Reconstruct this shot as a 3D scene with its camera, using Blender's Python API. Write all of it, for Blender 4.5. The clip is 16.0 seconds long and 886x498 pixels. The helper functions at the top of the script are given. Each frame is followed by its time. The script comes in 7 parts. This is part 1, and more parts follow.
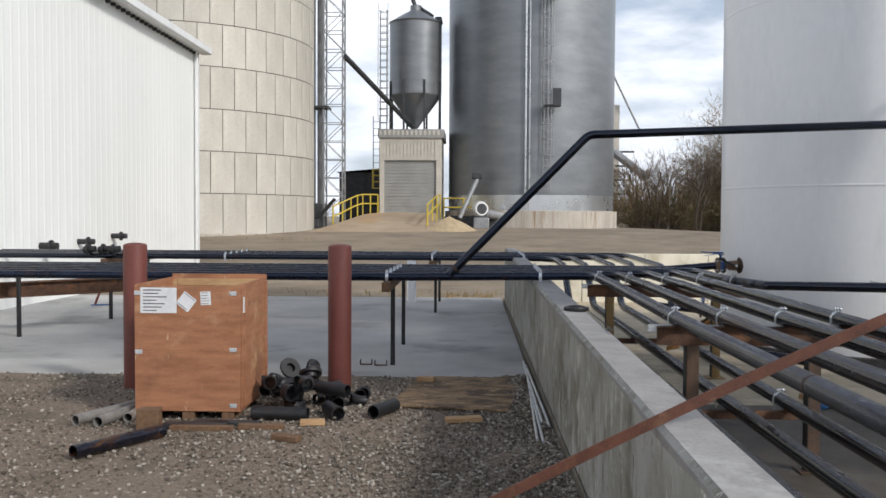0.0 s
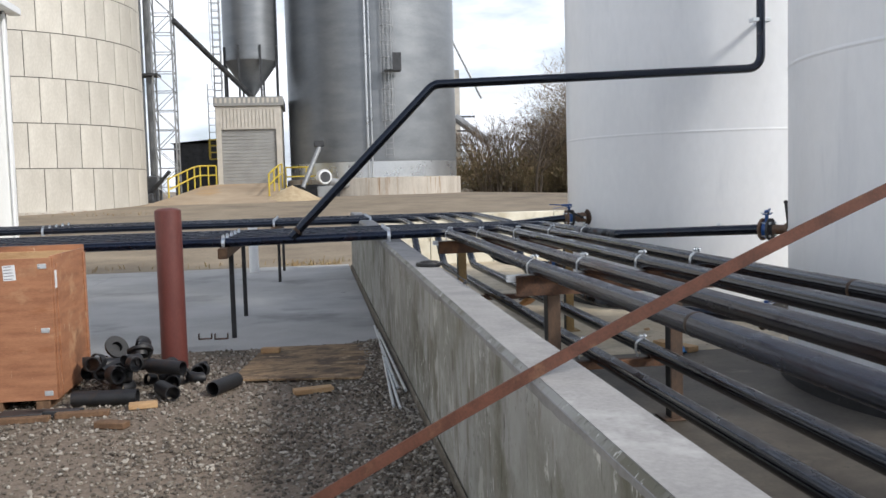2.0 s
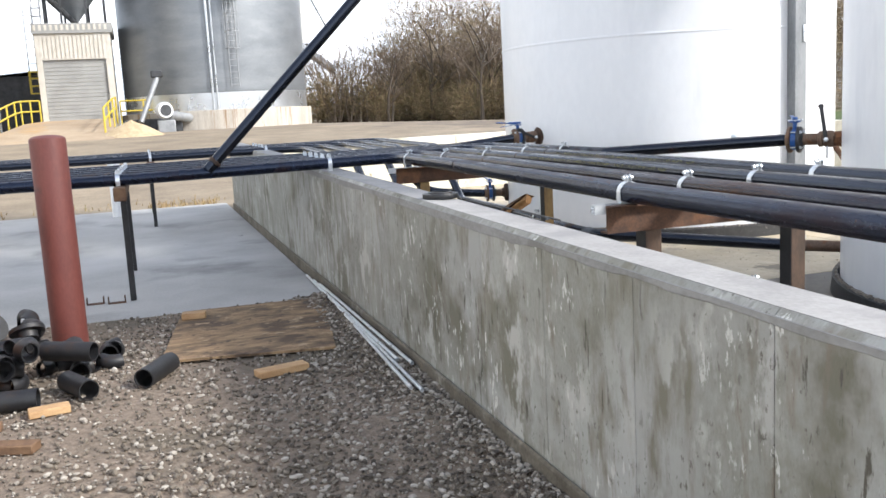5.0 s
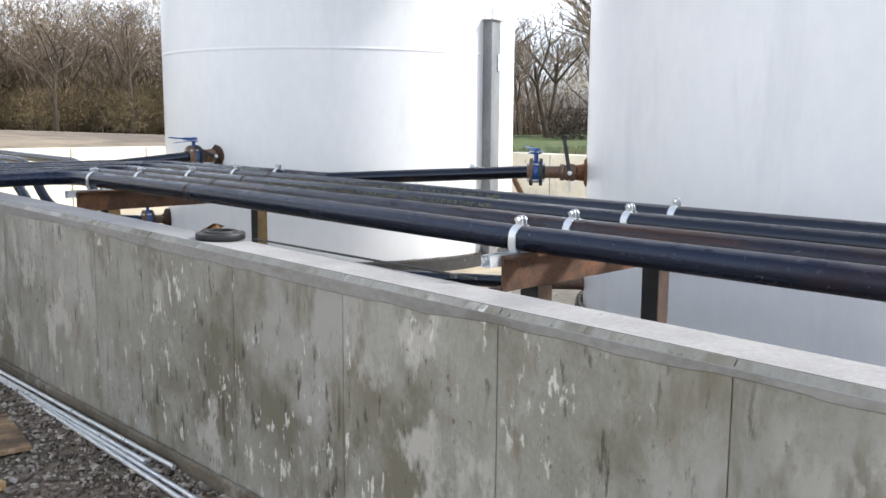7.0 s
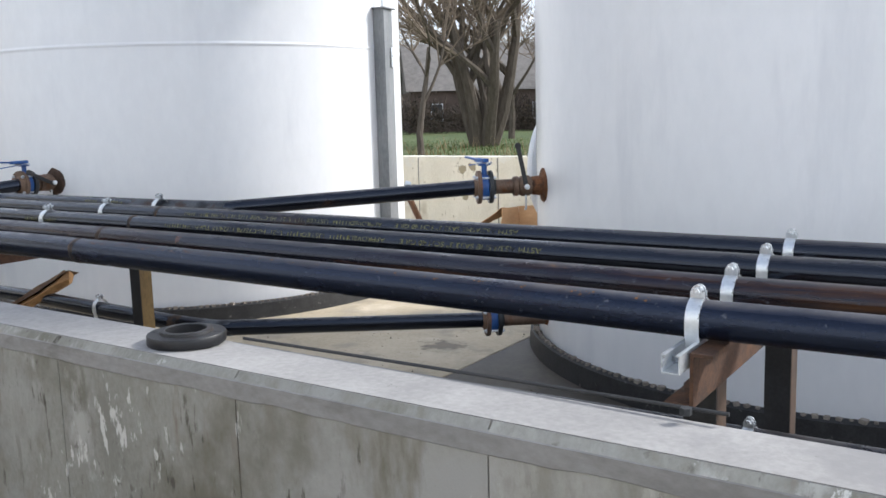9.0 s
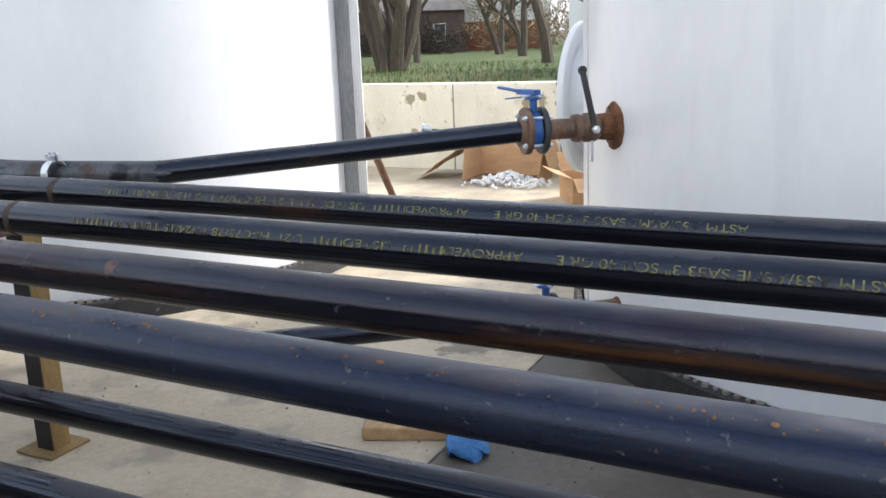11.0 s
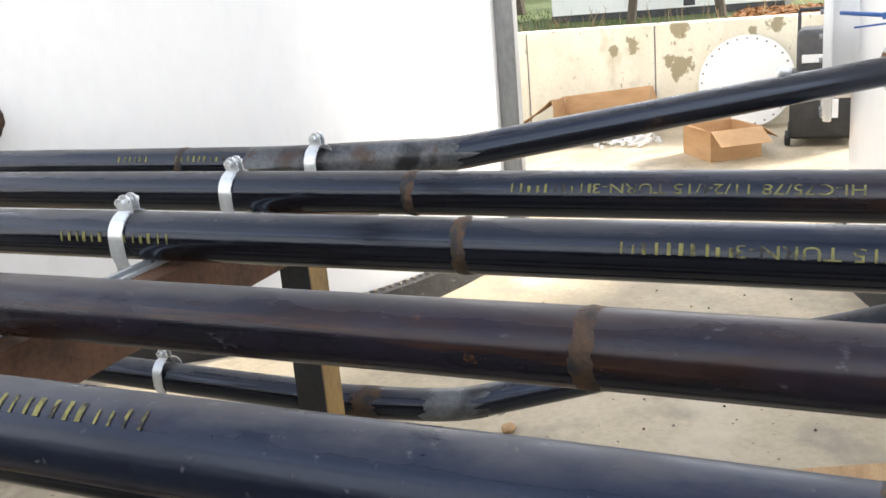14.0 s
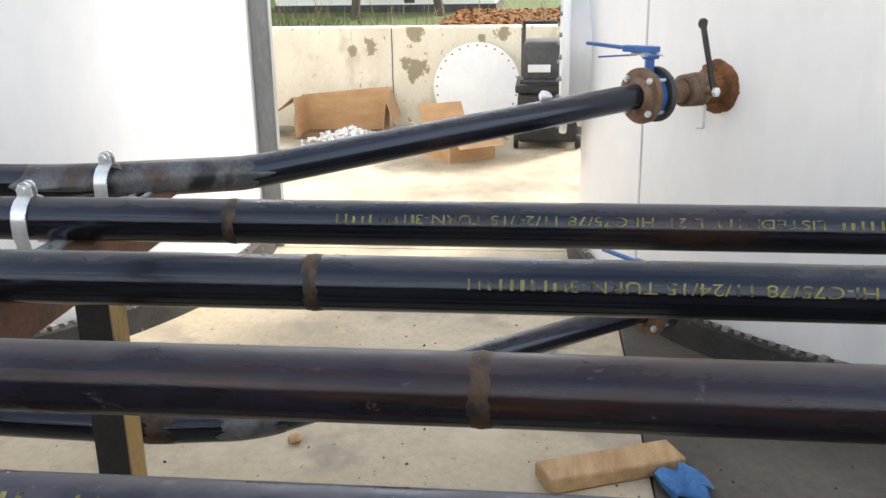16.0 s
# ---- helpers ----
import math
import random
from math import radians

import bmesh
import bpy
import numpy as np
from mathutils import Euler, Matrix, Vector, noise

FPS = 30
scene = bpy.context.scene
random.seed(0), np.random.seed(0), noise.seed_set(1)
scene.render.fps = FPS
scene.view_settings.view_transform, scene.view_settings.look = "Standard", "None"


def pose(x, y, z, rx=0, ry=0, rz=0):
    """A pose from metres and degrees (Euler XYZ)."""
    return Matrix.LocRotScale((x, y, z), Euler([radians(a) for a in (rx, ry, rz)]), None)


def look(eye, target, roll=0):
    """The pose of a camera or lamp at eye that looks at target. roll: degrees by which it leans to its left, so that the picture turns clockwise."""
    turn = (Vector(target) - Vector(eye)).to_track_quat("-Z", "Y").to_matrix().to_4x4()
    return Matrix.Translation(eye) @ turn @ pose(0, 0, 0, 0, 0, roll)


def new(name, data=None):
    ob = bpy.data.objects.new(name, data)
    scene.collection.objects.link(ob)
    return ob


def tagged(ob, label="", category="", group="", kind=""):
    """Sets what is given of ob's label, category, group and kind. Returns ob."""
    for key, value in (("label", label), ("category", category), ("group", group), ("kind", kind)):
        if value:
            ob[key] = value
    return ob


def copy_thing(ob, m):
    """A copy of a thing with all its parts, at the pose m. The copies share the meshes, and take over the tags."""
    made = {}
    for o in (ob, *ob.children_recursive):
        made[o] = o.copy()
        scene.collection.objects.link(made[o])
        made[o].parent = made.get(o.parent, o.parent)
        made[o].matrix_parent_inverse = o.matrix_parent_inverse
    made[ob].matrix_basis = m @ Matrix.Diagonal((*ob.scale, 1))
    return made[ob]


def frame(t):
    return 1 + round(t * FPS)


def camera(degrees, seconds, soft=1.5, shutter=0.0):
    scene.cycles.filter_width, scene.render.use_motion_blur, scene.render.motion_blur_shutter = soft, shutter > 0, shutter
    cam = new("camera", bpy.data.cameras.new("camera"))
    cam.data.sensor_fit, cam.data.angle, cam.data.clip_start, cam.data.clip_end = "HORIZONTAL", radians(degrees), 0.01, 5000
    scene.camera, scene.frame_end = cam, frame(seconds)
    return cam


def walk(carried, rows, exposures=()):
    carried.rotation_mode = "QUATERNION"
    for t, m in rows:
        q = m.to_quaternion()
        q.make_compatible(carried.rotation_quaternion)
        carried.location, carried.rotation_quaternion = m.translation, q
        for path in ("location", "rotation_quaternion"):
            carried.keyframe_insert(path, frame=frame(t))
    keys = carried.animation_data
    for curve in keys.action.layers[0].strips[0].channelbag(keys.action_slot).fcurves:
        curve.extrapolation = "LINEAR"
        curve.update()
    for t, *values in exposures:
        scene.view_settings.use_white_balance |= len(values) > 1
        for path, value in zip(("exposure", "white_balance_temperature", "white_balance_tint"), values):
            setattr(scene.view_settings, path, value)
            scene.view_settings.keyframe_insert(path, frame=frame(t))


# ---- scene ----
cam = camera(52.0, 16.0, soft=1.55)
PATH = [
    (0, (-0.704, -0.282, 1.682), (-0.763, 1.716, 1.611), 0.3),
    (0.5, (-0.72, -0.192, 1.679), (-0.737, 1.806, 1.601), 0.0),
    (1, (-0.737, -0.077, 1.669), (-0.675, 1.92, 1.572), -0.4),
    (1.5, (-0.719, 0.067, 1.628), (-0.558, 2.057, 1.511), -0.8),
    (2, (-0.682, 0.236, 1.552), (-0.406, 2.212, 1.41), -1.6),
    (2.5, (-0.725, 0.485, 1.514), (-0.338, 2.44, 1.341), -1.8),
    (3, (-0.847, 0.76, 1.477), (-0.343, 2.685, 1.277), -1.1),
    (3.5, (-0.928, 1.064, 1.432), (-0.389, 2.976, 1.202), -1.9),
    (3.7, (-0.991, 1.202, 1.487), (-0.452, 3.109, 1.224), -2.0),
    (5.8, (-1.572, 2.621, 1.421), (-0.778, 4.42, 1.054), -6.2),
    (6, (-1.622, 2.784, 1.446), (-0.626, 4.475, 1.06), -4.3),
    (6.5, (-1.764, 3.096, 1.444), (-0.515, 4.623, 1.117), -1.5),
    (7, (-1.743, 3.523, 1.441), (-0.356, 4.936, 1.16), 0.4),
    (7.5, (-1.791, 3.823, 1.504), (-0.3, 5.124, 1.214), -0.1),
    (8, (-1.655, 4.216, 1.498), (-0.094, 5.434, 1.219), -0.6),
    (8.5, (-1.496, 4.573, 1.485), (0.112, 5.732, 1.219), -0.8),
    (9, (-1.368, 4.917, 1.514), (0.283, 6.006, 1.22), -1.6),
    (9.2, (-1.275, 5.062, 1.498), (0.389, 6.13, 1.198), -1.6),
    (11.3, (-0.22, 6.427, 1.475), (1.519, 7.295, 1.003), -2.5),
    (11.5, (-0.188, 6.519, 1.452), (1.555, 7.387, 0.994), -3.2),
    (12, (-0.163, 6.786, 1.444), (1.581, 7.643, 0.972), -3.8),
    (12.5, (-0.126, 7.087, 1.441), (1.617, 7.934, 0.947), -3.8),
    (13, (-0.038, 7.345, 1.404), (1.695, 8.211, 0.906), -5.6),
    (13.5, (0.028, 7.578, 1.447), (1.746, 8.453, 0.916), -5.8),
    (14, (0.048, 7.823, 1.435), (1.802, 8.612, 0.887), -5.1),
    (14.5, (0.036, 8.012, 1.437), (1.86, 8.598, 0.861), -2.4),
    (15, (0.024, 8.016, 1.478), (1.896, 8.406, 0.89), -2.2),
    (15.5, (-0.034, 7.987, 1.527), (1.864, 8.207, 0.935), -1.6),
    (16, (-0.042, 7.994, 1.536), (1.854, 8.197, 0.934), -0.9),
]
# exposure opens as the view turns from the sky to the pipes; the white balance drifts
EXPOSURES = [(0, 0.15, 6450, 10), (1.5, 0.2, 6400, 10), (2, 0.38, 6400, 10), (2.5, 0.48, 6400, 10), (3.5, 0.8, 6300, 10), (6, 1.38, 6400, 10), (7, 1.2, 6350, 10), (7.5, 1.12, 6300, 10), (8, 1.0, 6280, 10), (9, 0.98, 6250, 10),
             (11.5, 1.42, 6450, 10), (12.5, 1.62, 6980, 10), (13, 1.8, 6980, 10), (13.5, 1.84, 6980, 10), (14, 1.78, 7050, 10),
             (14.5, 1.88, 7050, 10), (15, 1.88, 7000, 10), (15.5, 1.7, 7000, 10), (16, 1.57, 7000, 10)]
walk(cam, [(t, look(e, g, r)) for t, e, g, r in PATH], EXPOSURES)

# ---------------------------------------------------------------- light
scene.view_settings.exposure = 0.0
world = bpy.data.worlds.new("sky")
scene.world = world
world.use_nodes = True
wn, wl = world.node_tree.nodes, world.node_tree.links
wn.clear()
w_out = wn.new("ShaderNodeOutputWorld")
w_bg = wn.new("ShaderNodeBackground")
w_sky = wn.new("ShaderNodeTexSky")
w_sky.sky_type = 'NISHITA'
w_sky.sun_disc = False
w_sky.sun_elevation = radians(34)
w_sky.sun_rotation = radians(128)
w_sky.air_density, w_sky.dust_density = 1.0, 2.0
w_tc = wn.new("ShaderNodeTexCoord")
w_map = wn.new("ShaderNodeMapping")
w_map.inputs["Scale"].default_value = (1.6, 1.6, 5.0)
w_noise = wn.new("ShaderNodeTexNoise")
w_noise.inputs["Scale"].default_value = 2.2
w_noise.inputs["Detail"].default_value = 7
w_noise.inputs["Roughness"].default_value = 0.55
w_ramp = wn.new("ShaderNodeValToRGB")
w_ramp.color_ramp.elements[0].position, w_ramp.color_ramp.elements[0].color = 0.30, (0.25, 0.25, 0.25, 1)
w_ramp.color_ramp.elements[1].position, w_ramp.color_ramp.elements[1].color = 0.52, (1, 1, 1, 1)
w_cloud = wn.new("ShaderNodeValToRGB")
w_cloud.color_ramp.elements[0].position, w_cloud.color_ramp.elements[0].color = 0.40, (5.6, 6.3, 7.5, 1)
w_cloud.color_ramp.elements[1].position, w_cloud.color_ramp.elements[1].color = 0.62, (9.6, 9.8, 10.2, 1)
w_mix = wn.new("ShaderNodeMixRGB")
wl.new(w_tc.outputs["Generated"], w_map.inputs["Vector"])
wl.new(w_map.outputs["Vector"], w_noise.inputs["Vector"])
wl.new(w_noise.outputs["Fac"], w_ramp.inputs["Fac"])
wl.new(w_noise.outputs["Fac"], w_cloud.inputs["Fac"])
w_sep = wn.new("ShaderNodeSeparateXYZ")
wl.new(w_tc.outputs["Generated"], w_sep.inputs["Vector"])
w_high = wn.new("ShaderNodeMapRange")
w_high.interpolation_type = 'SMOOTHSTEP'
w_high.inputs["From Min"].default_value, w_high.inputs["From Max"].default_value = 0.40, 0.85
w_high.inputs["To Min"].default_value, w_high.inputs["To Max"].default_value = 1.0, 0.22
wl.new(w_sep.outputs["Z"], w_high.inputs["Value"])
w_thin = wn.new("ShaderNodeMath")
w_thin.operation = 'MULTIPLY'
wl.new(w_ramp.outputs["Color"], w_thin.inputs[0])
wl.new(w_high.outputs["Result"], w_thin.inputs[1])
wl.new(w_thin.outputs[0], w_mix.inputs["Fac"])
wl.new(w_sky.outputs["Color"], w_mix.inputs["Color1"])
wl.new(w_cloud.outputs["Color"], w_mix.inputs["Color2"])
wl.new(w_mix.outputs["Color"], w_bg.inputs["Color"])
w_bg.inputs["Strength"].default_value = 0.11
wl.new(w_bg.outputs["Background"], w_out.inputs["Surface"])

sun_data = bpy.data.lights.new("sun", 'SUN')
sun_data.energy, sun_data.angle, sun_data.color = 2.4, radians(9), (1.0, 0.965, 0.91)
sun = new("sun", sun_data)
sun.matrix_world = look((30, -24, 26), (0, 0, 0))


# ---------------------------------------------------------------- materials
def material(name, c1, c2, rough=0.6, metal=0.0, scale=6.0, bump=0.15, fine=60.0, stretch=(1, 1, 1), spread=0.12,
             third=None, third_at=(0.58, 0.68), third_scale=2.0, rand=0.0, coat=0.0, rough_var=0.1, third_stretch=(1, 1, 1), distance=0.01, layers=(), dust_sheen=None, sheen_tint=None, spots=(), spot_tone=(0, 0, 0), gleam=0.64, dull=False):
    """Two tones mixed by coarse and fine noise, an optional stain colour, relief and uneven gloss."""
    m = bpy.data.materials.new(name)
    m.use_nodes = True
    n, k = m.node_tree.nodes, m.node_tree.links
    b = n["Principled BSDF"]
    tc = n.new("ShaderNodeTexCoord")

    def noise_at(sc, st, detail=5.0):
        mp = n.new("ShaderNodeMapping")
        mp.inputs["Scale"].default_value = st
        k.new(tc.outputs["Object"], mp.inputs["Vector"])
        nz = n.new("ShaderNodeTexNoise")
        nz.inputs["Scale"].default_value = sc
        nz.inputs["Detail"].default_value = detail
        nz.inputs["Roughness"].default_value = 0.62
        k.new(mp.outputs["Vector"], nz.inputs["Vector"])
        return nz.outputs["Fac"]

    coarse, small = noise_at(scale, stretch), noise_at(fine, stretch, 3.0)
    mixv = n.new("ShaderNodeMath")
    mixv.operation = 'MULTIPLY_ADD'
    mixv.inputs[1].default_value = 0.35
    k.new(small, mixv.inputs[0])
    half = n.new("ShaderNodeMath")
    half.operation = 'MULTIPLY'
    half.inputs[1].default_value = 0.65
    k.new(coarse, half.inputs[0])
    k.new(half.outputs[0], mixv.inputs[2])
    ramp = n.new("ShaderNodeValToRGB")
    e = ramp.color_ramp.elements
    e[0].position, e[0].color = 0.5 - spread, (*c1, 1)
    e[1].position, e[1].color = 0.5 + spread, (*c2, 1)
    k.new(mixv.outputs[0], ramp.inputs["Fac"])
    colour = ramp.outputs["Color"]
    rusted = None
    stains = ([(third, third_at, third_scale, third_stretch)] if third else []) + list(layers)
    for tone, at, sc, st, *where in stains:
        stain = noise_at(sc, st, 6.0)
        mask = n.new("ShaderNodeValToRGB")
        mask.color_ramp.elements[0].position, mask.color_ramp.elements[0].color = at[0], (0, 0, 0, 1)
        mask.color_ramp.elements[1].position, mask.color_ramp.elements[1].color = at[1], (1, 1, 1, 1)
        k.new(stain, mask.inputs["Fac"])
        amount = mask.outputs["Color"]
        if where:
            # gathered in patches
            patch = n.new("ShaderNodeMapRange")
            patch.inputs["From Min"].default_value, patch.inputs["From Max"].default_value = where[0][1], where[0][2]
            k.new(noise_at(where[0][0], (1, 1, 0.8), 3.0), patch.inputs["Value"])
            both = n.new("ShaderNodeMath")
            both.operation = 'MULTIPLY'
            k.new(amount, both.inputs[0])
            k.new(patch.outputs["Result"], both.inputs[1])
            amount = both.outputs[0]
        if dull:
            worst = n.new("ShaderNodeMath")
            worst.operation = 'MAXIMUM'
            k.new(amount, worst.inputs[0])
            if rusted:
                k.new(rusted, worst.inputs[1])
            else:
                worst.inputs[1].default_value = 0.0
            rusted = worst.outputs[0]
        mx = n.new("ShaderNodeMixRGB")
        k.new(amount, mx.inputs["Fac"])
        k.new(colour, mx.inputs["Color1"])
        mx.inputs["Color2"].default_value = (*tone, 1)
        colour = mx.outputs["Color"]
    for centre, radius in spots:
        # a ragged spot of its own shape; on M_dirt it paints shade
        far = n.new("ShaderNodeVectorMath")
        far.operation = 'DISTANCE'
        k.new(tc.outputs["Object"], far.inputs[0])
        far.inputs[1].default_value = centre
        rag = n.new("ShaderNodeMath")
        rag.operation = 'MULTIPLY_ADD'
        k.new(noise_at(min(max(0.9 / radius, 0.8), 9.0 if radius > 0.04 else 40.0), (1, 1, 1), 5.0 if radius < 0.3 else 3.0), rag.inputs[0])
        rag.inputs[1].default_value = radius * 3.2
        k.new(far.outputs["Value"], rag.inputs[2])
        edge = n.new("ShaderNodeMapRange")
        edge.inputs["From Min"].default_value, edge.inputs["From Max"].default_value = radius * (2.35 if radius < 0.3 else 2.6), radius * (2.15 if radius < 0.3 else 1.95)
        k.new(rag.outputs[0], edge.inputs["Value"])
        tone_n = n.new("ShaderNodeMath")
        tone_n.operation = 'MULTIPLY'
        k.new(edge.outputs["Result"], tone_n.inputs[0])
        tone_n.inputs[1].default_value = 0.85
        mx = n.new("ShaderNodeMixRGB")
        k.new(tone_n.outputs[0], mx.inputs["Fac"])
        k.new(colour, mx.inputs["Color1"])
        mx.inputs["Color2"].default_value = (*spot_tone, 1)
        colour = mx.outputs["Color"]
    settled = None
    if dust_sheen:
        # uneven dust, plus the sky's pale reflection painted on what faces up
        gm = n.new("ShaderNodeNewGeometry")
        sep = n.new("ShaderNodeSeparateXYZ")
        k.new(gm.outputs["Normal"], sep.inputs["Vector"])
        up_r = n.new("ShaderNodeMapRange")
        up_r.inputs["From Min"].default_value, up_r.inputs["From Max"].default_value = dust_sheen[3] if len(dust_sheen) > 3 else 0.62, 0.98
        up_r.inputs["To Max"].default_value = dust_sheen[1]
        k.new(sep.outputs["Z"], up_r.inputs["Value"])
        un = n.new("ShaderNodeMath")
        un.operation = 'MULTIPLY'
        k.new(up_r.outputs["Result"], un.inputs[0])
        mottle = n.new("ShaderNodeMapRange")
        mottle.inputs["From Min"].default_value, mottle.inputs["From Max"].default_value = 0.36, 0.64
        k.new(noise_at(dust_sheen[2], (1, 0.5, 1), 6.0), mottle.inputs["Value"])
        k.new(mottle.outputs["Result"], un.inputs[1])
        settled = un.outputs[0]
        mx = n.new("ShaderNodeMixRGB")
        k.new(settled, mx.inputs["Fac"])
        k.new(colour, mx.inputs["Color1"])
        mx.inputs["Color2"].default_value = (*dust_sheen[0], 1)
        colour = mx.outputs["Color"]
    if rand:
        info = n.new("ShaderNodeObjectInfo")
        hsv = n.new("ShaderNodeHueSaturation")
        rng = n.new("ShaderNodeMapRange")
        rng.inputs["To Min"].default_value, rng.inputs["To Max"].default_value = 1 - rand, 1 + rand
        k.new(info.outputs["Random"], rng.inputs["Value"])
        k.new(rng.outputs["Result"], hsv.inputs["Value"])
        k.new(colour, hsv.inputs["Color"])
        colour = hsv.outputs["Color"]
    k.new(colour, b.inputs["Base Color"])
    rr = n.new("ShaderNodeMapRange")
    rr.inputs["To Min"].default_value, rr.inputs["To Max"].default_value = max(rough - rough_var, 0.02), min(rough + rough_var, 1)
    k.new(coarse, rr.inputs["Value"])
    gloss = rr.outputs["Result"]
    if settled:
        add = n.new("ShaderNodeMath")
        add.operation = 'ADD'
        add.use_clamp = True
        k.new(gloss, add.inputs[0])
        k.new(settled, add.inputs[1])
        gloss = add.outputs[0]
    k.new(gloss, b.inputs["Roughness"])
    b.inputs["Metallic"].default_value = metal
    if sheen_tint:
        b.inputs["Specular Tint"].default_value = (*sheen_tint, 1)
        b.inputs["Specular IOR Level"].default_value = gleam
        if rusted:
            fade = n.new("ShaderNodeMapRange")
            fade.inputs["To Min"].default_value, fade.inputs["To Max"].default_value = gleam, gleam * 0.35
            k.new(rusted, fade.inputs["Value"])
            k.new(fade.outputs["Result"], b.inputs["Specular IOR Level"])
    b.inputs["Coat Weight"].default_value = coat
    b.inputs["Coat Roughness"].default_value = 0.15
    if bump:
        bp = n.new("ShaderNodeBump")
        bp.inputs["Strength"].default_value = bump
        bp.inputs["Distance"].default_value = distance
        k.new(mixv.outputs[0], bp.inputs["Height"])
        k.new(bp.outputs["Normal"], b.inputs["Normal"])
    return m


# the pipes' blue tints add the clear sky's reflection to the bluish lacquer
BLUE_SKY_SHEEN = (0.66, 0.77, 1.0)
M_pipe = material("black_lacquered_steel", (0.0038, 0.0040, 0.0065), (0.0085, 0.0092, 0.013), 0.15, 0.0, 5, 0.04, 90, (1, 0.25, 1),
                  third=(0.035, 0.018, 0.011), third_at=(0.60, 0.76), third_scale=3.5, third_stretch=(1, .4, 1), rough_var=0.10,
                  dust_sheen=((0.118, 0.105, 0.093), 0.42, 9), sheen_tint=BLUE_SKY_SHEEN, gleam=0.56)
M_pipe_worn = material("worn_black_steel", (0.0036, 0.0039, 0.0066), (0.0115, 0.0105, 0.0155), 0.23, 0.0, 7, 0.06, 110, (1, 0.25, 1),
                       third=(0.042, 0.020, 0.012), third_at=(0.53, 0.70), third_scale=9.0, third_stretch=(1, .12, 1), rough_var=0.13,
                       layers=[((0.018, 0.014, 0.024), (0.54, 0.70), 9, (1, .4, 1)), ((0.075, 0.034, 0.013), (0.57, 0.68), 6, (2.2, 0.13, 2.2)), ((0.17, 0.085, 0.026), (0.66, 0.72), 14, (1, 0.3, 1)), ((0.07, 0.072, 0.08), (0.64, 0.71), 46, (1, .5, 1))],
                       dust_sheen=((0.125, 0.11, 0.10), 0.36, 11, 0.68), sheen_tint=(0.74, 0.80, 1.0), gleam=0.54, dull=True,
                       spot_tone=(0.105, 0.046, 0.022), spots=[((0.885, 7.58, 1.085), 0.022), ((0.889, 8.24, 1.098), 0.012), ((0.889, 8.375, 1.10), 0.009), ((0.892, 8.17, 1.05), 0.02), ((0.905, 8.32, 1.02), 0.03)])
M_pipe_dusty = material("dusty_sky_blued_black_steel", (0.0030, 0.0048, 0.0115), (0.0075, 0.0105, 0.023), 0.25, 0.0, 7, 0.06, 110, (1, 0.25, 1), rough_var=0.12,
                        layers=[((0.026, 0.018, 0.022), (0.54, 0.70), 5, (1, .4, 1)), ((0.12, 0.06, 0.03), (0.70, 0.75), 44, (1, 0.9, 1)), ((0.085, 0.09, 0.10), (0.63, 0.70), 60, (1, .8, 1))],
                        dust_sheen=((0.165, 0.153, 0.145), 0.5, 14, 0.68), sheen_tint=(0.60, 0.72, 1.0), gleam=0.5, dull=True)
M_weld = material("rusty_weld", (0.012, 0.009, 0.008), (0.095, 0.046, 0.018), 0.65, 0.0, 22, 0.4, 160, spread=0.16, third=(0.008, 0.009, 0.012), third_at=(0.47, 0.60), third_scale=30)
M_heat = material("heat_greyed_steel", (0.022, 0.025, 0.031), (0.13, 0.138, 0.15), 0.38, 0.0, 8, 0.1, 120, spread=0.16, third=(0.007, 0.008, 0.012), third_at=(0.47, 0.60), third_scale=9,
                  layers=[((0.05, 0.026, 0.018), (0.56, 0.66), 12, (1, 1, 1))])
M_galv = material("galvanised_steel", (0.60, 0.63, 0.66), (0.76, 0.79, 0.82), 0.30, 0.6, 20, 0.05, 120)
M_rust = material("rusty_steel_beam", (0.055, 0.030, 0.020), (0.15, 0.075, 0.042), 0.7, 0.3, 9, 0.25, 90, third=(0.22, 0.10, 0.045), third_at=(0.55, 0.7), third_scale=5)
M_post = material("brown_post_steel", (0.17, 0.105, 0.040), (0.34, 0.215, 0.080), 0.6, 0.0, 8, 0.15, 90, (1, 1, .4), third=(0.28, 0.175, 0.065), third_at=(0.55, 0.68), third_scale=4)
# M_post again, darkened by the shadow the pipes throw on the first rack
M_post_shaded = material("shaded_brown_post_steel", (0.045, 0.027, 0.018), (0.10, 0.058, 0.034), 0.6, 0.0, 8, 0.15, 90, (1, 1, .4))
M_footing = material("damp_footing_concrete", (0.075, 0.062, 0.045), (0.16, 0.14, 0.108), 0.9, 0, 4, 0.5, 60, third=(0.25, 0.23, 0.19), third_at=(0.58, 0.70), third_scale=5)
M_nozzle_dark = material("dark_rusted_pad", (0.035, 0.020, 0.014), (0.09, 0.05, 0.03), 0.8, 0.1, 16, 0.4, 100)
M_fitting = material("black_fitting_steel", (0.006, 0.0065, 0.008), (0.018, 0.018, 0.020), 0.5, 0.0, 10, 0.1, 90, third=(0.03, 0.018, 0.012), third_at=(0.58, 0.70), third_scale=9)
M_angle = material("red_brown_angle_iron", (0.075, 0.030, 0.019), (0.15, 0.060, 0.038), 0.6, 0.1, 10, 0.12, 120, third=(0.20, 0.105, 0.06), third_at=(0.6, 0.72), third_scale=9)
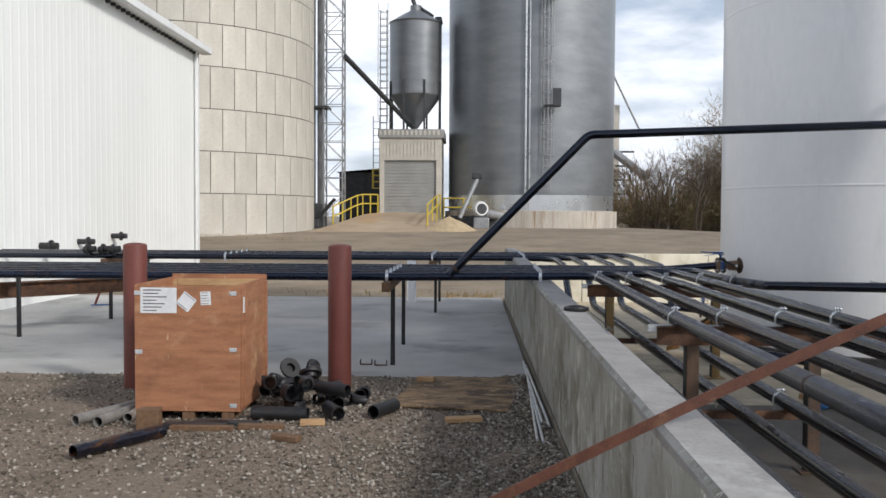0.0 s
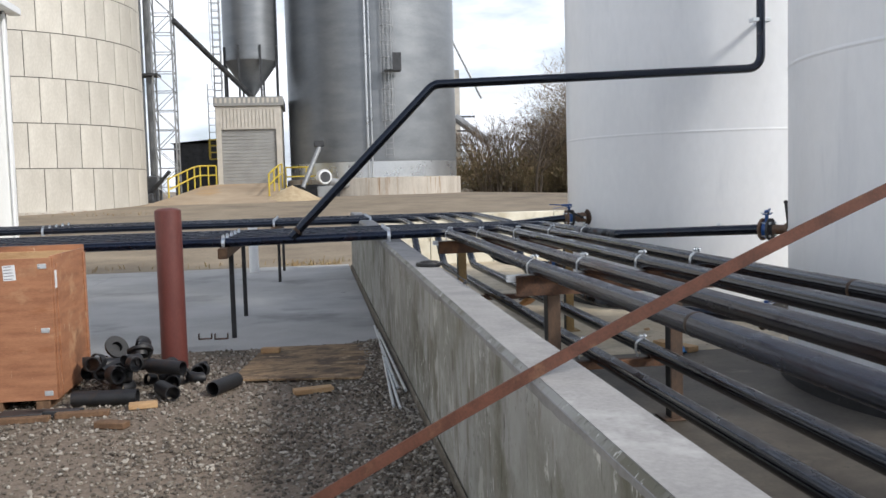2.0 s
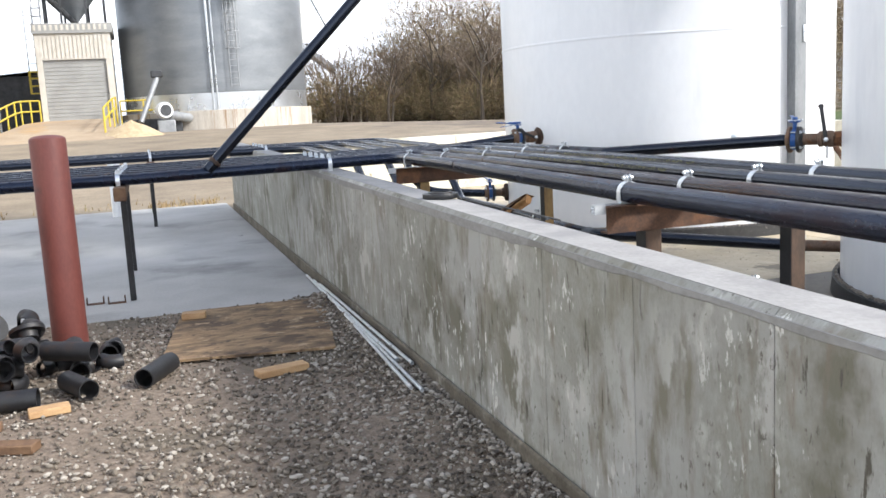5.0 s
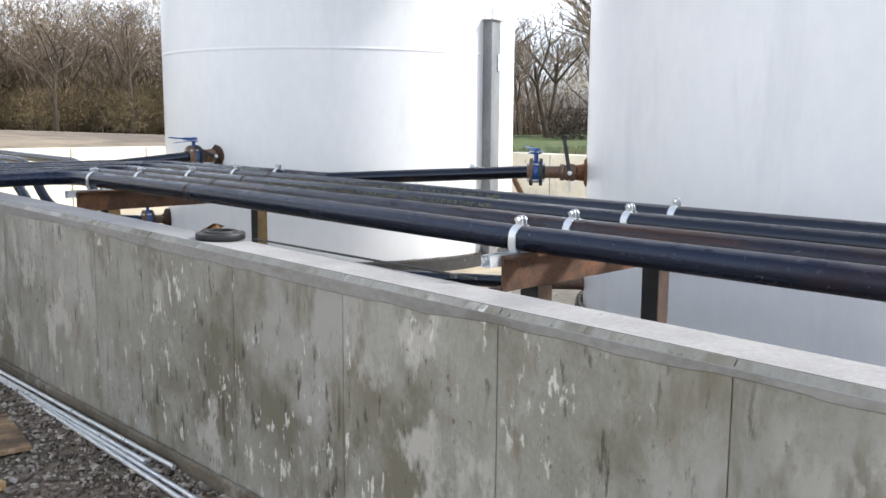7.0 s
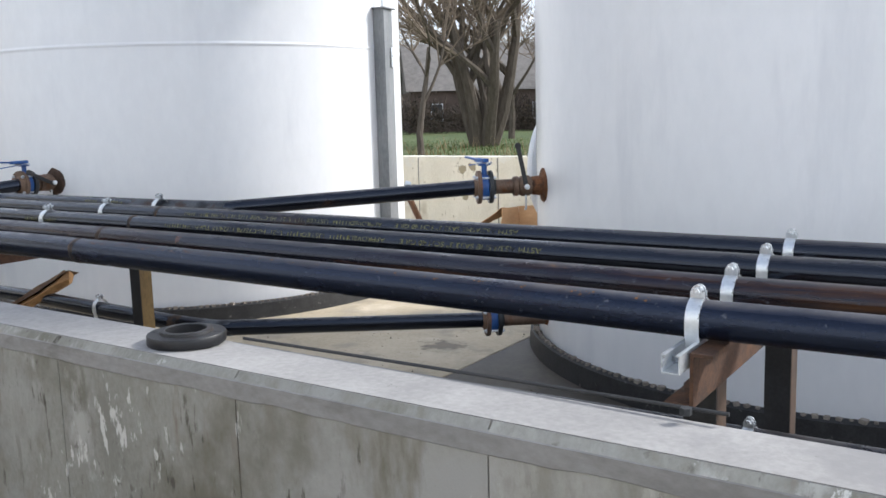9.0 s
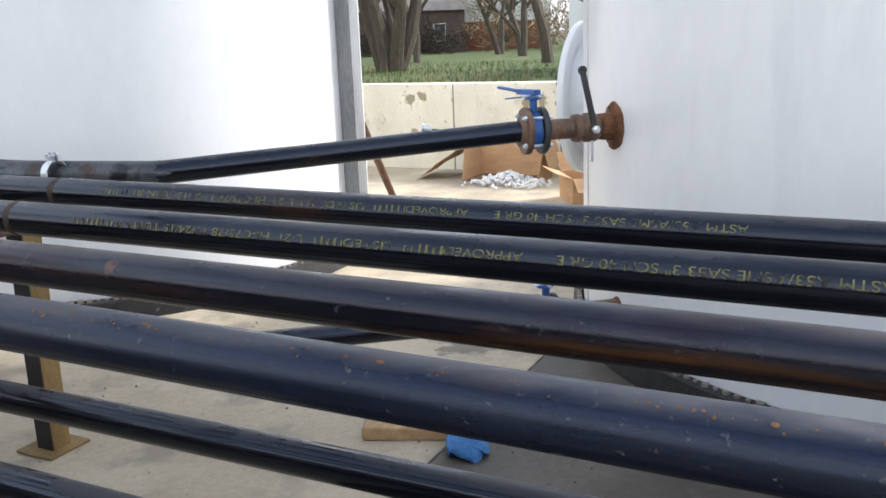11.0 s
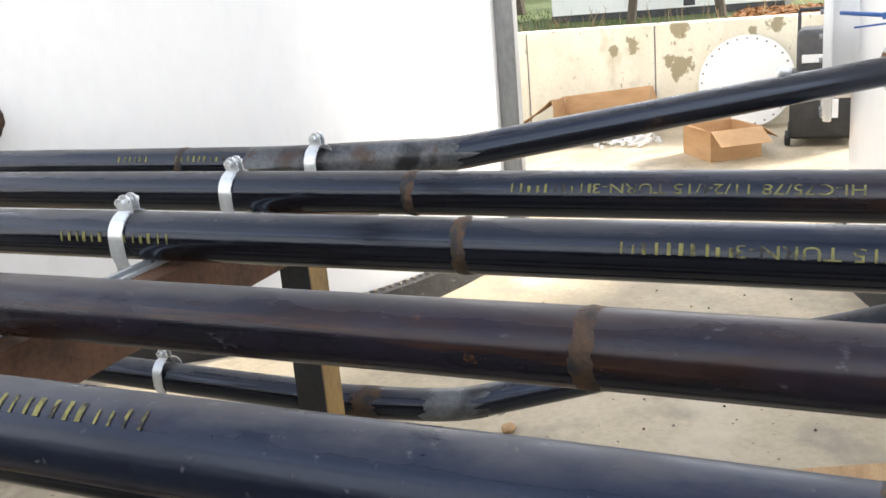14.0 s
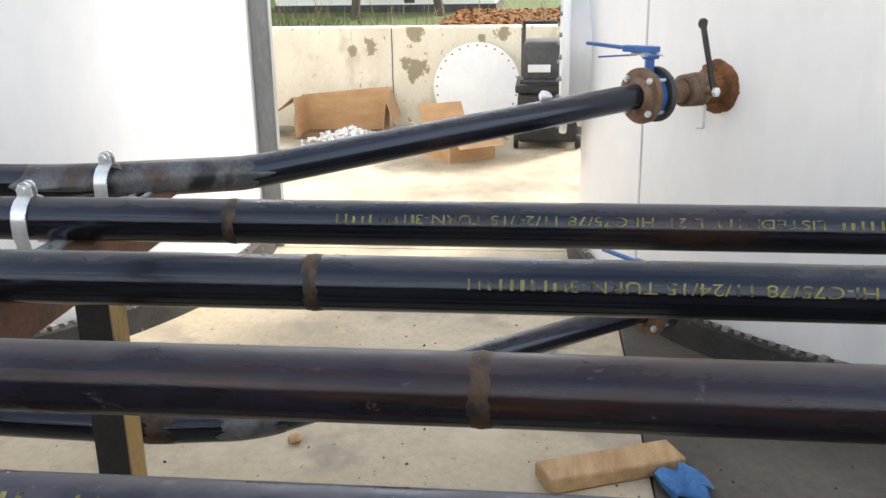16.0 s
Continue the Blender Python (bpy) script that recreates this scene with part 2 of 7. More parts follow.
M_tank = material("white_tank_paint", (0.765, 0.778, 0.80), (0.825, 0.835, 0.855), 0.32, 0.0, 0.8, 0.0, 14, (1, 1, 0.5), third=(0.71, 0.725, 0.755), third_at=(0.60, 0.75), third_scale=1.2, third_stretch=(2, 2, .35), coat=0.15)
M_tar = material("black_tar_band", (0.012, 0.012, 0.013), (0.035, 0.034, 0.034), 0.65, 0, 14, 0.4, 90, third=(0.16, 0.15, 0.14), third_at=(0.63, 0.70), third_scale=25)
M_wall = material("weathered_concrete", (0.23, 0.224, 0.192), (0.335, 0.33, 0.293), 0.9, 0, 2.6, 0.4, 70, (1, 1.4, 0.8), spread=0.12, rand=0.07,
                  layers=[((0.368, 0.363, 0.338), (0.46, 0.60), 1.1, (1, 1, 1.3)), ((0.165, 0.156, 0.118), (0.52, 0.63), 1.5, (1, 1.2, 0.9)), ((0.195, 0.18, 0.138), (0.50, 0.66), 4.6, (1, 1.8, 0.55), (1.1, 0.44, 0.58)), ((0.205, 0.172, 0.135), (0.56, 0.70), 10.0, (1, 1.9, 0.4), (1.3, 0.46, 0.58)),
                          ((0.425, 0.415, 0.38), (0.53, 0.60), 4.2, (1, 1.4, 0.8), (1.2, 0.48, 0.57)), ((0.095, 0.087, 0.068), (0.60, 0.66), 17, (1, 1.8, 0.42), (1.8, 0.45, 0.56)),
                          ((0.60, 0.59, 0.55), (0.60, 0.645), 21, (1, 1.5, 0.55), (1.7, 0.49, 0.58)), ((0.14, 0.128, 0.108), (0.60, 0.67), 38, (1, 1.2, 0.7), (2.4, 0.44, 0.58))])
M_wall_lip = material("trowelled_wall_lip", (0.215, 0.208, 0.198), (0.315, 0.307, 0.295), 0.88, 0, 5, 0.25, 70, (1, 0.5, 1), third=(0.17, 0.16, 0.145), third_at=(0.56, 0.68), third_scale=7, third_stretch=(1, .4, 1))
M_wall_top = material("trowelled_concrete", (0.24, 0.233, 0.228), (0.345, 0.335, 0.325), 0.85, 0, 3, 0.2, 60, third=(0.22, 0.215, 0.215), third_at=(0.58, 0.70), third_scale=2.5,
                      layers=[((0.46, 0.45, 0.44), (0.62, 0.70), 1.4, (1, 1, 1)), ((0.15, 0.14, 0.135), (0.69, 0.72), 18, (1, 1, 1))])
M_cream = material("cream_concrete", (0.66, 0.615, 0.495), (0.82, 0.775, 0.655), 0.85, 0, 2.5, 0.2, 60, (1, 1, .6),
                   layers=[((0.52, 0.465, 0.345), (0.55, 0.70), 2.2, (1, 1, .7)), ((0.72, 0.69, 0.60), (0.60, 0.64), 5, (1, 1, 1)), ((0.36, 0.31, 0.21), (0.645, 0.675), 13, (1, 1, .6))],
                   spot_tone=(0.25, 0.205, 0.115),
                   spots=[((8.45, 11.08, 0.83), 0.085), ((8.45, 10.92, 0.85), 0.06), ((8.45, 9.56, 0.80), 0.10), ((8.45, 9.72, 0.76), 0.06), ((8.45, 9.14, 0.94), 0.11), ((8.45, 9.12, 0.58), 0.12), ((8.45, 9.22, 0.66), 0.07),
                          ((8.45, 8.34, 0.90), 0.10), ((8.45, 8.52, 0.86), 0.05), ((8.45, 11.02, 0.45), 0.06), ((8.45, 10.85, 0.40), 0.035)])
M_floor = material("tan_wet_stained_concrete", (0.40, 0.33, 0.225), (0.55, 0.47, 0.345), 0.74, 0, 1.3, 0.15, 40,
                   layers=[((0.235, 0.20, 0.15), (0.54, 0.68), 0.55, (1, 1, 1)), ((0.34, 0.29, 0.22), (0.53, 0.66), 3.2, (1, 1, 1)), ((0.60, 0.52, 0.40), (0.58, 0.72), 1.8, (1, 1, 1)), ((0.10, 0.082, 0.06), (0.67, 0.70), 24, (1, 1, 1))],
                   spot_tone=(0.17, 0.14, 0.105), spots=[((1.0, 9.6, 0.06), 0.5), ((3.3, 8.0, 0.06), 0.16)])
# the dark tone holds both the damp and the shade below the pipes
M_floor_wet_shaded = material("damp_shaded_concrete", (0.060, 0.050, 0.038), (0.125, 0.107, 0.084), 0.6, 0, 1.3, 0.15, 40,
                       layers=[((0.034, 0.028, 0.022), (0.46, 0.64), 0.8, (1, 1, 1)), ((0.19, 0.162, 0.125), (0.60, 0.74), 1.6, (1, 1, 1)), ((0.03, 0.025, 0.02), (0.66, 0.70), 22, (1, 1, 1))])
M_slab = material("grey_concrete_slab", (0.335, 0.33, 0.317), (0.465, 0.458, 0.444), 0.85, 0, 0.8, 0.15, 50, third=(0.24, 0.237, 0.23), third_at=(0.54, 0.68), third_scale=0.6,
                  layers=[((0.13, 0.125, 0.12), (0.70, 0.73), 2.3, (1, 1, 1))])
M_gravel = material("gravel_bed", (0.108, 0.080, 0.059), (0.30, 0.238, 0.182), 0.95, 0, 26, 0.9, 90, spread=0.2, third=(0.10, 0.085, 0.06), third_at=(0.52, 0.68), third_scale=0.9, distance=0.03)
# both spots paint the wood's shadow onto the ground colour
M_dirt = material("dry_dirt", (0.17, 0.132, 0.09), (0.305, 0.246, 0.174), 0.95, 0, 0.5, 0.4, 14, third=(0.15, 0.125, 0.09), third_at=(0.55, 0.7), third_scale=0.12, distance=0.05,
                  spot_tone=(0.125, 0.10, 0.078), spots=[((17, 42, 0.6), 8.0), ((12, 30, 0.3), 4.0)])
M_grass = material("lawn_grass", (0.040, 0.066, 0.014), (0.105, 0.142, 0.035), 0.95, 0, 1.5, 0.6, 25, third=(0.17, 0.14, 0.065), third_at=(0.58, 0.74), third_scale=0.25, distance=0.06)
M_bollard = material("red_oxide_paint", (0.115, 0.030, 0.024), (0.17, 0.048, 0.037), 0.55, 0, 4, 0.08, 70, (1, 1, .4), third=(0.09, 0.03, 0.025), third_at=(0.6, 0.7), third_scale=4)
M_ply = material("crate_plywood", (0.25, 0.105, 0.052), (0.40, 0.185, 0.095), 0.65, 0, 3.0, 0.08, 40, (1, 1, 7), third=(0.26, 0.10, 0.04), third_at=(0.62, 0.74), third_scale=2.5, third_stretch=(1, 1, 4),
                 layers=[((0.46, 0.27, 0.15), (0.56, 0.68), 2.2, (1, 1, 1.6)), ((0.19, 0.085, 0.045), (0.58, 0.72), 1.6, (1, 1, 1.4)), ((0.54, 0.38, 0.25), (0.66, 0.70), 11, (1.5, 1.5, 0.3))])
M_ply_old = material("weathered_plywood", (0.15, 0.095, 0.05), (0.37, 0.25, 0.14), 0.85, 0, 3.5, 0.15, 40, (1, 5, 1), third=(0.085, 0.055, 0.034), third_at=(0.48, 0.6), third_scale=3.2, third_stretch=(1, 2.2, 1),
                     layers=[((0.10, 0.066, 0.04), (0.50, 0.60), 2.4, (1, 1.3, 1)), ((0.40, 0.29, 0.18), (0.60, 0.66), 6, (1, 1.6, 1)), ((0.06, 0.04, 0.026), (0.60, 0.66), 13, (1, 1.4, 1))])
M_lumber = material("raw_lumber", (0.36, 0.21, 0.10), (0.54, 0.36, 0.19), 0.8, 0, 5, 0.12, 60, (1, 5, 5))
M_paper = material("white_paper_label", (0.62, 0.63, 0.66), (0.74, 0.75, 0.77), 0.7, 0, 9, 0.0, 60)
M_ink = material("grey_print", (0.09, 0.09, 0.10), (0.16, 0.16, 0.17), 0.8, 0, 9, 0.0, 60)
M_blue = material("blue_valve_paint", (0.018, 0.075, 0.26), (0.035, 0.13, 0.40), 0.4, 0, 8, 0.05, 80)
M_brass = material("rusty_bronze_fitting", (0.10, 0.062, 0.042), (0.22, 0.145, 0.10), 0.6, 0.3, 14, 0.25, 90, third=(0.17, 0.07, 0.03), third_at=(0.52, 0.66), third_scale=12)
M_black = material("black_rubber_paint", (0.012, 0.012, 0.013), (0.03, 0.03, 0.032), 0.55, 0, 10, 0.08, 90)
M_flange = material("dark_grey_cast_flange", (0.020, 0.022, 0.024), (0.05, 0.052, 0.056), 0.5, 0.2, 16, 0.12, 100)
M_yellow_ink = material("yellow_stencil_ink", (0.055, 0.053, 0.018), (0.28, 0.265, 0.085), 0.7, 0, 60, 0.0, 200, spread=0.22,
                        third=(0.012, 0.012, 0.013), third_at=(0.50, 0.60), third_scale=42)
M_card = material("brown_cardboard", (0.40, 0.235, 0.115), (0.52, 0.325, 0.175), 0.85, 0, 4, 0.05, 60, (1, 1, 3))
M_foam = material("white_packing_foam", (0.66, 0.66, 0.66), (0.8, 0.8, 0.8), 0.9, 0, 20, 0.1, 60)
M_channel = material("grey_channel_steel", (0.17, 0.18, 0.19), (0.27, 0.28, 0.29), 0.5, 0.4, 6, 0.08, 80, (1, 1, .3))
M_metal_wall = material("white_metal_siding", (0.77, 0.78, 0.76), (0.84, 0.85, 0.83), 0.5, 0, 0.5, 0.02, 30, (1, 1, .3), third=(0.70, 0.71, 0.69), third_at=(0.56, 0.72), third_scale=0.25)
M_stave = material("pale_silo_panel", (0.46, 0.43, 0.375), (0.60, 0.57, 0.505), 0.6, 0.1, 0.9, 0.05, 20, (1, 1, .35), rand=0.07, third=(0.40, 0.37, 0.32), third_at=(0.6, 0.7), third_scale=0.8, third_stretch=(2, 2, .3))
M_seam = material("dark_seam", (0.12, 0.11, 0.10), (0.2, 0.19, 0.17), 0.7, 0.3, 3, 0.05, 20)
M_silo = material("grey_galvanised_silo", (0.20, 0.213, 0.227), (0.275, 0.29, 0.305), 0.42, 0.55, 0.5, 0.04, 12, (1, 1, 3))
M_silo_bright = material("bright_galvanised_ring", (0.55, 0.57, 0.59), (0.68, 0.70, 0.72), 0.28, 0.8, 0.8, 0.04, 12)
M_base = material("stained_concrete_base", (0.38, 0.34, 0.29), (0.54, 0.50, 0.44), 0.9, 0, 1.2, 0.1, 20, (2, 2, .25), third=(0.27, 0.18, 0.11), third_at=(0.56, 0.66), third_scale=1.2, third_stretch=(3, 3, .15))
M_lattice = material("galvanised_lattice", (0.26, 0.27, 0.28), (0.38, 0.39, 0.40), 0.5, 0.5, 3, 0.03, 20)
M_dark = material("dark_equipment_steel", (0.035, 0.037, 0.04), (0.08, 0.083, 0.09), 0.6, 0.3, 3, 0.05, 20)
M_yellow = material("yellow_rail_paint", (0.50, 0.37, 0.035), (0.62, 0.48, 0.06), 0.5, 0, 3, 0.03, 30)
M_shed = material("pale_tan_siding", (0.50, 0.47, 0.41), (0.62, 0.58, 0.52), 0.55, 0.1, 2, 0.03, 20)
M_door = material("grey_roller_door", (0.27, 0.27, 0.26), (0.34, 0.34, 0.33), 0.6, 0.1, 1.2, 0.03, 20)
M_grain = material("tan_grain_pile", (0.36, 0.27, 0.16), (0.50, 0.40, 0.26), 0.95, 0, 4, 0.4, 40)
M_bark = material("grey_bark", (0.060, 0.046, 0.034), (0.13, 0.105, 0.08), 0.95, 0, 3, 0.5, 25, (3, 3, .6))
M_twig = material("bare_twigs", (0.115, 0.085, 0.062), (0.24, 0.185, 0.135), 0.95, 0, 1, 0, 10)
M_brush = material("dry_brush", (0.20, 0.135, 0.07), (0.42, 0.31, 0.165), 0.95, 0, 0.25, 0, 5, third=(0.16, 0.17, 0.06), third_at=(0.55, 0.65), third_scale=0.2)
M_dead_leaf = material("fallen_leaves", (0.17, 0.07, 0.02), (0.36, 0.16, 0.05), 0.9, 0, 3, 0.3, 20)
M_roof = material("weathered_shingle_roof", (0.15, 0.138, 0.125), (0.23, 0.21, 0.19), 0.9, 0, 2, 0.1, 20)
M_brick = material("dark_brown_siding", (0.085, 0.06, 0.048), (0.14, 0.10, 0.08), 0.9, 0, 2, 0.1, 20)
M_glass = material("dark_window_glass", (0.03, 0.035, 0.04), (0.05, 0.055, 0.06), 0.12, 0, 2, 0, 20)
M_white = material("white_disc_paint", (0.72, 0.73, 0.74), (0.80, 0.81, 0.81), 0.4, 0, 3, 0.02, 30)
M_stone = material("gravel_stones", (0.13, 0.109, 0.090), (0.37, 0.327, 0.278), 0.9, 0, 14, 0.3, 120, spread=0.22)
M_grey_pipe = material("grey_primed_pipe", (0.20, 0.195, 0.185), (0.33, 0.32, 0.30), 0.5, 0.5, 10, 0.08, 90)
M_blue_cloth = material("blue_glove_cloth", (0.03, 0.12, 0.30), (0.06, 0.20, 0.42), 0.85, 0, 20, 0.3, 90)


# ---------------------------------------------------------------- builders
def finish(name, bm, mat):
    me = bpy.data.meshes.new(name)
    bmesh.ops.recalc_face_normals(bm, faces=bm.faces)
    bm.to_mesh(me)
    bm.free()
    me.materials.append(mat)
    return me


def smooth_by_angle(me, degrees=38):
    """Round faces smooth, hard edges sharp."""
    me.polygons.foreach_set("use_smooth", [True] * len(me.polygons))
    me.set_sharp_from_angle(angle=radians(degrees))
    return me


def thing(name, at, label, category, group="", kind=""):
    ob = new(name)
    ob.location = at
    ob.empty_display_size = 0.1
    return tagged(ob, label, category, group, kind)


def part(name, bm, mat, parent, label="", smooth=True):
    """One mesh, drawn in world coordinates, under a thing or under a part."""
    me = finish(name, bm, mat)
    if smooth:
        smooth_by_angle(me)
    ob = new(name, me)
    ob.parent = parent
    if parent.type == 'EMPTY' and parent.parent is None:
        ob.matrix_parent_inverse = Matrix.Translation(-Vector(parent.location))
    if label:
        ob["label"] = label
    return ob


def single(name, bm, mat, label, category, group="", kind="", at=(0, 0, 0), smooth=True):
    """A thing of one mesh, drawn in world coordinates; at: its base."""
    bmesh.ops.translate(bm, verts=bm.verts, vec=-Vector(at))
    me = finish(name, bm, mat)
    if smooth:
        smooth_by_angle(me)
    ob = new(name, me)
    ob.location = at
    return tagged(ob, label, category, group, kind)


def box(bm, lo, hi, bevel=0.0, m=None, seg=1):
    r = bmesh.ops.create_cube(bm, size=1.0)
    vs = r["verts"]
    for v in vs:
        v.co = Vector([lo[i] + (v.co[i] + 0.5) * (hi[i] - lo[i]) for i in range(3)])
    if bevel:
        es = list({e for v in vs for e in v.link_edges})
        out = bmesh.ops.bevel(bm, geom=es, offset=bevel, segments=seg, profile=0.5, affect='EDGES')
        vs = list({v for f in out["faces"] for v in f.verts} | {v for v in vs if v.is_valid})
    if m is not None:
        bmesh.ops.transform(bm, matrix=m, verts=vs)
    return vs


def lathe(bm, profile, a, axis, sides=24, closed=False):
    """Turns (radius, height) pairs round the axis through a."""
    q = Vector(axis).normalized().to_track_quat('Z', 'Y')
    rings = []
    for r, h in profile:
        if r < 1e-6:
            rings.append([bm.verts.new(Vector(a) + q @ Vector((0, 0, h)))])
        else:
            rings.append([bm.verts.new(Vector(a) + q @ Vector((r * math.cos(2 * math.pi * i / sides), r * math.sin(2 * math.pi * i / sides), h))) for i in range(sides)])
    pairs = list(zip(rings, rings[1:]))
    if closed:
        pairs.append((rings[-1], rings[0]))
    for p, s in pairs:
        if len(p) == 1 and len(s) == 1:
            continue
        for i in range(sides):
            j = (i + 1) % sides
            if len(p) == 1:
                bm.faces.new((p[0], s[i], s[j]))
            elif len(s) == 1:
                bm.faces.new((p[i], p[j], s[0]))
            else:
                bm.faces.new((p[i], p[j], s[j], s[i]))


def rod(bm, a, b, r, sides=10, r2=None):
    a, b = Vector(a), Vector(b)
    lathe(bm, [(0, 0), (r, 0), (r if r2 is None else r2, (b - a).length), (0, (b - a).length)], a, b - a, sides)


def bar(bm, a, b, w, h, up=(0, 0, 1), bevel=0.0):
    """A straight bar of w by h between two points."""
    a, b = Vector(a), Vector(b)
    z = (b - a).normalized()
    x = Vector(up).cross(z).normalized()
    y = z.cross(x)
    m = Matrix((x, y, z)).transposed().to_4x4()
    m.translation = a
    box(bm, (-w / 2, -h / 2, 0), (w / 2, h / 2, (b - a).length), bevel, m)


def rounded(points, radius, steps=7):
    """A line with its corners rounded to the radius."""
    p = [Vector(v) for v in points]
    out = [p[0]]
    for i in range(1, len(p) - 1):
        u, w = (p[i - 1] - p[i]), (p[i + 1] - p[i])
        lu, lw = u.length, w.length
        u.normalize(), w.normalize()
        ang = u.angle(w)
        d = min(radius / max(math.tan(ang / 2), 1e-3), lu * 0.48, lw * 0.48)
        s, e = p[i] + u * d, p[i] + w * d
        for j in range(steps + 1):
            t = j / steps
            out.append(s * (1 - t) ** 2 + p[i] * 2 * t * (1 - t) + e * t * t)
    out.append(p[-1])
    return out


def sweep(bm, points, r, sides=20, caps=True, r_in=None):
    """A round tube along a line; r_in: hollow, with open ends."""
    p = [Vector(v) for v in points]
    tan = []
    for i in range(len(p)):
        tan.append((p[min(i + 1, len(p) - 1)] - p[max(i - 1, 0)]).normalized())
    ref = Vector((0, 0, 1)) if abs(tan[0].z) < 0.9 else Vector((1, 0, 0))
    nrm = ref - tan[0] * ref.dot(tan[0])
    nrm.normalize()

    def rings_of(rad):
        rings, n1 = [], nrm.copy()
        for i in range(len(p)):
            n1 = (n1 - tan[i] * n1.dot(tan[i])).normalized()
            b1 = tan[i].cross(n1)
            rings.append([bm.verts.new(p[i] + (n1 * math.cos(2 * math.pi * s / sides) + b1 * math.sin(2 * math.pi * s / sides)) * rad) for s in range(sides)])
        return rings

    outer = rings_of(r)
    for ra, rb in zip(outer, outer[1:]):
        for s in range(sides):
            t = (s + 1) % sides
            bm.faces.new((ra[s], ra[t], rb[t], rb[s]))
    if r_in:
        inner = rings_of(r_in)
        for ra, rb in zip(inner, inner[1:]):
            for s in range(sides):
                t = (s + 1) % sides
                bm.faces.new((ra[t], ra[s], rb[s], rb[t]))
        for o, i in ((outer[0], inner[0]), (outer[-1], inner[-1])):
            for s in range(sides):
                t = (s + 1) % sides
                bm.faces.new((o[s], o[t], i[t], i[s]))
    elif caps:
        bm.faces.new(outer[0][::-1])
        bm.faces.new(outer[-1])


def mesh_object(name, verts, faces, mat, label, category, kind="stuff", smooth=False):
    me = bpy.data.meshes.new(name)
    me.from_pydata(verts, [], faces)
    me.materials.append(mat)
    if smooth:
        me.polygons.foreach_set("use_smooth", [True] * len(me.polygons))
    return tagged(new(name, me), label, category, "", kind)


B = bmesh.new

# ---------------------------------------------------------------- ground and walls
WALL_TOP, FLOOR_Z = 0.968, 0.06
WALL_X0, WALL_X1 = -0.022, 0.203
PIT_X0, PIT_X1, PIT_Y0, PIT_Y1 = WALL_X1, 8.45, -4.0, 17.2


def ground_height(x, y):
    """Level round the yard, rising gently towards the grain plant."""
    rise = min(max((y - 19.0) / 30.0, 0.0), 1.0)
    rise = rise * rise * (3 - 2 * rise)
    side = 1.0 if x < 8 else max(0.0, 1 - (x - 8) / 30.0)
    return 1.05 * rise * side


def ground_sheet():
    xs = [-2000, -600, -200, -90, -50, -30, -20, -14, -10, -6, -3, 0.1, 4, 8.3, 11, 15, 20, 26, 34, 45, 60, 90, 200, 600, 2000]
    ys = [-2000, -600, -200, -60, -25, -10, -4.2, 0, 5, 10, 14, 17.3, 20, 23, 26, 30, 34, 38, 42, 46, 50, 60, 80, 120, 250, 700, 2000]
    bm = B()
    grid = [[bm.verts.new((x, y, ground_height(x, y) - 0.02)) for x in xs] for y in ys]
    for j in range(len(ys) - 1):
        for i in range(len(xs) - 1):
            bm.faces.new((grid[j][i], grid[j][i + 1], grid[j + 1][i + 1], grid[j + 1][i]))
    return single("ground", bm, M_dirt, "dry tan dirt yard with worn vehicle tracks", "ground", kind="structure")


ground_sheet()

# gravel bed before the slab
bm = B()
nx, ny = 46, 64
rows_g = []
for j in range(ny + 1):
    rows_g.append([])
    for i in range(nx + 1):
        x, y = -9 + 9.0 * i / nx, -5 + 14.19 * j / ny
        z = 0.012 * noise.noise((x * 1.3, y * 1.3, 0)) + 0.006 * noise.noise((x * 5, y * 5, 3)) - 0.004
        z += 0.035 * max(0, 1 - abs(x + 0.12) / 0.35)
        rows_g[-1].append(bm.verts.new((x, y, z)))
for j in range(ny):
    for i in range(nx):
        bm.faces.new((rows_g[j][i], rows_g[j][i + 1], rows_g[j + 1][i + 1], rows_g[j + 1][i]))
single("gravel_ground", bm, M_gravel, "grey-brown crushed gravel beside the concrete wall", "gravel", kind="structure")


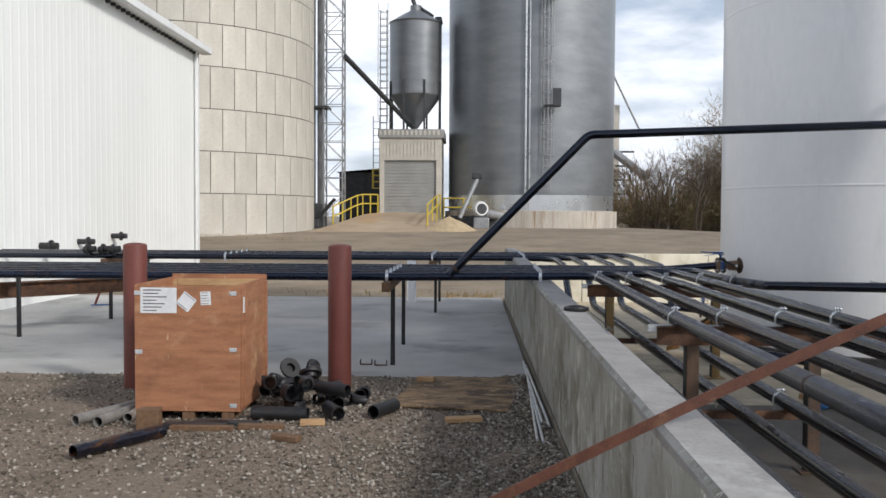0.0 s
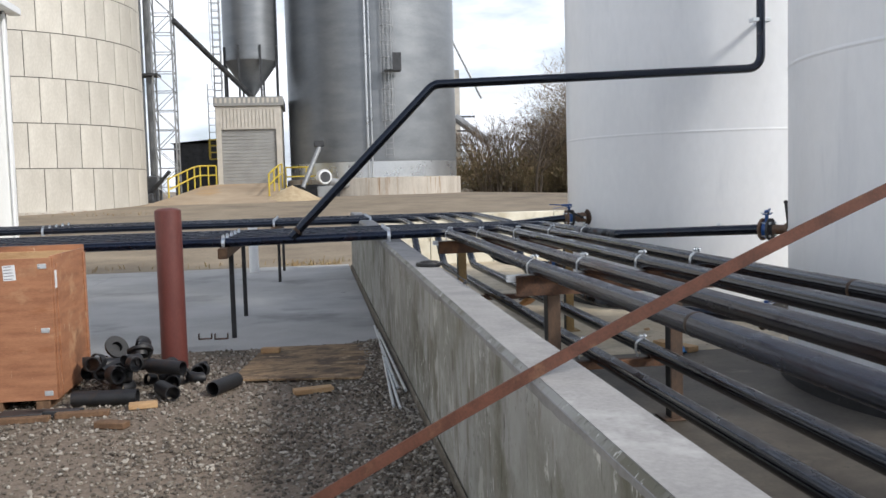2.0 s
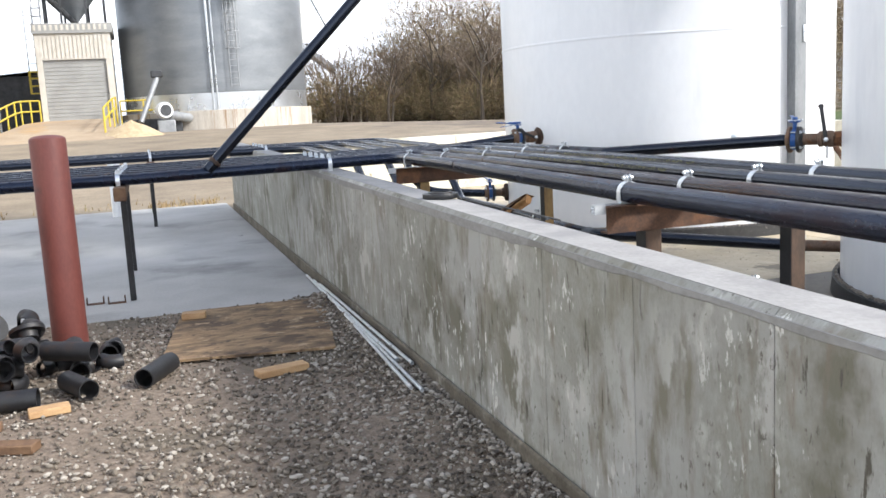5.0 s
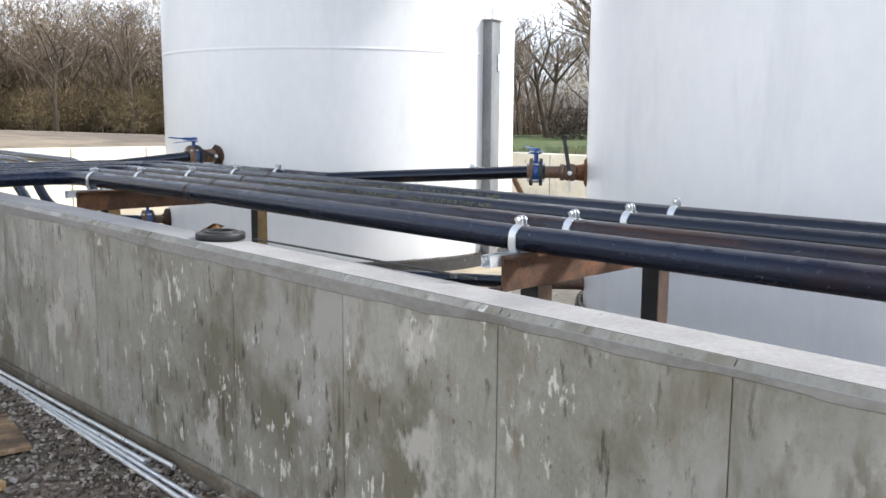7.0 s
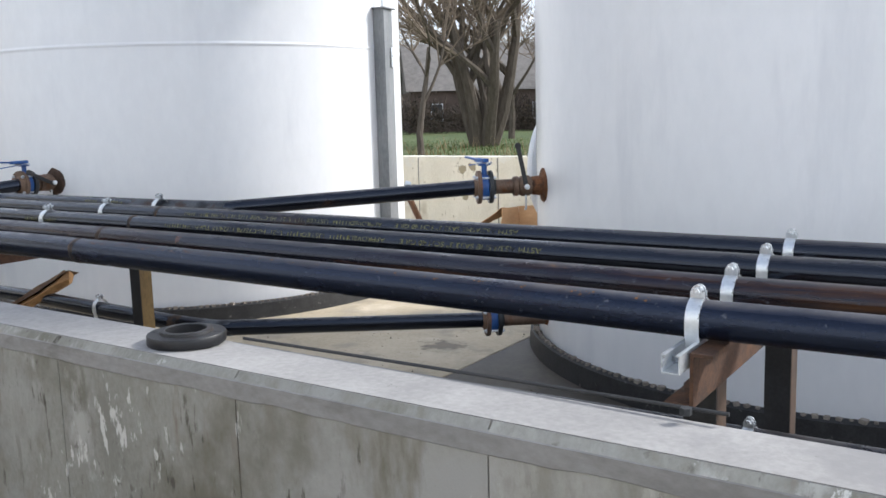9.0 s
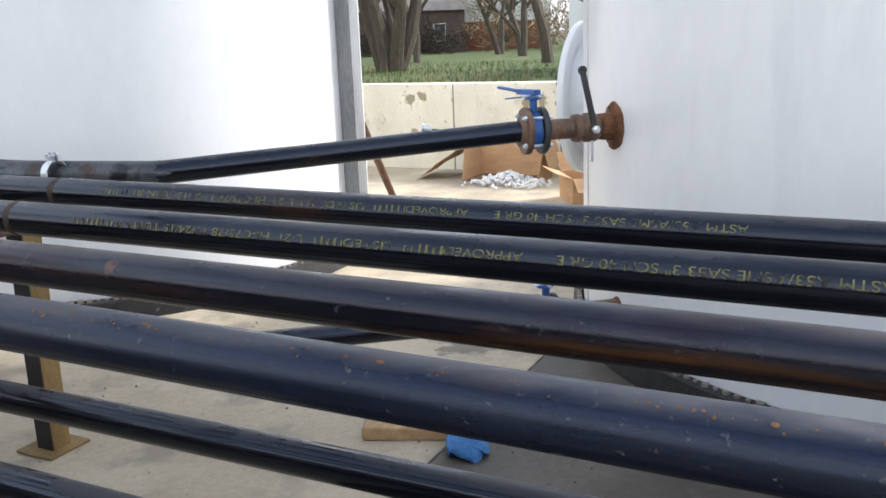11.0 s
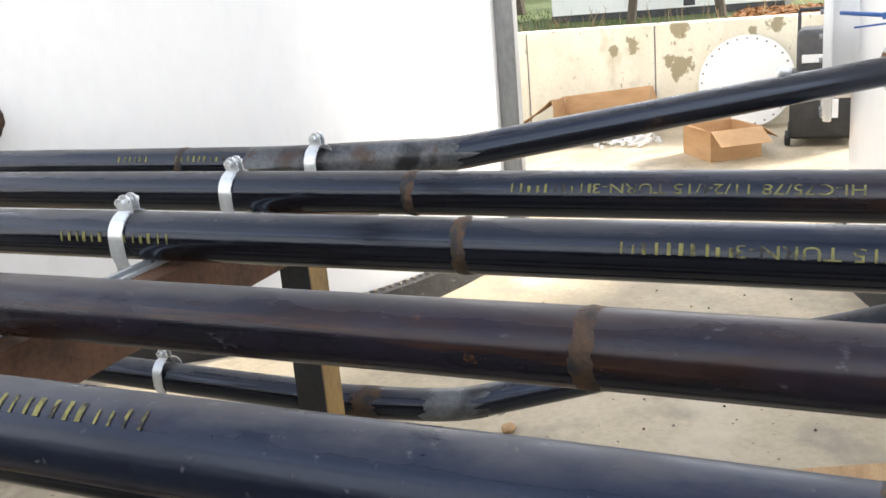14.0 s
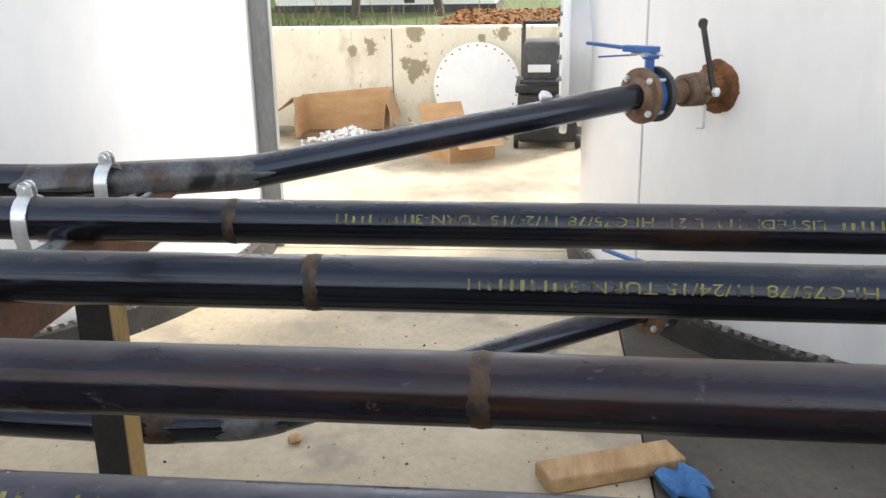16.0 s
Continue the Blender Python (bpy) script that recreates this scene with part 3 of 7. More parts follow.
def stones():
    """Loose stones strewn over the gravel bed."""
    rng = np.random.default_rng(4)
    ico = bmesh.new()
    bmesh.ops.create_icosphere(ico, subdivisions=1, radius=1.0)
    ico.verts.ensure_lookup_table()
    v0 = np.array([v.co[:] for v in ico.verts])
    f0 = np.array([[v.index for v in f.verts] for f in ico.faces])
    ico.free()
    count = 66000
    x = -7.5 * rng.random(count) ** 1.5 - 0.05
    y = 1.8 + 7.4 * rng.random(count)
    bare = 0.5 + 0.5 * np.sin(1.9 * x + 1.1 * np.sin(1.3 * y)) * np.sin(1.5 * y + 0.8 * np.sin(2.1 * x))
    keep = rng.random(count) > 0.72 * bare * np.clip((-x - 0.35) / 0.5, 0, 1)
    x, y = x[keep], y[keep]
    count = len(x)
    size = 0.0055 + 0.0115 * rng.random(count) ** 2.4
    rot = rng.random((count, 3)) * 6.28
    verts = np.empty((count * len(v0), 3))
    sc = 0.55 + 0.8 * rng.random((count, 3))
    sc[:, 2] *= 0.75
    c, s = np.cos(rot[:, 2]), np.sin(rot[:, 2])
    jit = 1 + 0.45 * (rng.random((count, len(v0))) - 0.5)
    p = v0[None] * sc[:, None] * size[:, None, None] * jit[:, :, None]
    px = p[:, :, 0] * c[:, None] - p[:, :, 1] * s[:, None] + x[:, None]
    py = p[:, :, 0] * s[:, None] + p[:, :, 1] * c[:, None] + y[:, None]
    pz = p[:, :, 2] + (size * 0.35 + 0.035 * np.maximum(0, 1 - np.abs(x + 0.12) / 0.35))[:, None]
    verts[:, 0], verts[:, 1], verts[:, 2] = px.ravel(), py.ravel(), pz.ravel()
    faces = (f0[None] + (np.arange(count) * len(v0))[:, None, None]).reshape(-1, 3)
    ob = mesh_object("gravel_stones", verts.tolist(), faces.tolist(), M_stone_island, "loose grey and tan gravel stones on the ground", "gravel")
    return ob


M_stone_island = M_stone.copy()
sn, sk = M_stone_island.node_tree.nodes, M_stone_island.node_tree.links
geo = sn.new("ShaderNodeNewGeometry")
sramp = sn.new("ShaderNodeValToRGB")
sramp.color_ramp.elements[0].color = (0.070, 0.058, 0.047, 1)
sramp.color_ramp.elements[1].color = (0.42, 0.385, 0.335, 1)
sramp.color_ramp.elements.new(0.55).color = (0.175, 0.147, 0.116, 1)
sk.new(geo.outputs["Random Per Island"], sramp.inputs["Fac"])
sk.new(sramp.outputs["Color"], sn["Principled BSDF"].inputs["Base Color"])
stones()

# concrete slab, cast in bays
slab = thing("slab_ground", (-6, 14, 0), "grey concrete slab with oil spots", "concrete slab", kind="structure")
for x0, x1 in ((-14.0, -9.0), (-9.0, -4.45), (-4.45, -0.046)):
    bm = B()
    box(bm, (x0 + 0.004, 9.19, -0.15), (x1 - 0.004, 18.6, 0.0), 0.008)
    part("slab_bay", bm, M_slab, slab)

# floor of the containment, cast in bays with a saw cut
pit_floor = thing("floor", (4, 7, FLOOR_Z), "tan stained concrete containment floor, dark where wet and shaded", "concrete floor", kind="structure")
for x0, x1 in ((PIT_X0, 4.6), (4.6, PIT_X1)):
    for y0, y1 in ((PIT_Y0, 0.0), (0.0, 3.8), (3.8, 7.64), (7.64, 12.0), (12.0, PIT_Y1)):
        bm = B()
        box(bm, (x0 + 0.003, y0 + 0.003, -0.12), (x1 - 0.003, y1 - 0.003, FLOOR_Z), 0.004)
        part("floor_bay", bm, M_floor_wet_shaded if y1 < 8 else M_floor, pit_floor, "dark damp floor bay with rack shade in its colour" if y1 < 8 else "")

# the long west wall, poured in sections
wall_w = thing("wall_west", (0.1, 6, 0), "weathered grey concrete containment wall with pale lime streaks", "concrete wall", kind="structure")
JOINTS = [-4.2, -1.8, 0.6, 1.82, 3.1, 3.76, 4.41, 5.07, 5.72, 6.36, 7.0, 7.53, 8.13, 8.66, 9.33, 9.95, 10.6, 11.3, 13.0, 15.0, 17.4]


def wall_top(y):
    """The top was cast with a slight fall towards the south."""
    return 0.952 + 0.0098 * (y - 5.0)


def wall_prism(bm, ring, y0, y1):
    """Draws an outline (x, height below the wall's top or None for the foot) along the wall."""
    a = [bm.verts.new((x, y0, -0.2 if d is None else wall_top(y0) - d)) for x, d in ring]
    b = [bm.verts.new((x, y1, -0.2 if d is None else wall_top(y1) - d)) for x, d in ring]
    for i in range(len(ring)):
        j = (i + 1) % len(ring)
        bm.faces.new((a[i], a[j], b[j], b[i]))
    bm.faces.new(a)
    bm.faces.new(b[::-1])


for a, b in zip(JOINTS, JOINTS[1:]):
    bm = B()
    c = 0.016
    wall_prism(bm, [(WALL_X0, None), (WALL_X0, c - 0.004), (WALL_X0 + c, -0.004), (WALL_X1 - c, 0.004), (WALL_X1, c + 0.004), (WALL_X1, None)], a + 0.002, b - 0.002)
    part("wall_section", bm, M_wall, wall_w)
bm = B()
wall_prism(bm, [(WALL_X0 + 0.004, None), (WALL_X0 + 0.004, 0.028), (WALL_X1 - 0.004, 0.028), (WALL_X1 - 0.004, None)], -4.2, 17.4)
part("joint_filler", bm, M_seam, wall_w)
bm = B()
wall_prism(bm, [(WALL_X0 + 0.018, 0.004), (WALL_X0 + 0.018, -0.0065), (WALL_X1 - 0.018, 0.001), (WALL_X1 - 0.018, 0.012)], -4.19, 17.39)
part("trowelled_cap", bm, M_wall_top, wall_w, "paler trowelled top face of the wall")
# cement smeared down from the top, with an uneven lower edge
bm = B()
rng_l = random.Random(8)
prev, drop = None, 0.045
for i in range(361):
    y = -4.19 + 0.06 * i
    drop = min(max(drop + rng_l.uniform(-0.006, 0.006), 0.034), 0.058)
    ring = [bm.verts.new((WALL_X0 + px, y, wall_top(y) - d)) for px, d in ((0.004, 0.009), (-0.0025, 0.014), (-0.003, drop - 0.004), (0.002, drop))]
    if prev:
        for a in range(3):
            bm.faces.new((prev[a], ring[a], ring[a + 1], prev[a + 1]))
    prev = ring
part("cement_lip", bm, M_wall_lip, wall_w, "smooth grey cement lip under the wall's top edge")
bm = B()
box(bm, (WALL_X0 - 0.022, -4.2, -0.2), (WALL_X0, 17.4, 0.095), 0.01)
part("footing", bm, M_footing, wall_w, "dark damp footing along the wall base")

wall_e = thing("wall_east", (PIT_X1 + 0.1, 7, 0), "cream concrete containment wall with brown patches", "concrete wall", kind="structure")
ye = [-4.2, -2, 0.2, 2.4, 4.6, 6.8, 8.15, 9.35, 10.55, 11.75, 12.95, 15.2, 17.4]
for a, b in zip(ye, ye[1:]):
    bm = B()
    box(bm, (PIT_X1, a + 0.004, -0.2), (PIT_X1 + 0.2, b - 0.004, 0.975), 0.012)
    part("wall_section", bm, M_cream, wall_e)
bm = B()
box(bm, (PIT_X1 + 0.01, -4.2, -0.2), (PIT_X1 + 0.19, 17.4, 0.96))
part("joint_filler", bm, M_seam, wall_e)
wall_n = thing("wall_north", (4, PIT_Y1 + 0.1, 0), "cream concrete containment end wall with dark joints", "concrete wall", kind="structure")
xe = [WALL_X1, 1.45, 2.65, 3.85, 5.05, 6.25, 7.4, 8.45]
for a, b in zip(xe, xe[1:]):
    bm = B()
    box(bm, (a + 0.004, PIT_Y1, -0.2), (b - 0.004, PIT_Y1 + 0.2, 0.99), 0.012)
    part("wall_section", bm, M_cream, wall_n)
bm = B()
box(bm, (WALL_X1, PIT_Y1 + 0.01, -0.2), (8.45, PIT_Y1 + 0.19, 0.97))
part("joint_filler", bm, M_seam, wall_n)
bm = B()
box(bm, (WALL_X1, -4.2, -0.2), (8.45, -4.0, 0.875), 0.012)
single("wall_south", bm, M_cream, "cream concrete containment end wall", "concrete wall", kind="structure")


# ---------------------------------------------------------------- tanks
def tank(cx, cy, r, h, label, seams):
    root = thing("storage_tank", (cx, cy, FLOOR_Z), label, "storage tank", "white storage tanks")
    bm = B()
    prof = [(r - 0.02, FLOOR_Z + 0.1)]
    for s in seams:
        prof += [(r, s - 0.05), (r, s - 0.02), (r, s - 0.012), (r + 0.004, s - 0.006), (r + 0.004, s + 0.006), (r, s + 0.012), (r, s + 0.02), (r, s + 0.05)]
    prof = [(r, FLOOR_Z + 0.1)] + prof[1:] + [(r, h)]
    lathe(bm, prof, (cx, cy, 0), (0, 0, 1), 160)
    part("shell", bm, M_tank, root)
    bm = B()
    lathe(bm, [(r + 0.05, h - 0.04), (r + 0.05, h), (r * 0.5, h + 0.35), (0, h + 0.5)], (cx, cy, 0), (0, 0, 1), 96)
    part("roof", bm, M_tank, root)
    bm = B()
    lathe(bm, [(r + 0.012, FLOOR_Z + 0.125), (r + 0.05, FLOOR_Z + 0.11), (r + 0.06, FLOOR_Z + 0.0), (r - 0.1, FLOOR_Z)], (cx, cy, 0), (0, 0, 1), 120)
    part("base_band", bm, M_tar, root, "rough black tar band round the tank foot")
    bm = B()
    rng = random.Random(int(cx * 100))
    for i in range(260):
        a = 2 * math.pi * i / 260
        s = rng.uniform(0.006, 0.016)
        box(bm, (-s, -s, -s * .5), (s, s, s * .7), 0, Matrix.Translation((cx + (r + 0.025) * math.cos(a), cy + (r + 0.025) * math.sin(a), FLOOR_Z + 0.122)) @ pose(0, 0, 0, 0, 0, rng.uniform(0, 90)))
    part("grit", bm, M_stone, root, "pale grit caught on the band")["kind"] = "stuff"
    return root


M_seam_line = material("grey_seam_line", (0.45, 0.45, 0.45), (0.60, 0.60, 0.60), 0.5, 0, 9, 0.1, 60)
T1, R1 = (4.337, 11.264), 1.817
T2, R2 = (4.62, 5.81), 1.96
tank1 = tank(*T1, R1, 9.0, "tall white painted steel storage tank with a channel on its side", [2.05, 4.2, 6.4])
tank2 = tank(*T2, R2, 9.0, "tall white painted steel storage tank with rusty nozzle", [2.35, 4.6, 6.9])

# vertical plate seams
for (tx, ty), tr, root_t, angs in ((T1, R1, tank1, (330,)), (T2, R2, tank2, (116.5, 250))):
    for an in angs:
        bm = B()
        dv = Vector((math.cos(radians(an)), math.sin(radians(an)), 0))
        m = Matrix.Translation((tx, ty, 0)) @ Matrix.Rotation(radians(an), 4, 'Z')
        box(bm, (tr - 0.004, -0.006, FLOOR_Z + 0.13), (tr + 0.003, 0.006, 2.0), 0.001, m)
        part("plate_seam", bm, M_seam_line, root_t, "thin grey vertical weld seam")

# channel upright on the first tank
bm = B()
ca = math.atan2(9.43 - T1[1], 4.68 - T1[0])
cm = Matrix.Translation((T1[0] + (R1 + 0.05) * math.cos(ca), T1[1] + (R1 + 0.05) * math.sin(ca), 0)) @ Matrix.Rotation(ca, 4, 'Z')
box(bm, (0.035, -0.075, FLOOR_Z), (0.047, 0.075, 2.36), 0.002, cm)
box(bm, (-0.05, -0.075, FLOOR_Z), (0.035, -0.063, 2.36), 0.002, cm)
box(bm, (-0.05, 0.063, FLOOR_Z), (0.035, 0.075, 2.36), 0.002, cm)
box(bm, (-0.05, -0.1, 2.36), (0.07, 0.1, 2.372), 0.002, cm)
part("channel", bm, M_channel, tank1, "grey steel channel upright")
bm = B()
box(bm, (0.047, 0.02, 1.9), (0.06, 0.07, 2.06), 0.003, cm)
rod(bm, cm @ Vector((0.0, 0, 2.37)), cm @ Vector((0.0, 0, 2.48)), 0.014, 10)
rod(bm, cm @ Vector((0.0, 0, 2.48)), cm @ Vector((0.0, 0, 5.5)), 0.006, 8)
part("gauge_fitting", bm, M_galv, tank1, "galvanised gauge fitting and cable")


# ---------------------------------------------------------------- pipes
R = 0.04445
PX = [0.611, 0.922, 1.296, 1.650, 1.987]
PZ = 1.043
HY = [9.32, 9.66, 10.0, 10.34, 10.70]
LIFT = [0.025, 0.015, 0.009, 0.007, 0.0]


def pipe_z(k, y):
    """The rack pipes climb a little towards the bends."""
    return PZ + LIFT[k] * min(max((y - 5.5) / 2.5, 0.0), 1.0)


GROUP_P = "black steel pipes on the rack"


def pipe(points, bend, label, mat=M_pipe, group=GROUP_P, r=R, sides=36):
    line = rounded(points, bend)
    root = thing("steel_pipe", points[0], label, "pipe", group)
    bm = B()
    sweep(bm, line, r, sides)
    part("tube", bm, mat, root)
    return root


def fray(bm, at, axis, reach, seed):
    """Lets the rim of a band wander along its axis."""
    rng = random.Random(seed)
    ax = Vector(axis).normalized()
    ph = [rng.uniform(0, 6.28) for _ in range(8)]
    u = ax.orthogonal().normalized()
    w = ax.cross(u)
    span = max(abs((v.co - Vector(at)).dot(ax)) for v in bm.verts)
    for v in bm.verts:
        d = v.co - Vector(at)
        along = d.dot(ax)
        a = math.atan2(d.dot(w), d.dot(u))
        o = 0 if along < 0 else 4
        wander = 0.34 * math.sin(2 * a + ph[o]) + 0.26 * math.sin(5 * a + ph[o + 1]) + 0.22 * math.sin(11 * a + ph[o + 2]) + 0.2 * math.sin(19 * a + ph[o + 3])
        v.co += ax * reach * wander * along / span


def weld(root, at, axis, r=R, name="weld_bead"):
    """A bead whose rusty burnt edges wander along the pipe."""
    bm = B()
    prof = [(r - 0.0012, -0.016), (r + 0.0003, -0.011), (r + 0.0006, -0.006), (r + 0.0016, -0.002), (r + 0.0016, 0.002), (r + 0.0006, 0.006), (r + 0.0003, 0.011), (r - 0.0012, 0.016)]
    lathe(bm, prof, at, axis, 56)
    fray(bm, at, axis, 0.0065, int(at[0] * 991 + at[1] * 37))
    return part(name, bm, M_weld, root, "rust-brown weld bead")


upper = []
for k in range(4):
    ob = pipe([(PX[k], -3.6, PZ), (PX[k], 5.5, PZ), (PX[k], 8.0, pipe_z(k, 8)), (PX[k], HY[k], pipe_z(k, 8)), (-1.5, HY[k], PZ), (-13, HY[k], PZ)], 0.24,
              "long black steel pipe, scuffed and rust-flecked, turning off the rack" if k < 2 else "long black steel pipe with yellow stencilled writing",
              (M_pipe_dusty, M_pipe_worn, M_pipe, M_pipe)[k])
    upper.append(ob)
# the fifth runs to the tank valve
VALVE2 = Vector((3.18, 7.615, 1.086))
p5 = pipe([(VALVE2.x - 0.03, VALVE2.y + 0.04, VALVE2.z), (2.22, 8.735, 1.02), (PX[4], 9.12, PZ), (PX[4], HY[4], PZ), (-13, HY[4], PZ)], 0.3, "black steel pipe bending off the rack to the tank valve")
upper.append(p5)
lower = []
FY = [14.1, 14.45, 14.8, 15.15, 15.5]
LZ = [0.53, 0.52, 0.515, 0.47, 0.42]
for k in range(3):
    lower.append(pipe([(PX[k] + 0.01, -3.6, LZ[k]), (PX[k] + 0.01, 11.7, LZ[k]), (PX[k] + 0.01, 12.5, 1.0), (PX[k] + 0.01, FY[k], 1.03), (-13, FY[k], 1.03)], 0.5, "long black steel pipe on the lower level of the rack", group="lower pipes"))
lower.append(pipe([(2.36, 11.94, 0.45), (1.66, 12.3, 0.5), (1.64, 12.9, 1.0), (1.64, FY[3], 1.03), (-13, FY[3], 1.03)], 0.5, "black steel pipe dropping to the low tank valve", group="lower pipes"))
lower.append(pipe([(3.11, 7.61, 0.31), (2.08, 8.74, 0.36), (PX[4], 9.0, 0.39), (PX[4], 10.4, 0.42), (PX[4], 11.7, 0.42), (PX[4], 12.5, 1.0), (PX[4], FY[4], 1.03), (-13, FY[4], 1.03)], 0.4, "black steel pipe bending to the low tank nozzle", group="lower pipes"))
# straight feed to the first tank, and the riser pipe
feed = pipe([(2.3, 10.86, 1.105), (1.7, 11.02, PZ), (1.0, 11.05, PZ), (-13, 11.05, PZ)], 0.4, "black steel pipe running to the first tank's valve")
riser = pipe([(-0.915, 9.3, PZ + 0.03), (0.53, 9.27, 2.545), (3.96, 9.22, 2.665), (3.96, 9.24, 8.5)], 0.16,
             "black steel riser pipe slanting up and across to the tank", group="")
bm = B()
box(bm, (3.86, 9.19, 3.14), (4.06, 9.29, 3.18), 0.004)
box(bm, (4.02, 9.2, 3.14), (4.06, 9.5, 3.18), 0.004)
part("wall_bracket", bm, M_galv, riser, "galvanised bracket holding the riser to the tank")
weld(riser, (-0.857, 9.298, PZ + 0.09), (1.445, 0, 1.472), R + 0.004)

# welds and bare metal on the rack pipes
for k, ys in enumerate(((7.778, 3.2), (8.054, 2.4), (8.342, 3.0), (8.592, 3.9))):
    for y in ys:
        weld(upper[k], (PX[k], y, pipe_z(k, y)), (0, 1, 0))
weld(p5, (PX[4], 9.42, PZ), (0, 1, 0))
bend_line = rounded([(VALVE2.x - 0.03, VALVE2.y + 0.04, VALVE2.z), (2.22, 8.735, 1.02), (PX[4], 9.12, PZ), (PX[4], HY[4], PZ)], 0.3)
bm = B()
sweep(bm, [p for p in bend_line if 8.52 < p.y < 8.93 or (p.y < 9.2 and p.x < 2.12)], R + 0.0007, 48, caps=False)
fray(bm, (2.02, 8.86, 1.02), (0.55, -0.83, 0), 0.075, 4)
part("bare_patch", bm, M_heat, p5, "heat-greyed bare steel at the bend")
low_line = rounded([(3.11, 7.61, 0.31), (2.08, 8.74, 0.36), (PX[4], 9.0, 0.39), (PX[4], 10.4, 0.42)], 0.4)
for near, far, mat, text in ((8.50, 8.83, M_heat, "heat-greyed bare steel at the low bend"), (8.83, 9.0, M_weld, "rusty weld heat mark at the low bend")):
    mid = [q for q in low_line if near < q.y < far]
    if len(mid) > 1:
        bm = B()
        sweep(bm, mid, R + 0.0008, 48, caps=False)
        fray(bm, (mid[0] + mid[-1]) / 2, mid[-1] - mid[0], 0.03, 9)
        part("bare_patch", bm, mat, lower[4], text)


def stencil(text, start_y, k, angle, size, pitch, parent, bars=()):
    """Stencilled writing wrapped on pipe k, upside down from the yard side, running towards +y; bars: stretches of plain marks."""
    cu = bpy.data.curves.new("stencil", 'FONT')
    cu.body, cu.size = text, size
    tmp = new("stencil_tmp", cu)
    dg = bpy.context.evaluated_depsgraph_get()
    me = bpy.data.meshes.new_from_object(tmp.evaluated_get(dg))
    bpy.data.objects.remove(tmp)
    width = max(v.co.x for v in me.vertices)
    sx = pitch * len(text) / width
    rr = R + 0.0012
    for v in me.vertices:
        a = radians(angle) - (v.co.y - size * 0.33) / rr
        y_at = start_y + v.co.x * sx
        v.co = Vector((PX[k] - rr * math.cos(a), y_at, pipe_z(k, y_at) + rr * math.sin(a)))
    me.materials.append(M_yellow_ink)
    ob = new("stencil", me)
    ob.parent = parent
    ob.matrix_parent_inverse = Matrix.Translation(-Vector(parent.location))
    ob["label"], ob["kind"] = "yellow stencilled pipe marking", "stuff"
    return ob


def marks(start_y, count, k, angle, height, pitch, parent, seed=1):
    """Unreadable stencil marks as plain bars."""
    rng = random.Random(seed)
    bm = B()
    rr = R + 0.0012
    for i in range(count):
        y0 = start_y + i * pitch
        lo = y0 + pitch * rng.uniform(0.05, 0.2)
        hi = lo + pitch * rng.uniform(0.16, 0.42)
        a0, a1 = radians(angle) - height / 2 / rr, radians(angle) + height / 2 / rr * rng.choice((1, 1, 0.5))
        q = []
        for a, y in ((a0, lo), (a0, hi), ((a0 + a1) / 2, hi), (a1, hi), (a1, lo), ((a0 + a1) / 2, lo)):
            q.append(bm.verts.new((PX[k] - rr * math.cos(a), y, pipe_z(k, y) + rr * math.sin(a))))
        bm.faces.new(q)
    ob = part("stencil_mark", bm, M_yellow_ink, parent, "yellow stencil marks too worn to read", smooth=False)
    ob["kind"] = "stuff"
    return ob


PITCH = 0.0168
for k, end_y, ang in ((3, 8.39, 27), (2, 8.11, 22)):
    y = end_y - 10 * PITCH
    marks(y, 10, k, ang, 0.017, PITCH * 0.98, upper[k], 3 + k)
    line1 = "L-21  HI-C75/78 11/24/15 TURN-3 "
    y -= len(line1) * PITCH
    stencil(line1, y, k, ang, 0.026, PITCH, upper[k])
    y -= 6 * PITCH
    marks(y, 5, k, ang, 0.017, PITCH, upper[k], 13 + k)
    y -= 7 * PITCH
    stencil("LISTED ", y, k, ang, 0.025, PITCH, upper[k])
    y -= 7 * PITCH
    marks(y, 6, k, ang, 0.017, PITCH, upper[k], 23 + k)
    y -= 10 * PITCH
    stencil("APPROVED  ", y, k, ang, 0.025, PITCH, upper[k])
    line3 = 'ASTM A53/ASME SA53 3" SCH 40 GR E '
    y -= (len(line3) + 4) * PITCH
    stencil(line3, y, k, ang, 0.026, PITCH, upper[k])
marks(8.885, 14, 2, 10, 0.018, 0.0185, upper[2], 31)
marks(8.355, 12, 0, 56, 0.019, 0.0165, upper[0], 32)


def rust_spots(parent, k, y0, y1, angle, count, seed):
    """Small raised rust spots along one flank of a pipe."""
    rng = random.Random(seed)
    bm = B()
    for i in range(count):
        if i % 5 == 0:
            nest = y0 + (y1 - y0) * (i + rng.uniform(0, 4)) / count
        y = nest + rng.gauss(0, 0.02)
        a = radians(angle + rng.gauss(0, 5))
        s = min(0.0011 * math.exp(abs(rng.gauss(0, 0.75))), 0.0036)
        ring = []
        for c in range(7):
            b = 2 * math.pi * c / 7
            rr = s * rng.uniform(0.7, 1.2)
            aa = a + rr * math.sin(b) / R
            ring.append(bm.verts.new((PX[k] - (R + 0.0006) * math.cos(aa), y + rr * 1.2 * math.cos(b), pipe_z(k, y) + (R + 0.0006) * math.sin(aa))))
        top = bm.verts.new((PX[k] - (R + 0.0013) * math.cos(a), y, pipe_z(k, y) + (R + 0.0013) * math.sin(a)))
        for c in range(7):
            bm.faces.new((ring[c], ring[(c + 1) % 7], top))
    part("rust", bm, M_spot_rust, parent, "row of small orange rust spots")["kind"] = "stuff"


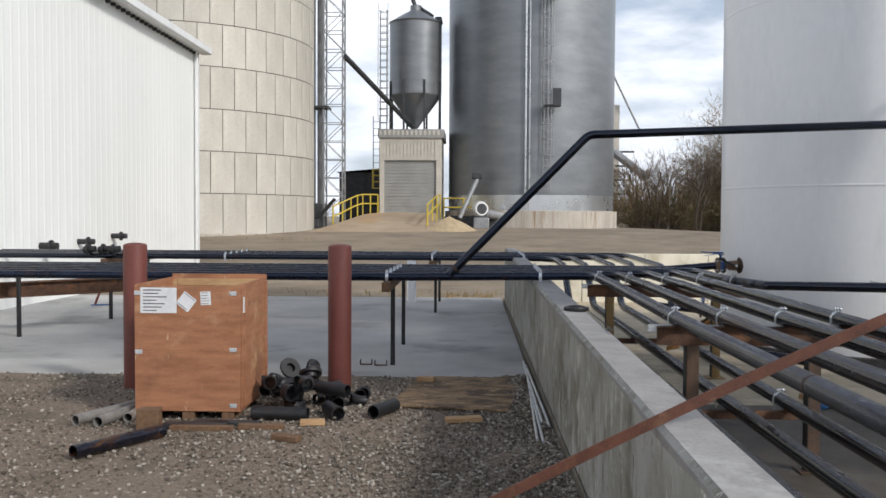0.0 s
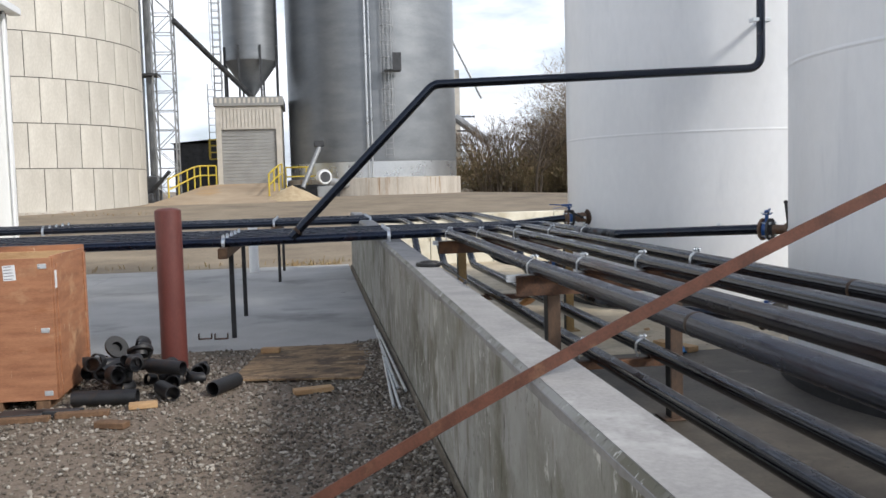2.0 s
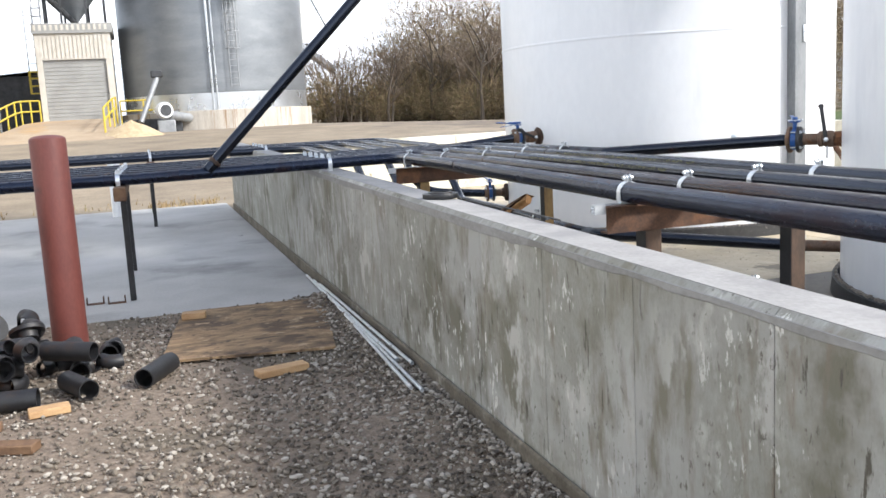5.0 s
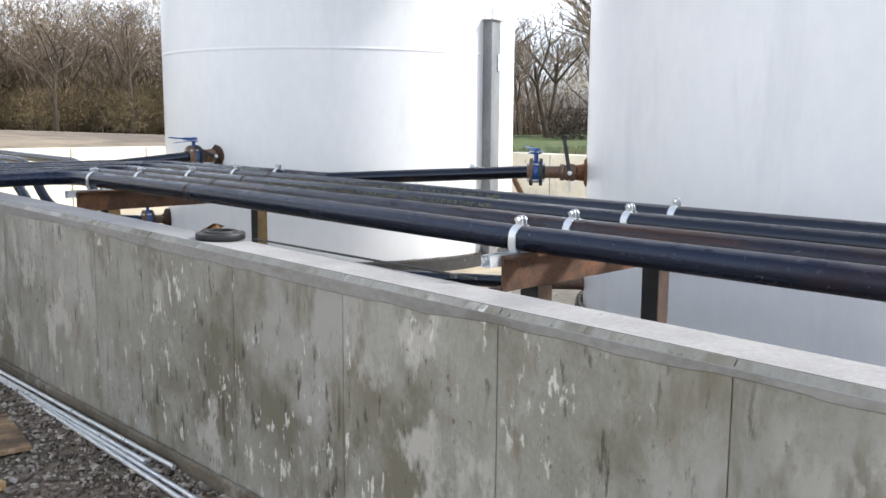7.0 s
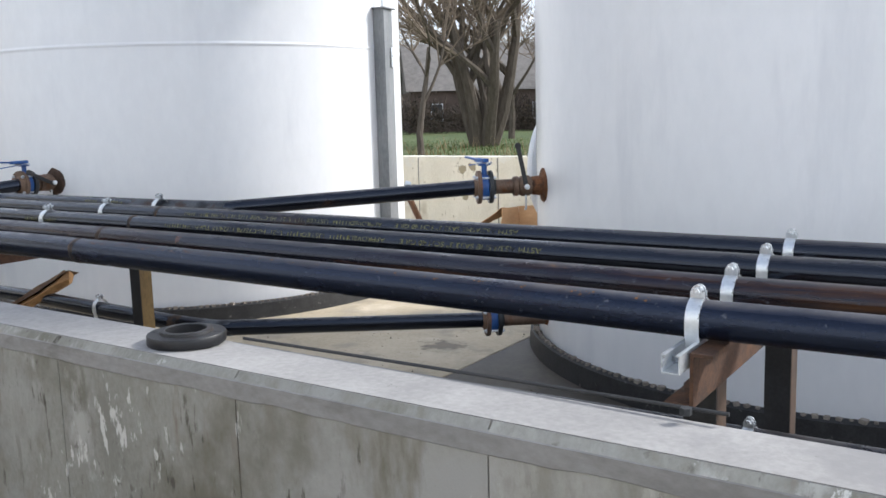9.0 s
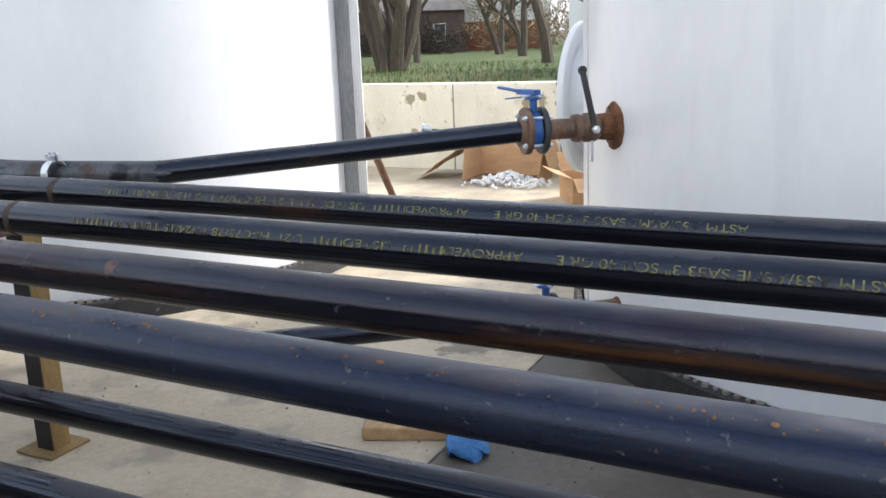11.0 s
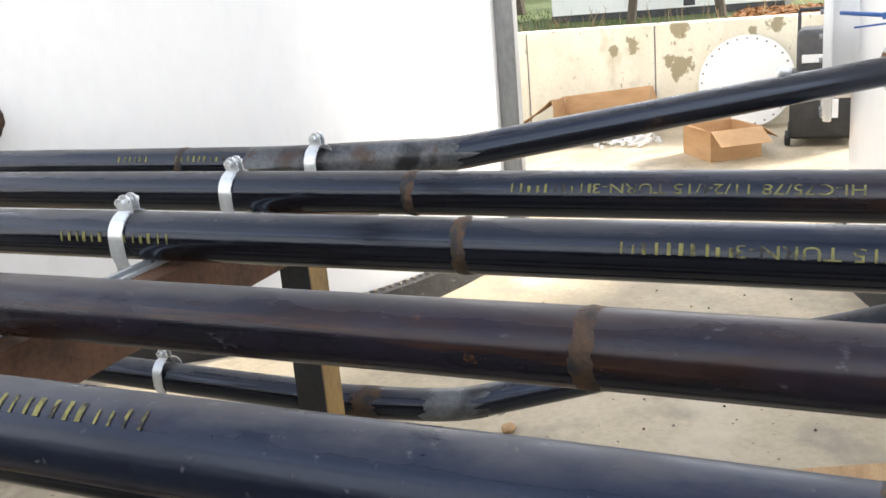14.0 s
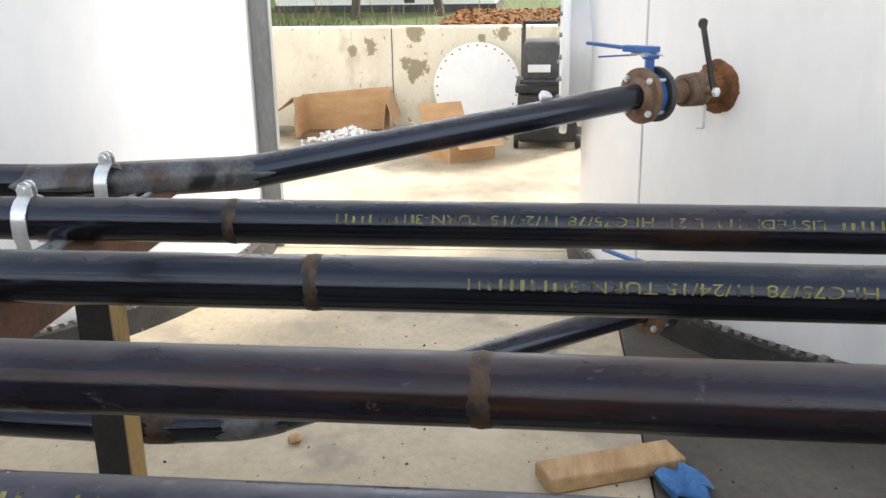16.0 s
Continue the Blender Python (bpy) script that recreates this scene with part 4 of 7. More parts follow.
M_spot_rust = material("spot_rust", (0.075, 0.038, 0.018), (0.20, 0.095, 0.038), 0.8, 0, 30, 0.2, 160)
rust_spots(upper[0], 0, 5.6, 7.72, 60, 95, 5)
rust_spots(upper[0], 0, 7.2, 7.70, 57, 26, 6)
marks(9.27, 9, 4, 30, 0.016, 0.0185, p5, 33)
marks(9.52, 6, 4, 30, 0.016, 0.0185, p5, 34)


# ---------------------------------------------------------------- clamps
def clamp(at):
    """A two-piece galvanised strut clamp round a pipe that runs along y."""
    x, y, z = at
    root = thing("pipe_clamp", (x, y, z - R), "bright galvanised two-piece pipe clamp with a bolt on top", "pipe clamp", "pipe clamps")
    for side in (-1, 1):
        bm = B()
        prof = []
        for rad in (R + 0.0015, R + 0.0045):
            pts = [Vector((side * (0.006 + (rad - R)), 0, R + 0.019)), Vector((side * (0.006 + (rad - R)), 0, R + 0.004))]
            for i in range(13):
                a = radians(80 - i * 80 / 12 * 1.0)
                pts.append(Vector((side * rad * math.cos(a), 0, rad * math.sin(a))))
            pts += [Vector((side * rad, 0, -R * 0.6)), Vector((side * (rad * 0.82), 0, -R - 0.004)), Vector((side * rad * 0.82, 0, -R - 0.018))]
            prof.append(pts)
        rows_c = []
        for pts in prof:
            rows_c.append([[bm.verts.new(Vector((x, y, z)) + q + Vector((0, w, 0))) for q in pts] for w in (-0.016, 0.016)])
        n_p = len(prof[0])
        for i in range(n_p - 1):
            for pair in ((rows_c[0][0], rows_c[0][1]), (rows_c[1][1], rows_c[1][0]), (rows_c[1][0], rows_c[0][0]), (rows_c[0][1], rows_c[1][1])):
                bm.faces.new((pair[0][i], pair[0][i + 1], pair[1][i + 1], pair[1][i]))
        for i in (0, n_p - 1):
            bm.faces.new((rows_c[0][0][i], rows_c[0][1][i], rows_c[1][1][i], rows_c[1][0][i]))
        part("strap", bm, M_galv, root)
        bm = B()
        lathe(bm, [(0.0, 0.011), (0.0135, 0.011), (0.0135, 0.0075), (0.0, 0.0075)], (x, y, z + R + 0.020), (side, 0, 0), 20)
        part("ear", bm, M_galv, root)
    bm = B()
    rod(bm, (x - 0.024, y, z + R + 0.020), (x + 0.026, y, z + R + 0.020), 0.0045, 10)
    lathe(bm, [(0, 0), (0.0095, 0), (0.0095, 0.006), (0, 0.007)], (x - 0.019, y, z + R + 0.020), (-1, 0, 0), 6)
    lathe(bm, [(0, 0), (0.0085, 0), (0.0085, 0.007), (0, 0.007)], (x + 0.012, y, z + R + 0.020), (1, 0, 0), 6)
    part("bolt", bm, M_galv, root)
    return root


first_clamp = clamp((PX[0], 5.54, PZ))


def clamp_at(x, y, z, turn=0):
    return copy_thing(first_clamp, Matrix.Translation((x, y, z - R)) @ pose(0, 0, 0, 0, 0, turn))


for k in range(1, 4):
    clamp_at(PX[k], 5.545 + 0.008 * k, PZ)
for k in range(5):
    clamp_at(PX[k], (8.945, 8.965, 9.0, 9.02, 9.012)[k], pipe_z(k, 8.9))
for k in range(5):
    clamp_at(0.04 + 0.01 * k, HY[k], PZ + LIFT[k] * 0.75, 90)
    clamp_at(-1.58 + 0.01 * k, HY[k], PZ, 90)
    clamp_at(0.15, FY[k], 1.03, 90)
    clamp_at(-1.3, FY[k], 1.03, 90)
    clamp_at(-4.6, FY[k], 1.03, 90)
clamp_at(PX[4], 9.62, 0.42)
clamp_at(PX[2] + 0.01, 5.6, LZ[2])
clamp_at(PX[1] + 0.01, 5.6, LZ[1])


# ---------------------------------------------------------------- rack supports
def strut(bm, a, length, axis):
    """Slotted C-channel, 41 mm, open upwards, along x or y."""
    t, s = 0.0027, 0.0206
    for lo, hi in (((0, -s, 0), (length, s, t)), ((0, -s, t), (length, -s + t, 0.0412)), ((0, s - t, t), (length, s, 0.0412)),
                   ((0, -s + t, 0.0385), (length, -s + 0.0095, 0.0412)), ((0, s - 0.0095, 0.0385), (length, s - t, 0.0412))):
        m = Matrix.Translation(a) @ (Matrix.Rotation(radians(90), 4, 'Z') if axis == 'y' else Matrix())
        box(bm, lo, hi, 0, m)


def prism(bm, outline, x0, x1):
    """Draws a (y, z) outline out along x."""
    a = [bm.verts.new((x0, y, z)) for y, z in outline]
    b = [bm.verts.new((x1, y, z)) for y, z in outline]
    for i in range(len(a)):
        j = (i + 1) % len(a)
        bm.faces.new((a[i], a[j], b[j], b[i]))
    bm.faces.new(a)
    bm.faces.new(b[::-1])


def rack_support(y, x0, x1, posts, post_mat, low=True):
    root = thing("pipe_rack", (0.5 * (x0 + x1), y, FLOOR_Z), "rusty steel pipe rack frame with galvanised strut on top", "pipe rack", "pipe rack frames")
    zt = PZ - R + (0.008 if y > 8 else 0.0)
    bm = B()
    strut(bm, (x0 - 0.03, y, zt - 0.0412), x1 - x0 + 0.03, 'x')
    part("strut_channel", bm, M_galv, root, "galvanised slotted channel")
    bm = B()
    zb = zt - 0.0415
    prism(bm, [(y - 0.075, zt - 0.004), (y - 0.026, zt - 0.004), (y - 0.026, zb - 0.077), (y + 0.03, zb - 0.077), (y + 0.03, zb - 0.085), (y - 0.034, zb - 0.085), (y - 0.034, zt - 0.012), (y - 0.075, zt - 0.012)], x0 + 0.02, x1)
    part("beam", bm, M_rust, root, "rust-streaked channel beam")
    for px in posts:
        bm = B()
        box(bm, (px - 0.04, y - 0.03, FLOOR_Z), (px + 0.04, y + 0.05, zb - 0.086), 0.004)
        post = part("post", bm, post_mat, root)
        # thin black plate puts the shade of the post's -x side into colour
        bm = B()
        box(bm, (px - 0.0425, y - 0.029, FLOOR_Z + 0.012), (px - 0.0402, y + 0.049, zb - 0.09))
        part("face_plate", bm, M_black, post, "black plate standing for the post's shaded face")
        bm = B()
        box(bm, (px - 0.09, y - 0.072, FLOOR_Z), (px + 0.09, y + 0.108, FLOOR_Z + 0.012), 0.003)
        part("foot_plate", bm, post_mat, post)
    if low:
        bm = B()
        zl = min(LZ[:3]) - R - 0.005
        box(bm, (x0 + 0.06, y - 0.09, zl - 0.05), (1.47, y - 0.034, zl), 0.003)
        part("low_beam", bm, M_rust, root, "lower rusty cross beam")
    return root


rack_support(5.545, 0.47, 2.05, (0.72, 1.49), M_post_shaded)
rack_support(8.96, 0.47, 2.12, (0.72, 1.79), M_post)


def leg_frame(x, y0, y1, legs, z_top, label):
    root = thing("pipe_stand", (x, 0.5 * (y0 + y1), 0), label, "pipe stand", "pipe stands")
    bm = B()
    box(bm, (x - 0.045, y0, z_top - 0.10), (x + 0.045, y1, z_top), 0.006)
    part("beam", bm, M_lumber_brown, root, "brown timber bearer")
    for y in legs:
        bm = B()
        box(bm, (x - 0.024, y - 0.024, ground_height(x, y) - 0.01 if y > 18.6 else 0.0), (x + 0.024, y + 0.024, z_top - 0.1), 0.003)
        part("leg", bm, M_black, root)
    return root


M_lumber_brown = material("brown_bearer_timber", (0.10, 0.055, 0.03), (0.19, 0.11, 0.06), 0.8, 0, 6, 0.2, 60, (4, 1, 4))
leg_frame(-1.57, 9.08, 11.85, (9.95, 11.6), PZ - R, "brown timber bearer on thin black steel legs")
leg_frame(-1.3, 13.9, 17.9, (15.6, 17.7), 1.03 - R, "brown timber bearer on thin black steel legs")
leg_frame(-6.9, 9.08, 12.3, (9.6, 12.0), PZ - R, "brown timber bearer on thin black steel legs")
leg_frame(-6.5, 13.9, 16.2, (14.2, 15.9), 1.03 - R, "brown timber bearer on thin black steel legs")

# white stub post standing behind the header
bm = B()
lathe(bm, [(0, 0), (0.09, 0), (0.09, 0.86), (0.075, 0.9), (0, 0.91)], (-1.85, 17.6, 0), (0, 0, 1), 20)
single("stub_post", bm, M_white, "short white plastic pipe post on the slab", "post", at=(-1.85, 17.6, 0))


# ---------------------------------------------------------------- valves
def wafer_valve(at, axis, flip, label, to_tank, bronze=True, pad=None, pad_at=None, handle=(0.0, 0.055, 0.235)):
    """Flange, blue wafer valve with lever, flange, neck, bronze ball valve and nozzle; axis points to the tank."""
    a = Vector(at)
    ax = Vector(axis).normalized()
    root = thing("tank_valve", at, label, "valve", "tank valves")
    lv = 0.075
    for name, d0, d1, mat in (("flange", -0.045, -0.022, M_brass), ("flange", 0.022, 0.045, M_flange)):
        bm = B()
        lathe(bm, [(R + 0.001, d0 - 0.018), (R + 0.02, d0), (0.094, d0), (0.096, d0 + 0.003), (0.096, d1 - 0.003), (0.094, d1), (R, d1)] if name and d0 < 0 else
              [(R, d0), (0.094, d0), (0.096, d0 + 0.003), (0.096, d1 - 0.003), (0.094, d1), (R + 0.02, d1), (R + 0.001, d1 + 0.018)], a, ax, 32)
        part(name, bm, mat, root, "rust-tinged bolted flange" if d0 < 0 else "black bolted flange")
    bm = B()
    lathe(bm, [(0, -0.022), (0.07, -0.022), (0.075, -0.018), (0.075, 0.018), (0.07, 0.022), (0, 0.022)], a, ax, 28)
    up = Vector((0, 0, 1))
    rod(bm, a + up * 0.06, a + up * 0.135, 0.016, 14)
    box(bm, (-0.028, -0.028, 0), (0.028, 0.028, 0.012), 0.003, Matrix.Translation(a + up * 0.125))
    body = part("valve_body", bm, M_blue, root, "blue painted wafer valve body")
    side = ax.cross(up).normalized()
    lev = Vector(flip).normalized()
    bm = B()
    top = a + up * 0.155
    bar(bm, top - lev * 0.03, top + lev * 0.10, 0.034, 0.022, bevel=0.003)
    bar(bm, top + lev * 0.08, top + lev * 0.25 + up * 0.012, 0.022, 0.012, bevel=0.003)
    bar(bm, top + lev * 0.05 - up * 0.02, top + lev * 0.20 - up * 0.035, 0.008, 0.006)
    part("lever", bm, M_blue, root, "blue locking lever handle")
    bm = B()
    cr = side * 0.0 + lev.cross(up).normalized()
    rod(bm, top - up * 0.015 - cr * 0.05, top - up * 0.015 + cr * 0.05, 0.007, 8)
    rod(bm, top - up * 0.015 - lev * 0.05, top - up * 0.015 + lev * 0.07, 0.007, 8)
    part("pivot_pin", bm, M_galv, root)
    for i in range(4):
        bm = B()
        an = math.pi / 4 + i * math.pi / 2
        c = a + (side * math.cos(an) + ax.cross(side) * math.sin(an)) * 0.078
        rod(bm, c - ax * 0.062, c + ax * 0.062, 0.006, 8)
        for s in (-1, 1):
            lathe(bm, [(0, 0), (0.012, 0), (0.012, 0.010), (0, 0.010)], c + ax * 0.045 * s, ax * s, 6)
        part("flange_bolt", bm, M_galv, root)
    # neck, bronze valve and nozzle boss
    end = a + ax * to_tank
    bm = B()
    lathe(bm, [(R * 0.95, 0.04), (R * 0.95, to_tank)], a, ax, 20)
    part("neck", bm, M_brass, root, "rusty pipe neck")
    if bronze:
        bm = B()
        m0 = to_tank - 0.13
        lathe(bm, [(R, m0), (R + 0.012, m0 + 0.005), (R + 0.014, m0 + 0.03), (R + 0.004, m0 + 0.035), (R + 0.016, m0 + 0.055), (R + 0.016, m0 + 0.095), (R + 0.006, m0 + 0.11), (R, m0 + 0.12)], a, ax, 24)
        c = a + ax * (m0 + 0.07)
        rod(bm, c + side * 0.02, c + side * 0.09, 0.018, 12)
        part("ball_valve", bm, M_brass, root, "brown bronze ball valve")
        bm = B()
        h0 = c + side * 0.088
        tip = h0 + Vector(handle)
        bar(bm, h0 - up * 0.01, tip, 0.026, 0.009, up=side, bevel=0.003)
        lathe(bm, [(0, -0.006), (0.018, -0.006), (0.018, 0.006), (0, 0.006)], tip, side, 14)
        part("black_handle", bm, M_black, root, "black flat-bar handle standing up")
        bm = B()
        lathe(bm, [(0, -0.004), (0.017, -0.004), (0.017, 0.010), (0.010, 0.014), (0, 0.014)], h0 + side * 0.004, side, 6)
        rod(bm, c - up * 0.05 + side * 0.05, c - up * 0.13 + side * 0.05, 0.006, 8)
        rod(bm, c - up * 0.13 + side * 0.05, c - up * 0.135 + side * 0.02, 0.006, 8)
        part("bolt_and_drain", bm, M_galv, root)
    bm = B()
    d = pad_at or to_tank
    lathe(bm, [(R * 0.9, to_tank - 0.05), (R + 0.004, to_tank - 0.03), (R + 0.012, d - 0.014), (0.082, d - 0.012), (0.098, d - 0.003), (0.102, d + 0.05), (R, d + 0.03)], a, ax, 48)
    rng = random.Random(5)
    for v in bm.verts:
        v.co += Vector([rng.uniform(-.0035, .0035) for _ in range(3)])
    part("nozzle_pad", bm, pad or M_rust_orange, root, "rust-stained nozzle reinforcing pad")
    return root


M_rust_orange = material("orange_rust", (0.10, 0.04, 0.018), (0.24, 0.105, 0.045), 0.85, 0.1, 16, 0.4, 100, third=(0.05, 0.03, 0.02), third_at=(0.55, 0.68), third_scale=14)
n2 = Vector((3.362, 7.385, VALVE2.z))
wafer_valve(VALVE2, (n2 - VALVE2), (0.55, 0.83, 0), "blue wafer valve and rusty bronze valve on the tank nozzle", (n2 - VALVE2).length, pad_at=0.347)
low2 = Vector((3.15, 7.56, 0.31))
nl2 = Vector((T2[0], T2[1], 0.31)) - low2
wafer_valve(low2, nl2, (0.7, 0.7, 0), "low blue wafer valve at the tank foot", nl2.length - R2 + 0.03, bronze=False)
v1 = Vector((2.345, 10.85, 1.108))
wafer_valve(v1, (1, 0.02, 0), (-1, -0.1, 0), "blue-handled wafer valve beside a rusty nozzle on the tank", 0.225, bronze=True, pad=M_nozzle_dark, handle=(-0.20, -0.02, 0.085))
lv1 = Vector((2.42, 11.92, 0.45))
wafer_valve(lv1, (1, -0.25, 0), (0.1, 1, 0), "low black valve at the first tank's foot", 0.18, bronze=False, pad=M_nozzle_dark)

# ---------------------------------------------------------------- flat bar leaning over the wall
bm = B()
rings = []
for i in range(29):
    x = -1.62 + 3.82 * i / 28
    c = Vector((x, 2.975 - 0.0778 * x, 0.969 + 0.5094 * x - 0.0376 * (x - 0.1) ** 2))
    zz = Vector((1, -0.0778, 0.5094 - 0.0752 * (x - 0.1))).normalized()
    yy = (Vector((0, 1, 0)) - zz * zz.y).normalized()
    xx = yy.cross(zz)
    rings.append([bm.verts.new(c + xx * p + yy * q) for p, q in ((-0.019, -0.004), (-0.02, -0.003), (-0.02, 0.003), (-0.019, 0.004), (0.019, 0.004), (0.02, 0.003), (0.02, -0.003), (0.019, -0.004))])
for a, b in zip(rings, rings[1:]):
    for i in range(8):
        bm.faces.new((a[i], a[(i + 1) % 8], b[(i + 1) % 8], b[i]))
bm.faces.new(rings[0][::-1])
bm.faces.new(rings[-1])
bmesh.ops.recalc_face_normals(bm, faces=bm.faces)
pa = Vector((-1.62, 3.10, 0.0))
single("flat_bar", bm, M_angle, "long red-brown steel flat bar leaning over the concrete wall", "steel bar", at=tuple(pa))


# ---------------------------------------------------------------- yard things
def bollard(x, y, h):
    root = thing("bollard", (x, y, 0), "red oxide painted steel bollard with domed top", "bollard", "bollards")
    bm = B()
    lathe(bm, [(0, -0.02), (0.113, -0.02), (0.113, h - 0.02), (0.111, h - 0.012), (0.108, h - 0.01)], (x, y, 0), (0, 0, 1), 36)
    part("tube", bm, M_bollard, root)
    bm = B()
    lathe(bm, [(0.111, h - 0.02), (0.108, h - 0.006), (0.085, h + 0.006), (0.04, h + 0.013), (0, h + 0.015)], (x, y, 0), (0, 0, 1), 36)
    part("cap", bm, M_bollard, root)
    return root


bollard(-1.957, 8.44, 1.40)
bollard(-3.975, 8.5, 1.40)


def crate():
    x0, x1, y0, y1, z0, z1 = -3.455, -2.58, 7.08, 8.05, 0.07, 1.105
    root = thing("wooden_crate", (-3, 7.55, 0.0), "orange-brown open plywood shipping crate with paper labels", "crate")
    t = 0.014
    for name, lo, hi in (("front_panel", (x0, y0, z0), (x1, y0 + t, z1)), ("back_panel", (x0, y1 - t, z0), (x1, y1, z1 + 0.04)),
                         ("side_panel", (x0, y0 + t, z0), (x0 + t, y1 - t, z1 + 0.01)), ("side_panel", (x1 - t, y0 + t, z0), (x1, y1 - t, z1 + 0.012)),
                         ("bottom_panel", (x0 + t, y0 + t, z0), (x1 - t, y1 - t, z0 + t))):
        bm = B()
        box(bm, lo, hi, 0.002)
        part(name, bm, M_ply, root)
    for x, y in ((x0 + t, y0 + t), (x1 - t - 0.04, y0 + t), (x0 + t, y1 - t - 0.04), (x1 - t - 0.04, y1 - t - 0.04)):
        bm = B()
        box(bm, (x, y, z0 + t), (x + 0.04, y + 0.04, z1 - 0.01), 0.003)
        part("corner_batten", bm, M_lumber, root)
    for lo, hi in (((x0 + 0.06, y0 + t, z1 - 0.07), (x1 - 0.06, y0 + t + 0.03, z1 - 0.005)), ((x0 + 0.06, y1 - t - 0.03, z1 - 0.07), (x1 - 0.06, y1 - t, z1 - 0.005)),
                   ((x1 - t - 0.03, y0 + 0.06, z1 - 0.07), (x1 - t, y1 - 0.06, z1 - 0.005))):
        bm = B()
        box(bm, lo, hi, 0.003)
        part("top_batten", bm, M_lumber, root)
    for x in (x0 + 0.05, x1 - 0.16, 0.5 * (x0 + x1) - 0.05):
        bm = B()
        box(bm, (x, y0 + 0.01, 0.0), (x + 0.1, y1 - 0.01, z0), 0.004)
        part("skid", bm, M_lumber_brown, root)
    # metal clips and corner brackets
    for x, z in ((x1 - 0.06, 0.58), (x0 + 0.035, 0.56), (x1 - 0.06, 1.045), (x0 + 0.03, 1.045), (x1 - 0.06, 0.12)):
        bm = B()
        box(bm, (x - 0.03, y0 - 0.005, z - 0.018), (x + 0.03, y0 - 0.001, z + 0.018), 0.002)
        rod(bm, (x - 0.012, y0 - 0.009, z), (x - 0.012, y0 - 0.003, z), 0.006, 8)
        part("metal_clip", bm, M_galv, root)
    # right-hand edge battens on the side face
    for y, zt in ((y0 + 0.02, z1), (y0 + 0.11, z1 - 0.05), (y1 - 0.07, z1 - 0.02)):
        bm = B()
        box(bm, (x1 + 0.0005, y, z0 + 0.02), (x1 + 0.012, y + 0.055, zt), 0.002)
        part("side_batten", bm, M_ply, root)
    # labels
    for lx, lz, w, h, rot, rows_n in ((-3.255, 0.985, 0.30, 0.21, 0, 7), (-3.025, 0.975, 0.125, 0.125, 38, 2), (-2.865, 1.005, 0.085, 0.11, -3, 5)):
        m = Matrix.Translation((lx, y0 - 0.002, lz)) @ Matrix.Rotation(radians(rot), 4, 'Y')
        bm = B()
        box(bm, (-w / 2, -0.001, -h / 2), (w / 2, 0.001, h / 2), 0, m)
        lab = part("paper_label", bm, M_paper, root, "white paper shipping label")
        rng = random.Random(rows_n)
        bm = B()
        for i in range(rows_n):
            z = h * 0.40 - i * h * 0.8 / max(rows_n - 1, 1)
            wd = w * rng.uniform(0.35, 0.82)
            box(bm, (-w * 0.43, -0.0022, z - h * 0.022), (-w * 0.43 + wd, -0.0014, z + h * 0.022), 0, m)
        part("print", bm, M_ink, lab, "grey lines of print too small to read", smooth=False)["kind"] = "stuff"
    bm = B()
    box(bm, (x1 + 0.013, y0 + 0.04, 0.88), (x1 + 0.0145, y0 + 0.09, 1.01), 0)
    part("paper_label", bm, M_paper, root, "white paper strip label")
    return root


crate()


def elbow(at, r, bend, turn, lean, angle=90, mat=None, label="black steel pipe elbow fitting lying on the gravel"):
    """A short hollow pipe elbow, laid down with the given turns."""
    root_m = Matrix.Translation(at) @ pose(0, 0, 0, lean, 0, turn)
    pts = []
    for i in range(9):
        a = radians(angle) * i / 8
        pts.append(root_m @ Vector((bend * math.cos(a) - bend, bend * math.sin(a), 0)))
    bm = B()
    sweep(bm, pts, r, 18, r_in=r - 0.006)
    return single("pipe_elbow", bm, mat or M_fitting, label, "pipe fitting", "loose pipe fittings", at=at)


def stub(a, b, r, mat, label, name="pipe_offcut", group="loose pipe fittings", wall=0.006):
    bm = B()
    sweep(bm, [a, b], r, 20, r_in=r - wall)
    return single(name, bm, mat, label, "pipe", group, at=tuple(a))


rngp = random.Random(11)
for i in range(26):
    x = -2.44 + (0.80 if i < 13 else 0.5) * rngp.random()
    y = 7.34 + 0.75 * rngp.random()
    r = rngp.choice((0.057, 0.057, 0.07, 0.045))
    z = r + (0.0 if i < 9 else (0.1 if i < 19 else 0.2))
    elbow((x, y, z), r, r * rngp.uniform(1.5, 2.2), rngp.uniform(0, 360), rngp.uniform(-14, 14))
for a, b in (((-1.496, 7.177, 0.06), (-1.344, 7.489, 0.06)), ((-1.775, 7.094, 0.06), (-1.902, 7.351, 0.06)), ((-2.49, 7.123, 0.057), (-2.024, 7.08, 0.057)), ((-2.038, 7.686, 0.17), (-1.761, 7.554, 0.16)), ((-2.454, 7.81, 0.17), (-2.235, 7.919, 0.15))):
    stub(a, b, 0.057, M_fitting, "short black steel pipe offcut lying in the pile")
for i, (x, y, z, tu) in enumerate(((-2.353, 8.011, 0.28, 30), (-2.136, 7.827, 0.27, 160), (-2.238, 7.528, 0.2, 250))):
    bm = B()
    m = Matrix.Translation((x, y, z)) @ pose(0, 0, 0, 55 - 30 * i, 20, tu)
    lathe(bm, [(0, -0.05), (0.057, -0.05), (0.06, -0.012), (0.1, -0.012), (0.1, 0.012), (0.045, 0.012), (0.043, -0.03), (0, -0.03)], (0, 0, 0), (0, 0, 1), 26)
    bmesh.ops.transform(bm, matrix=m, verts=bm.verts)
    single("pipe_flange", bm, M_fitting, "black weld-neck flange on the heap of fittings", "flange", "loose pipe fittings", at=(x, y, z))
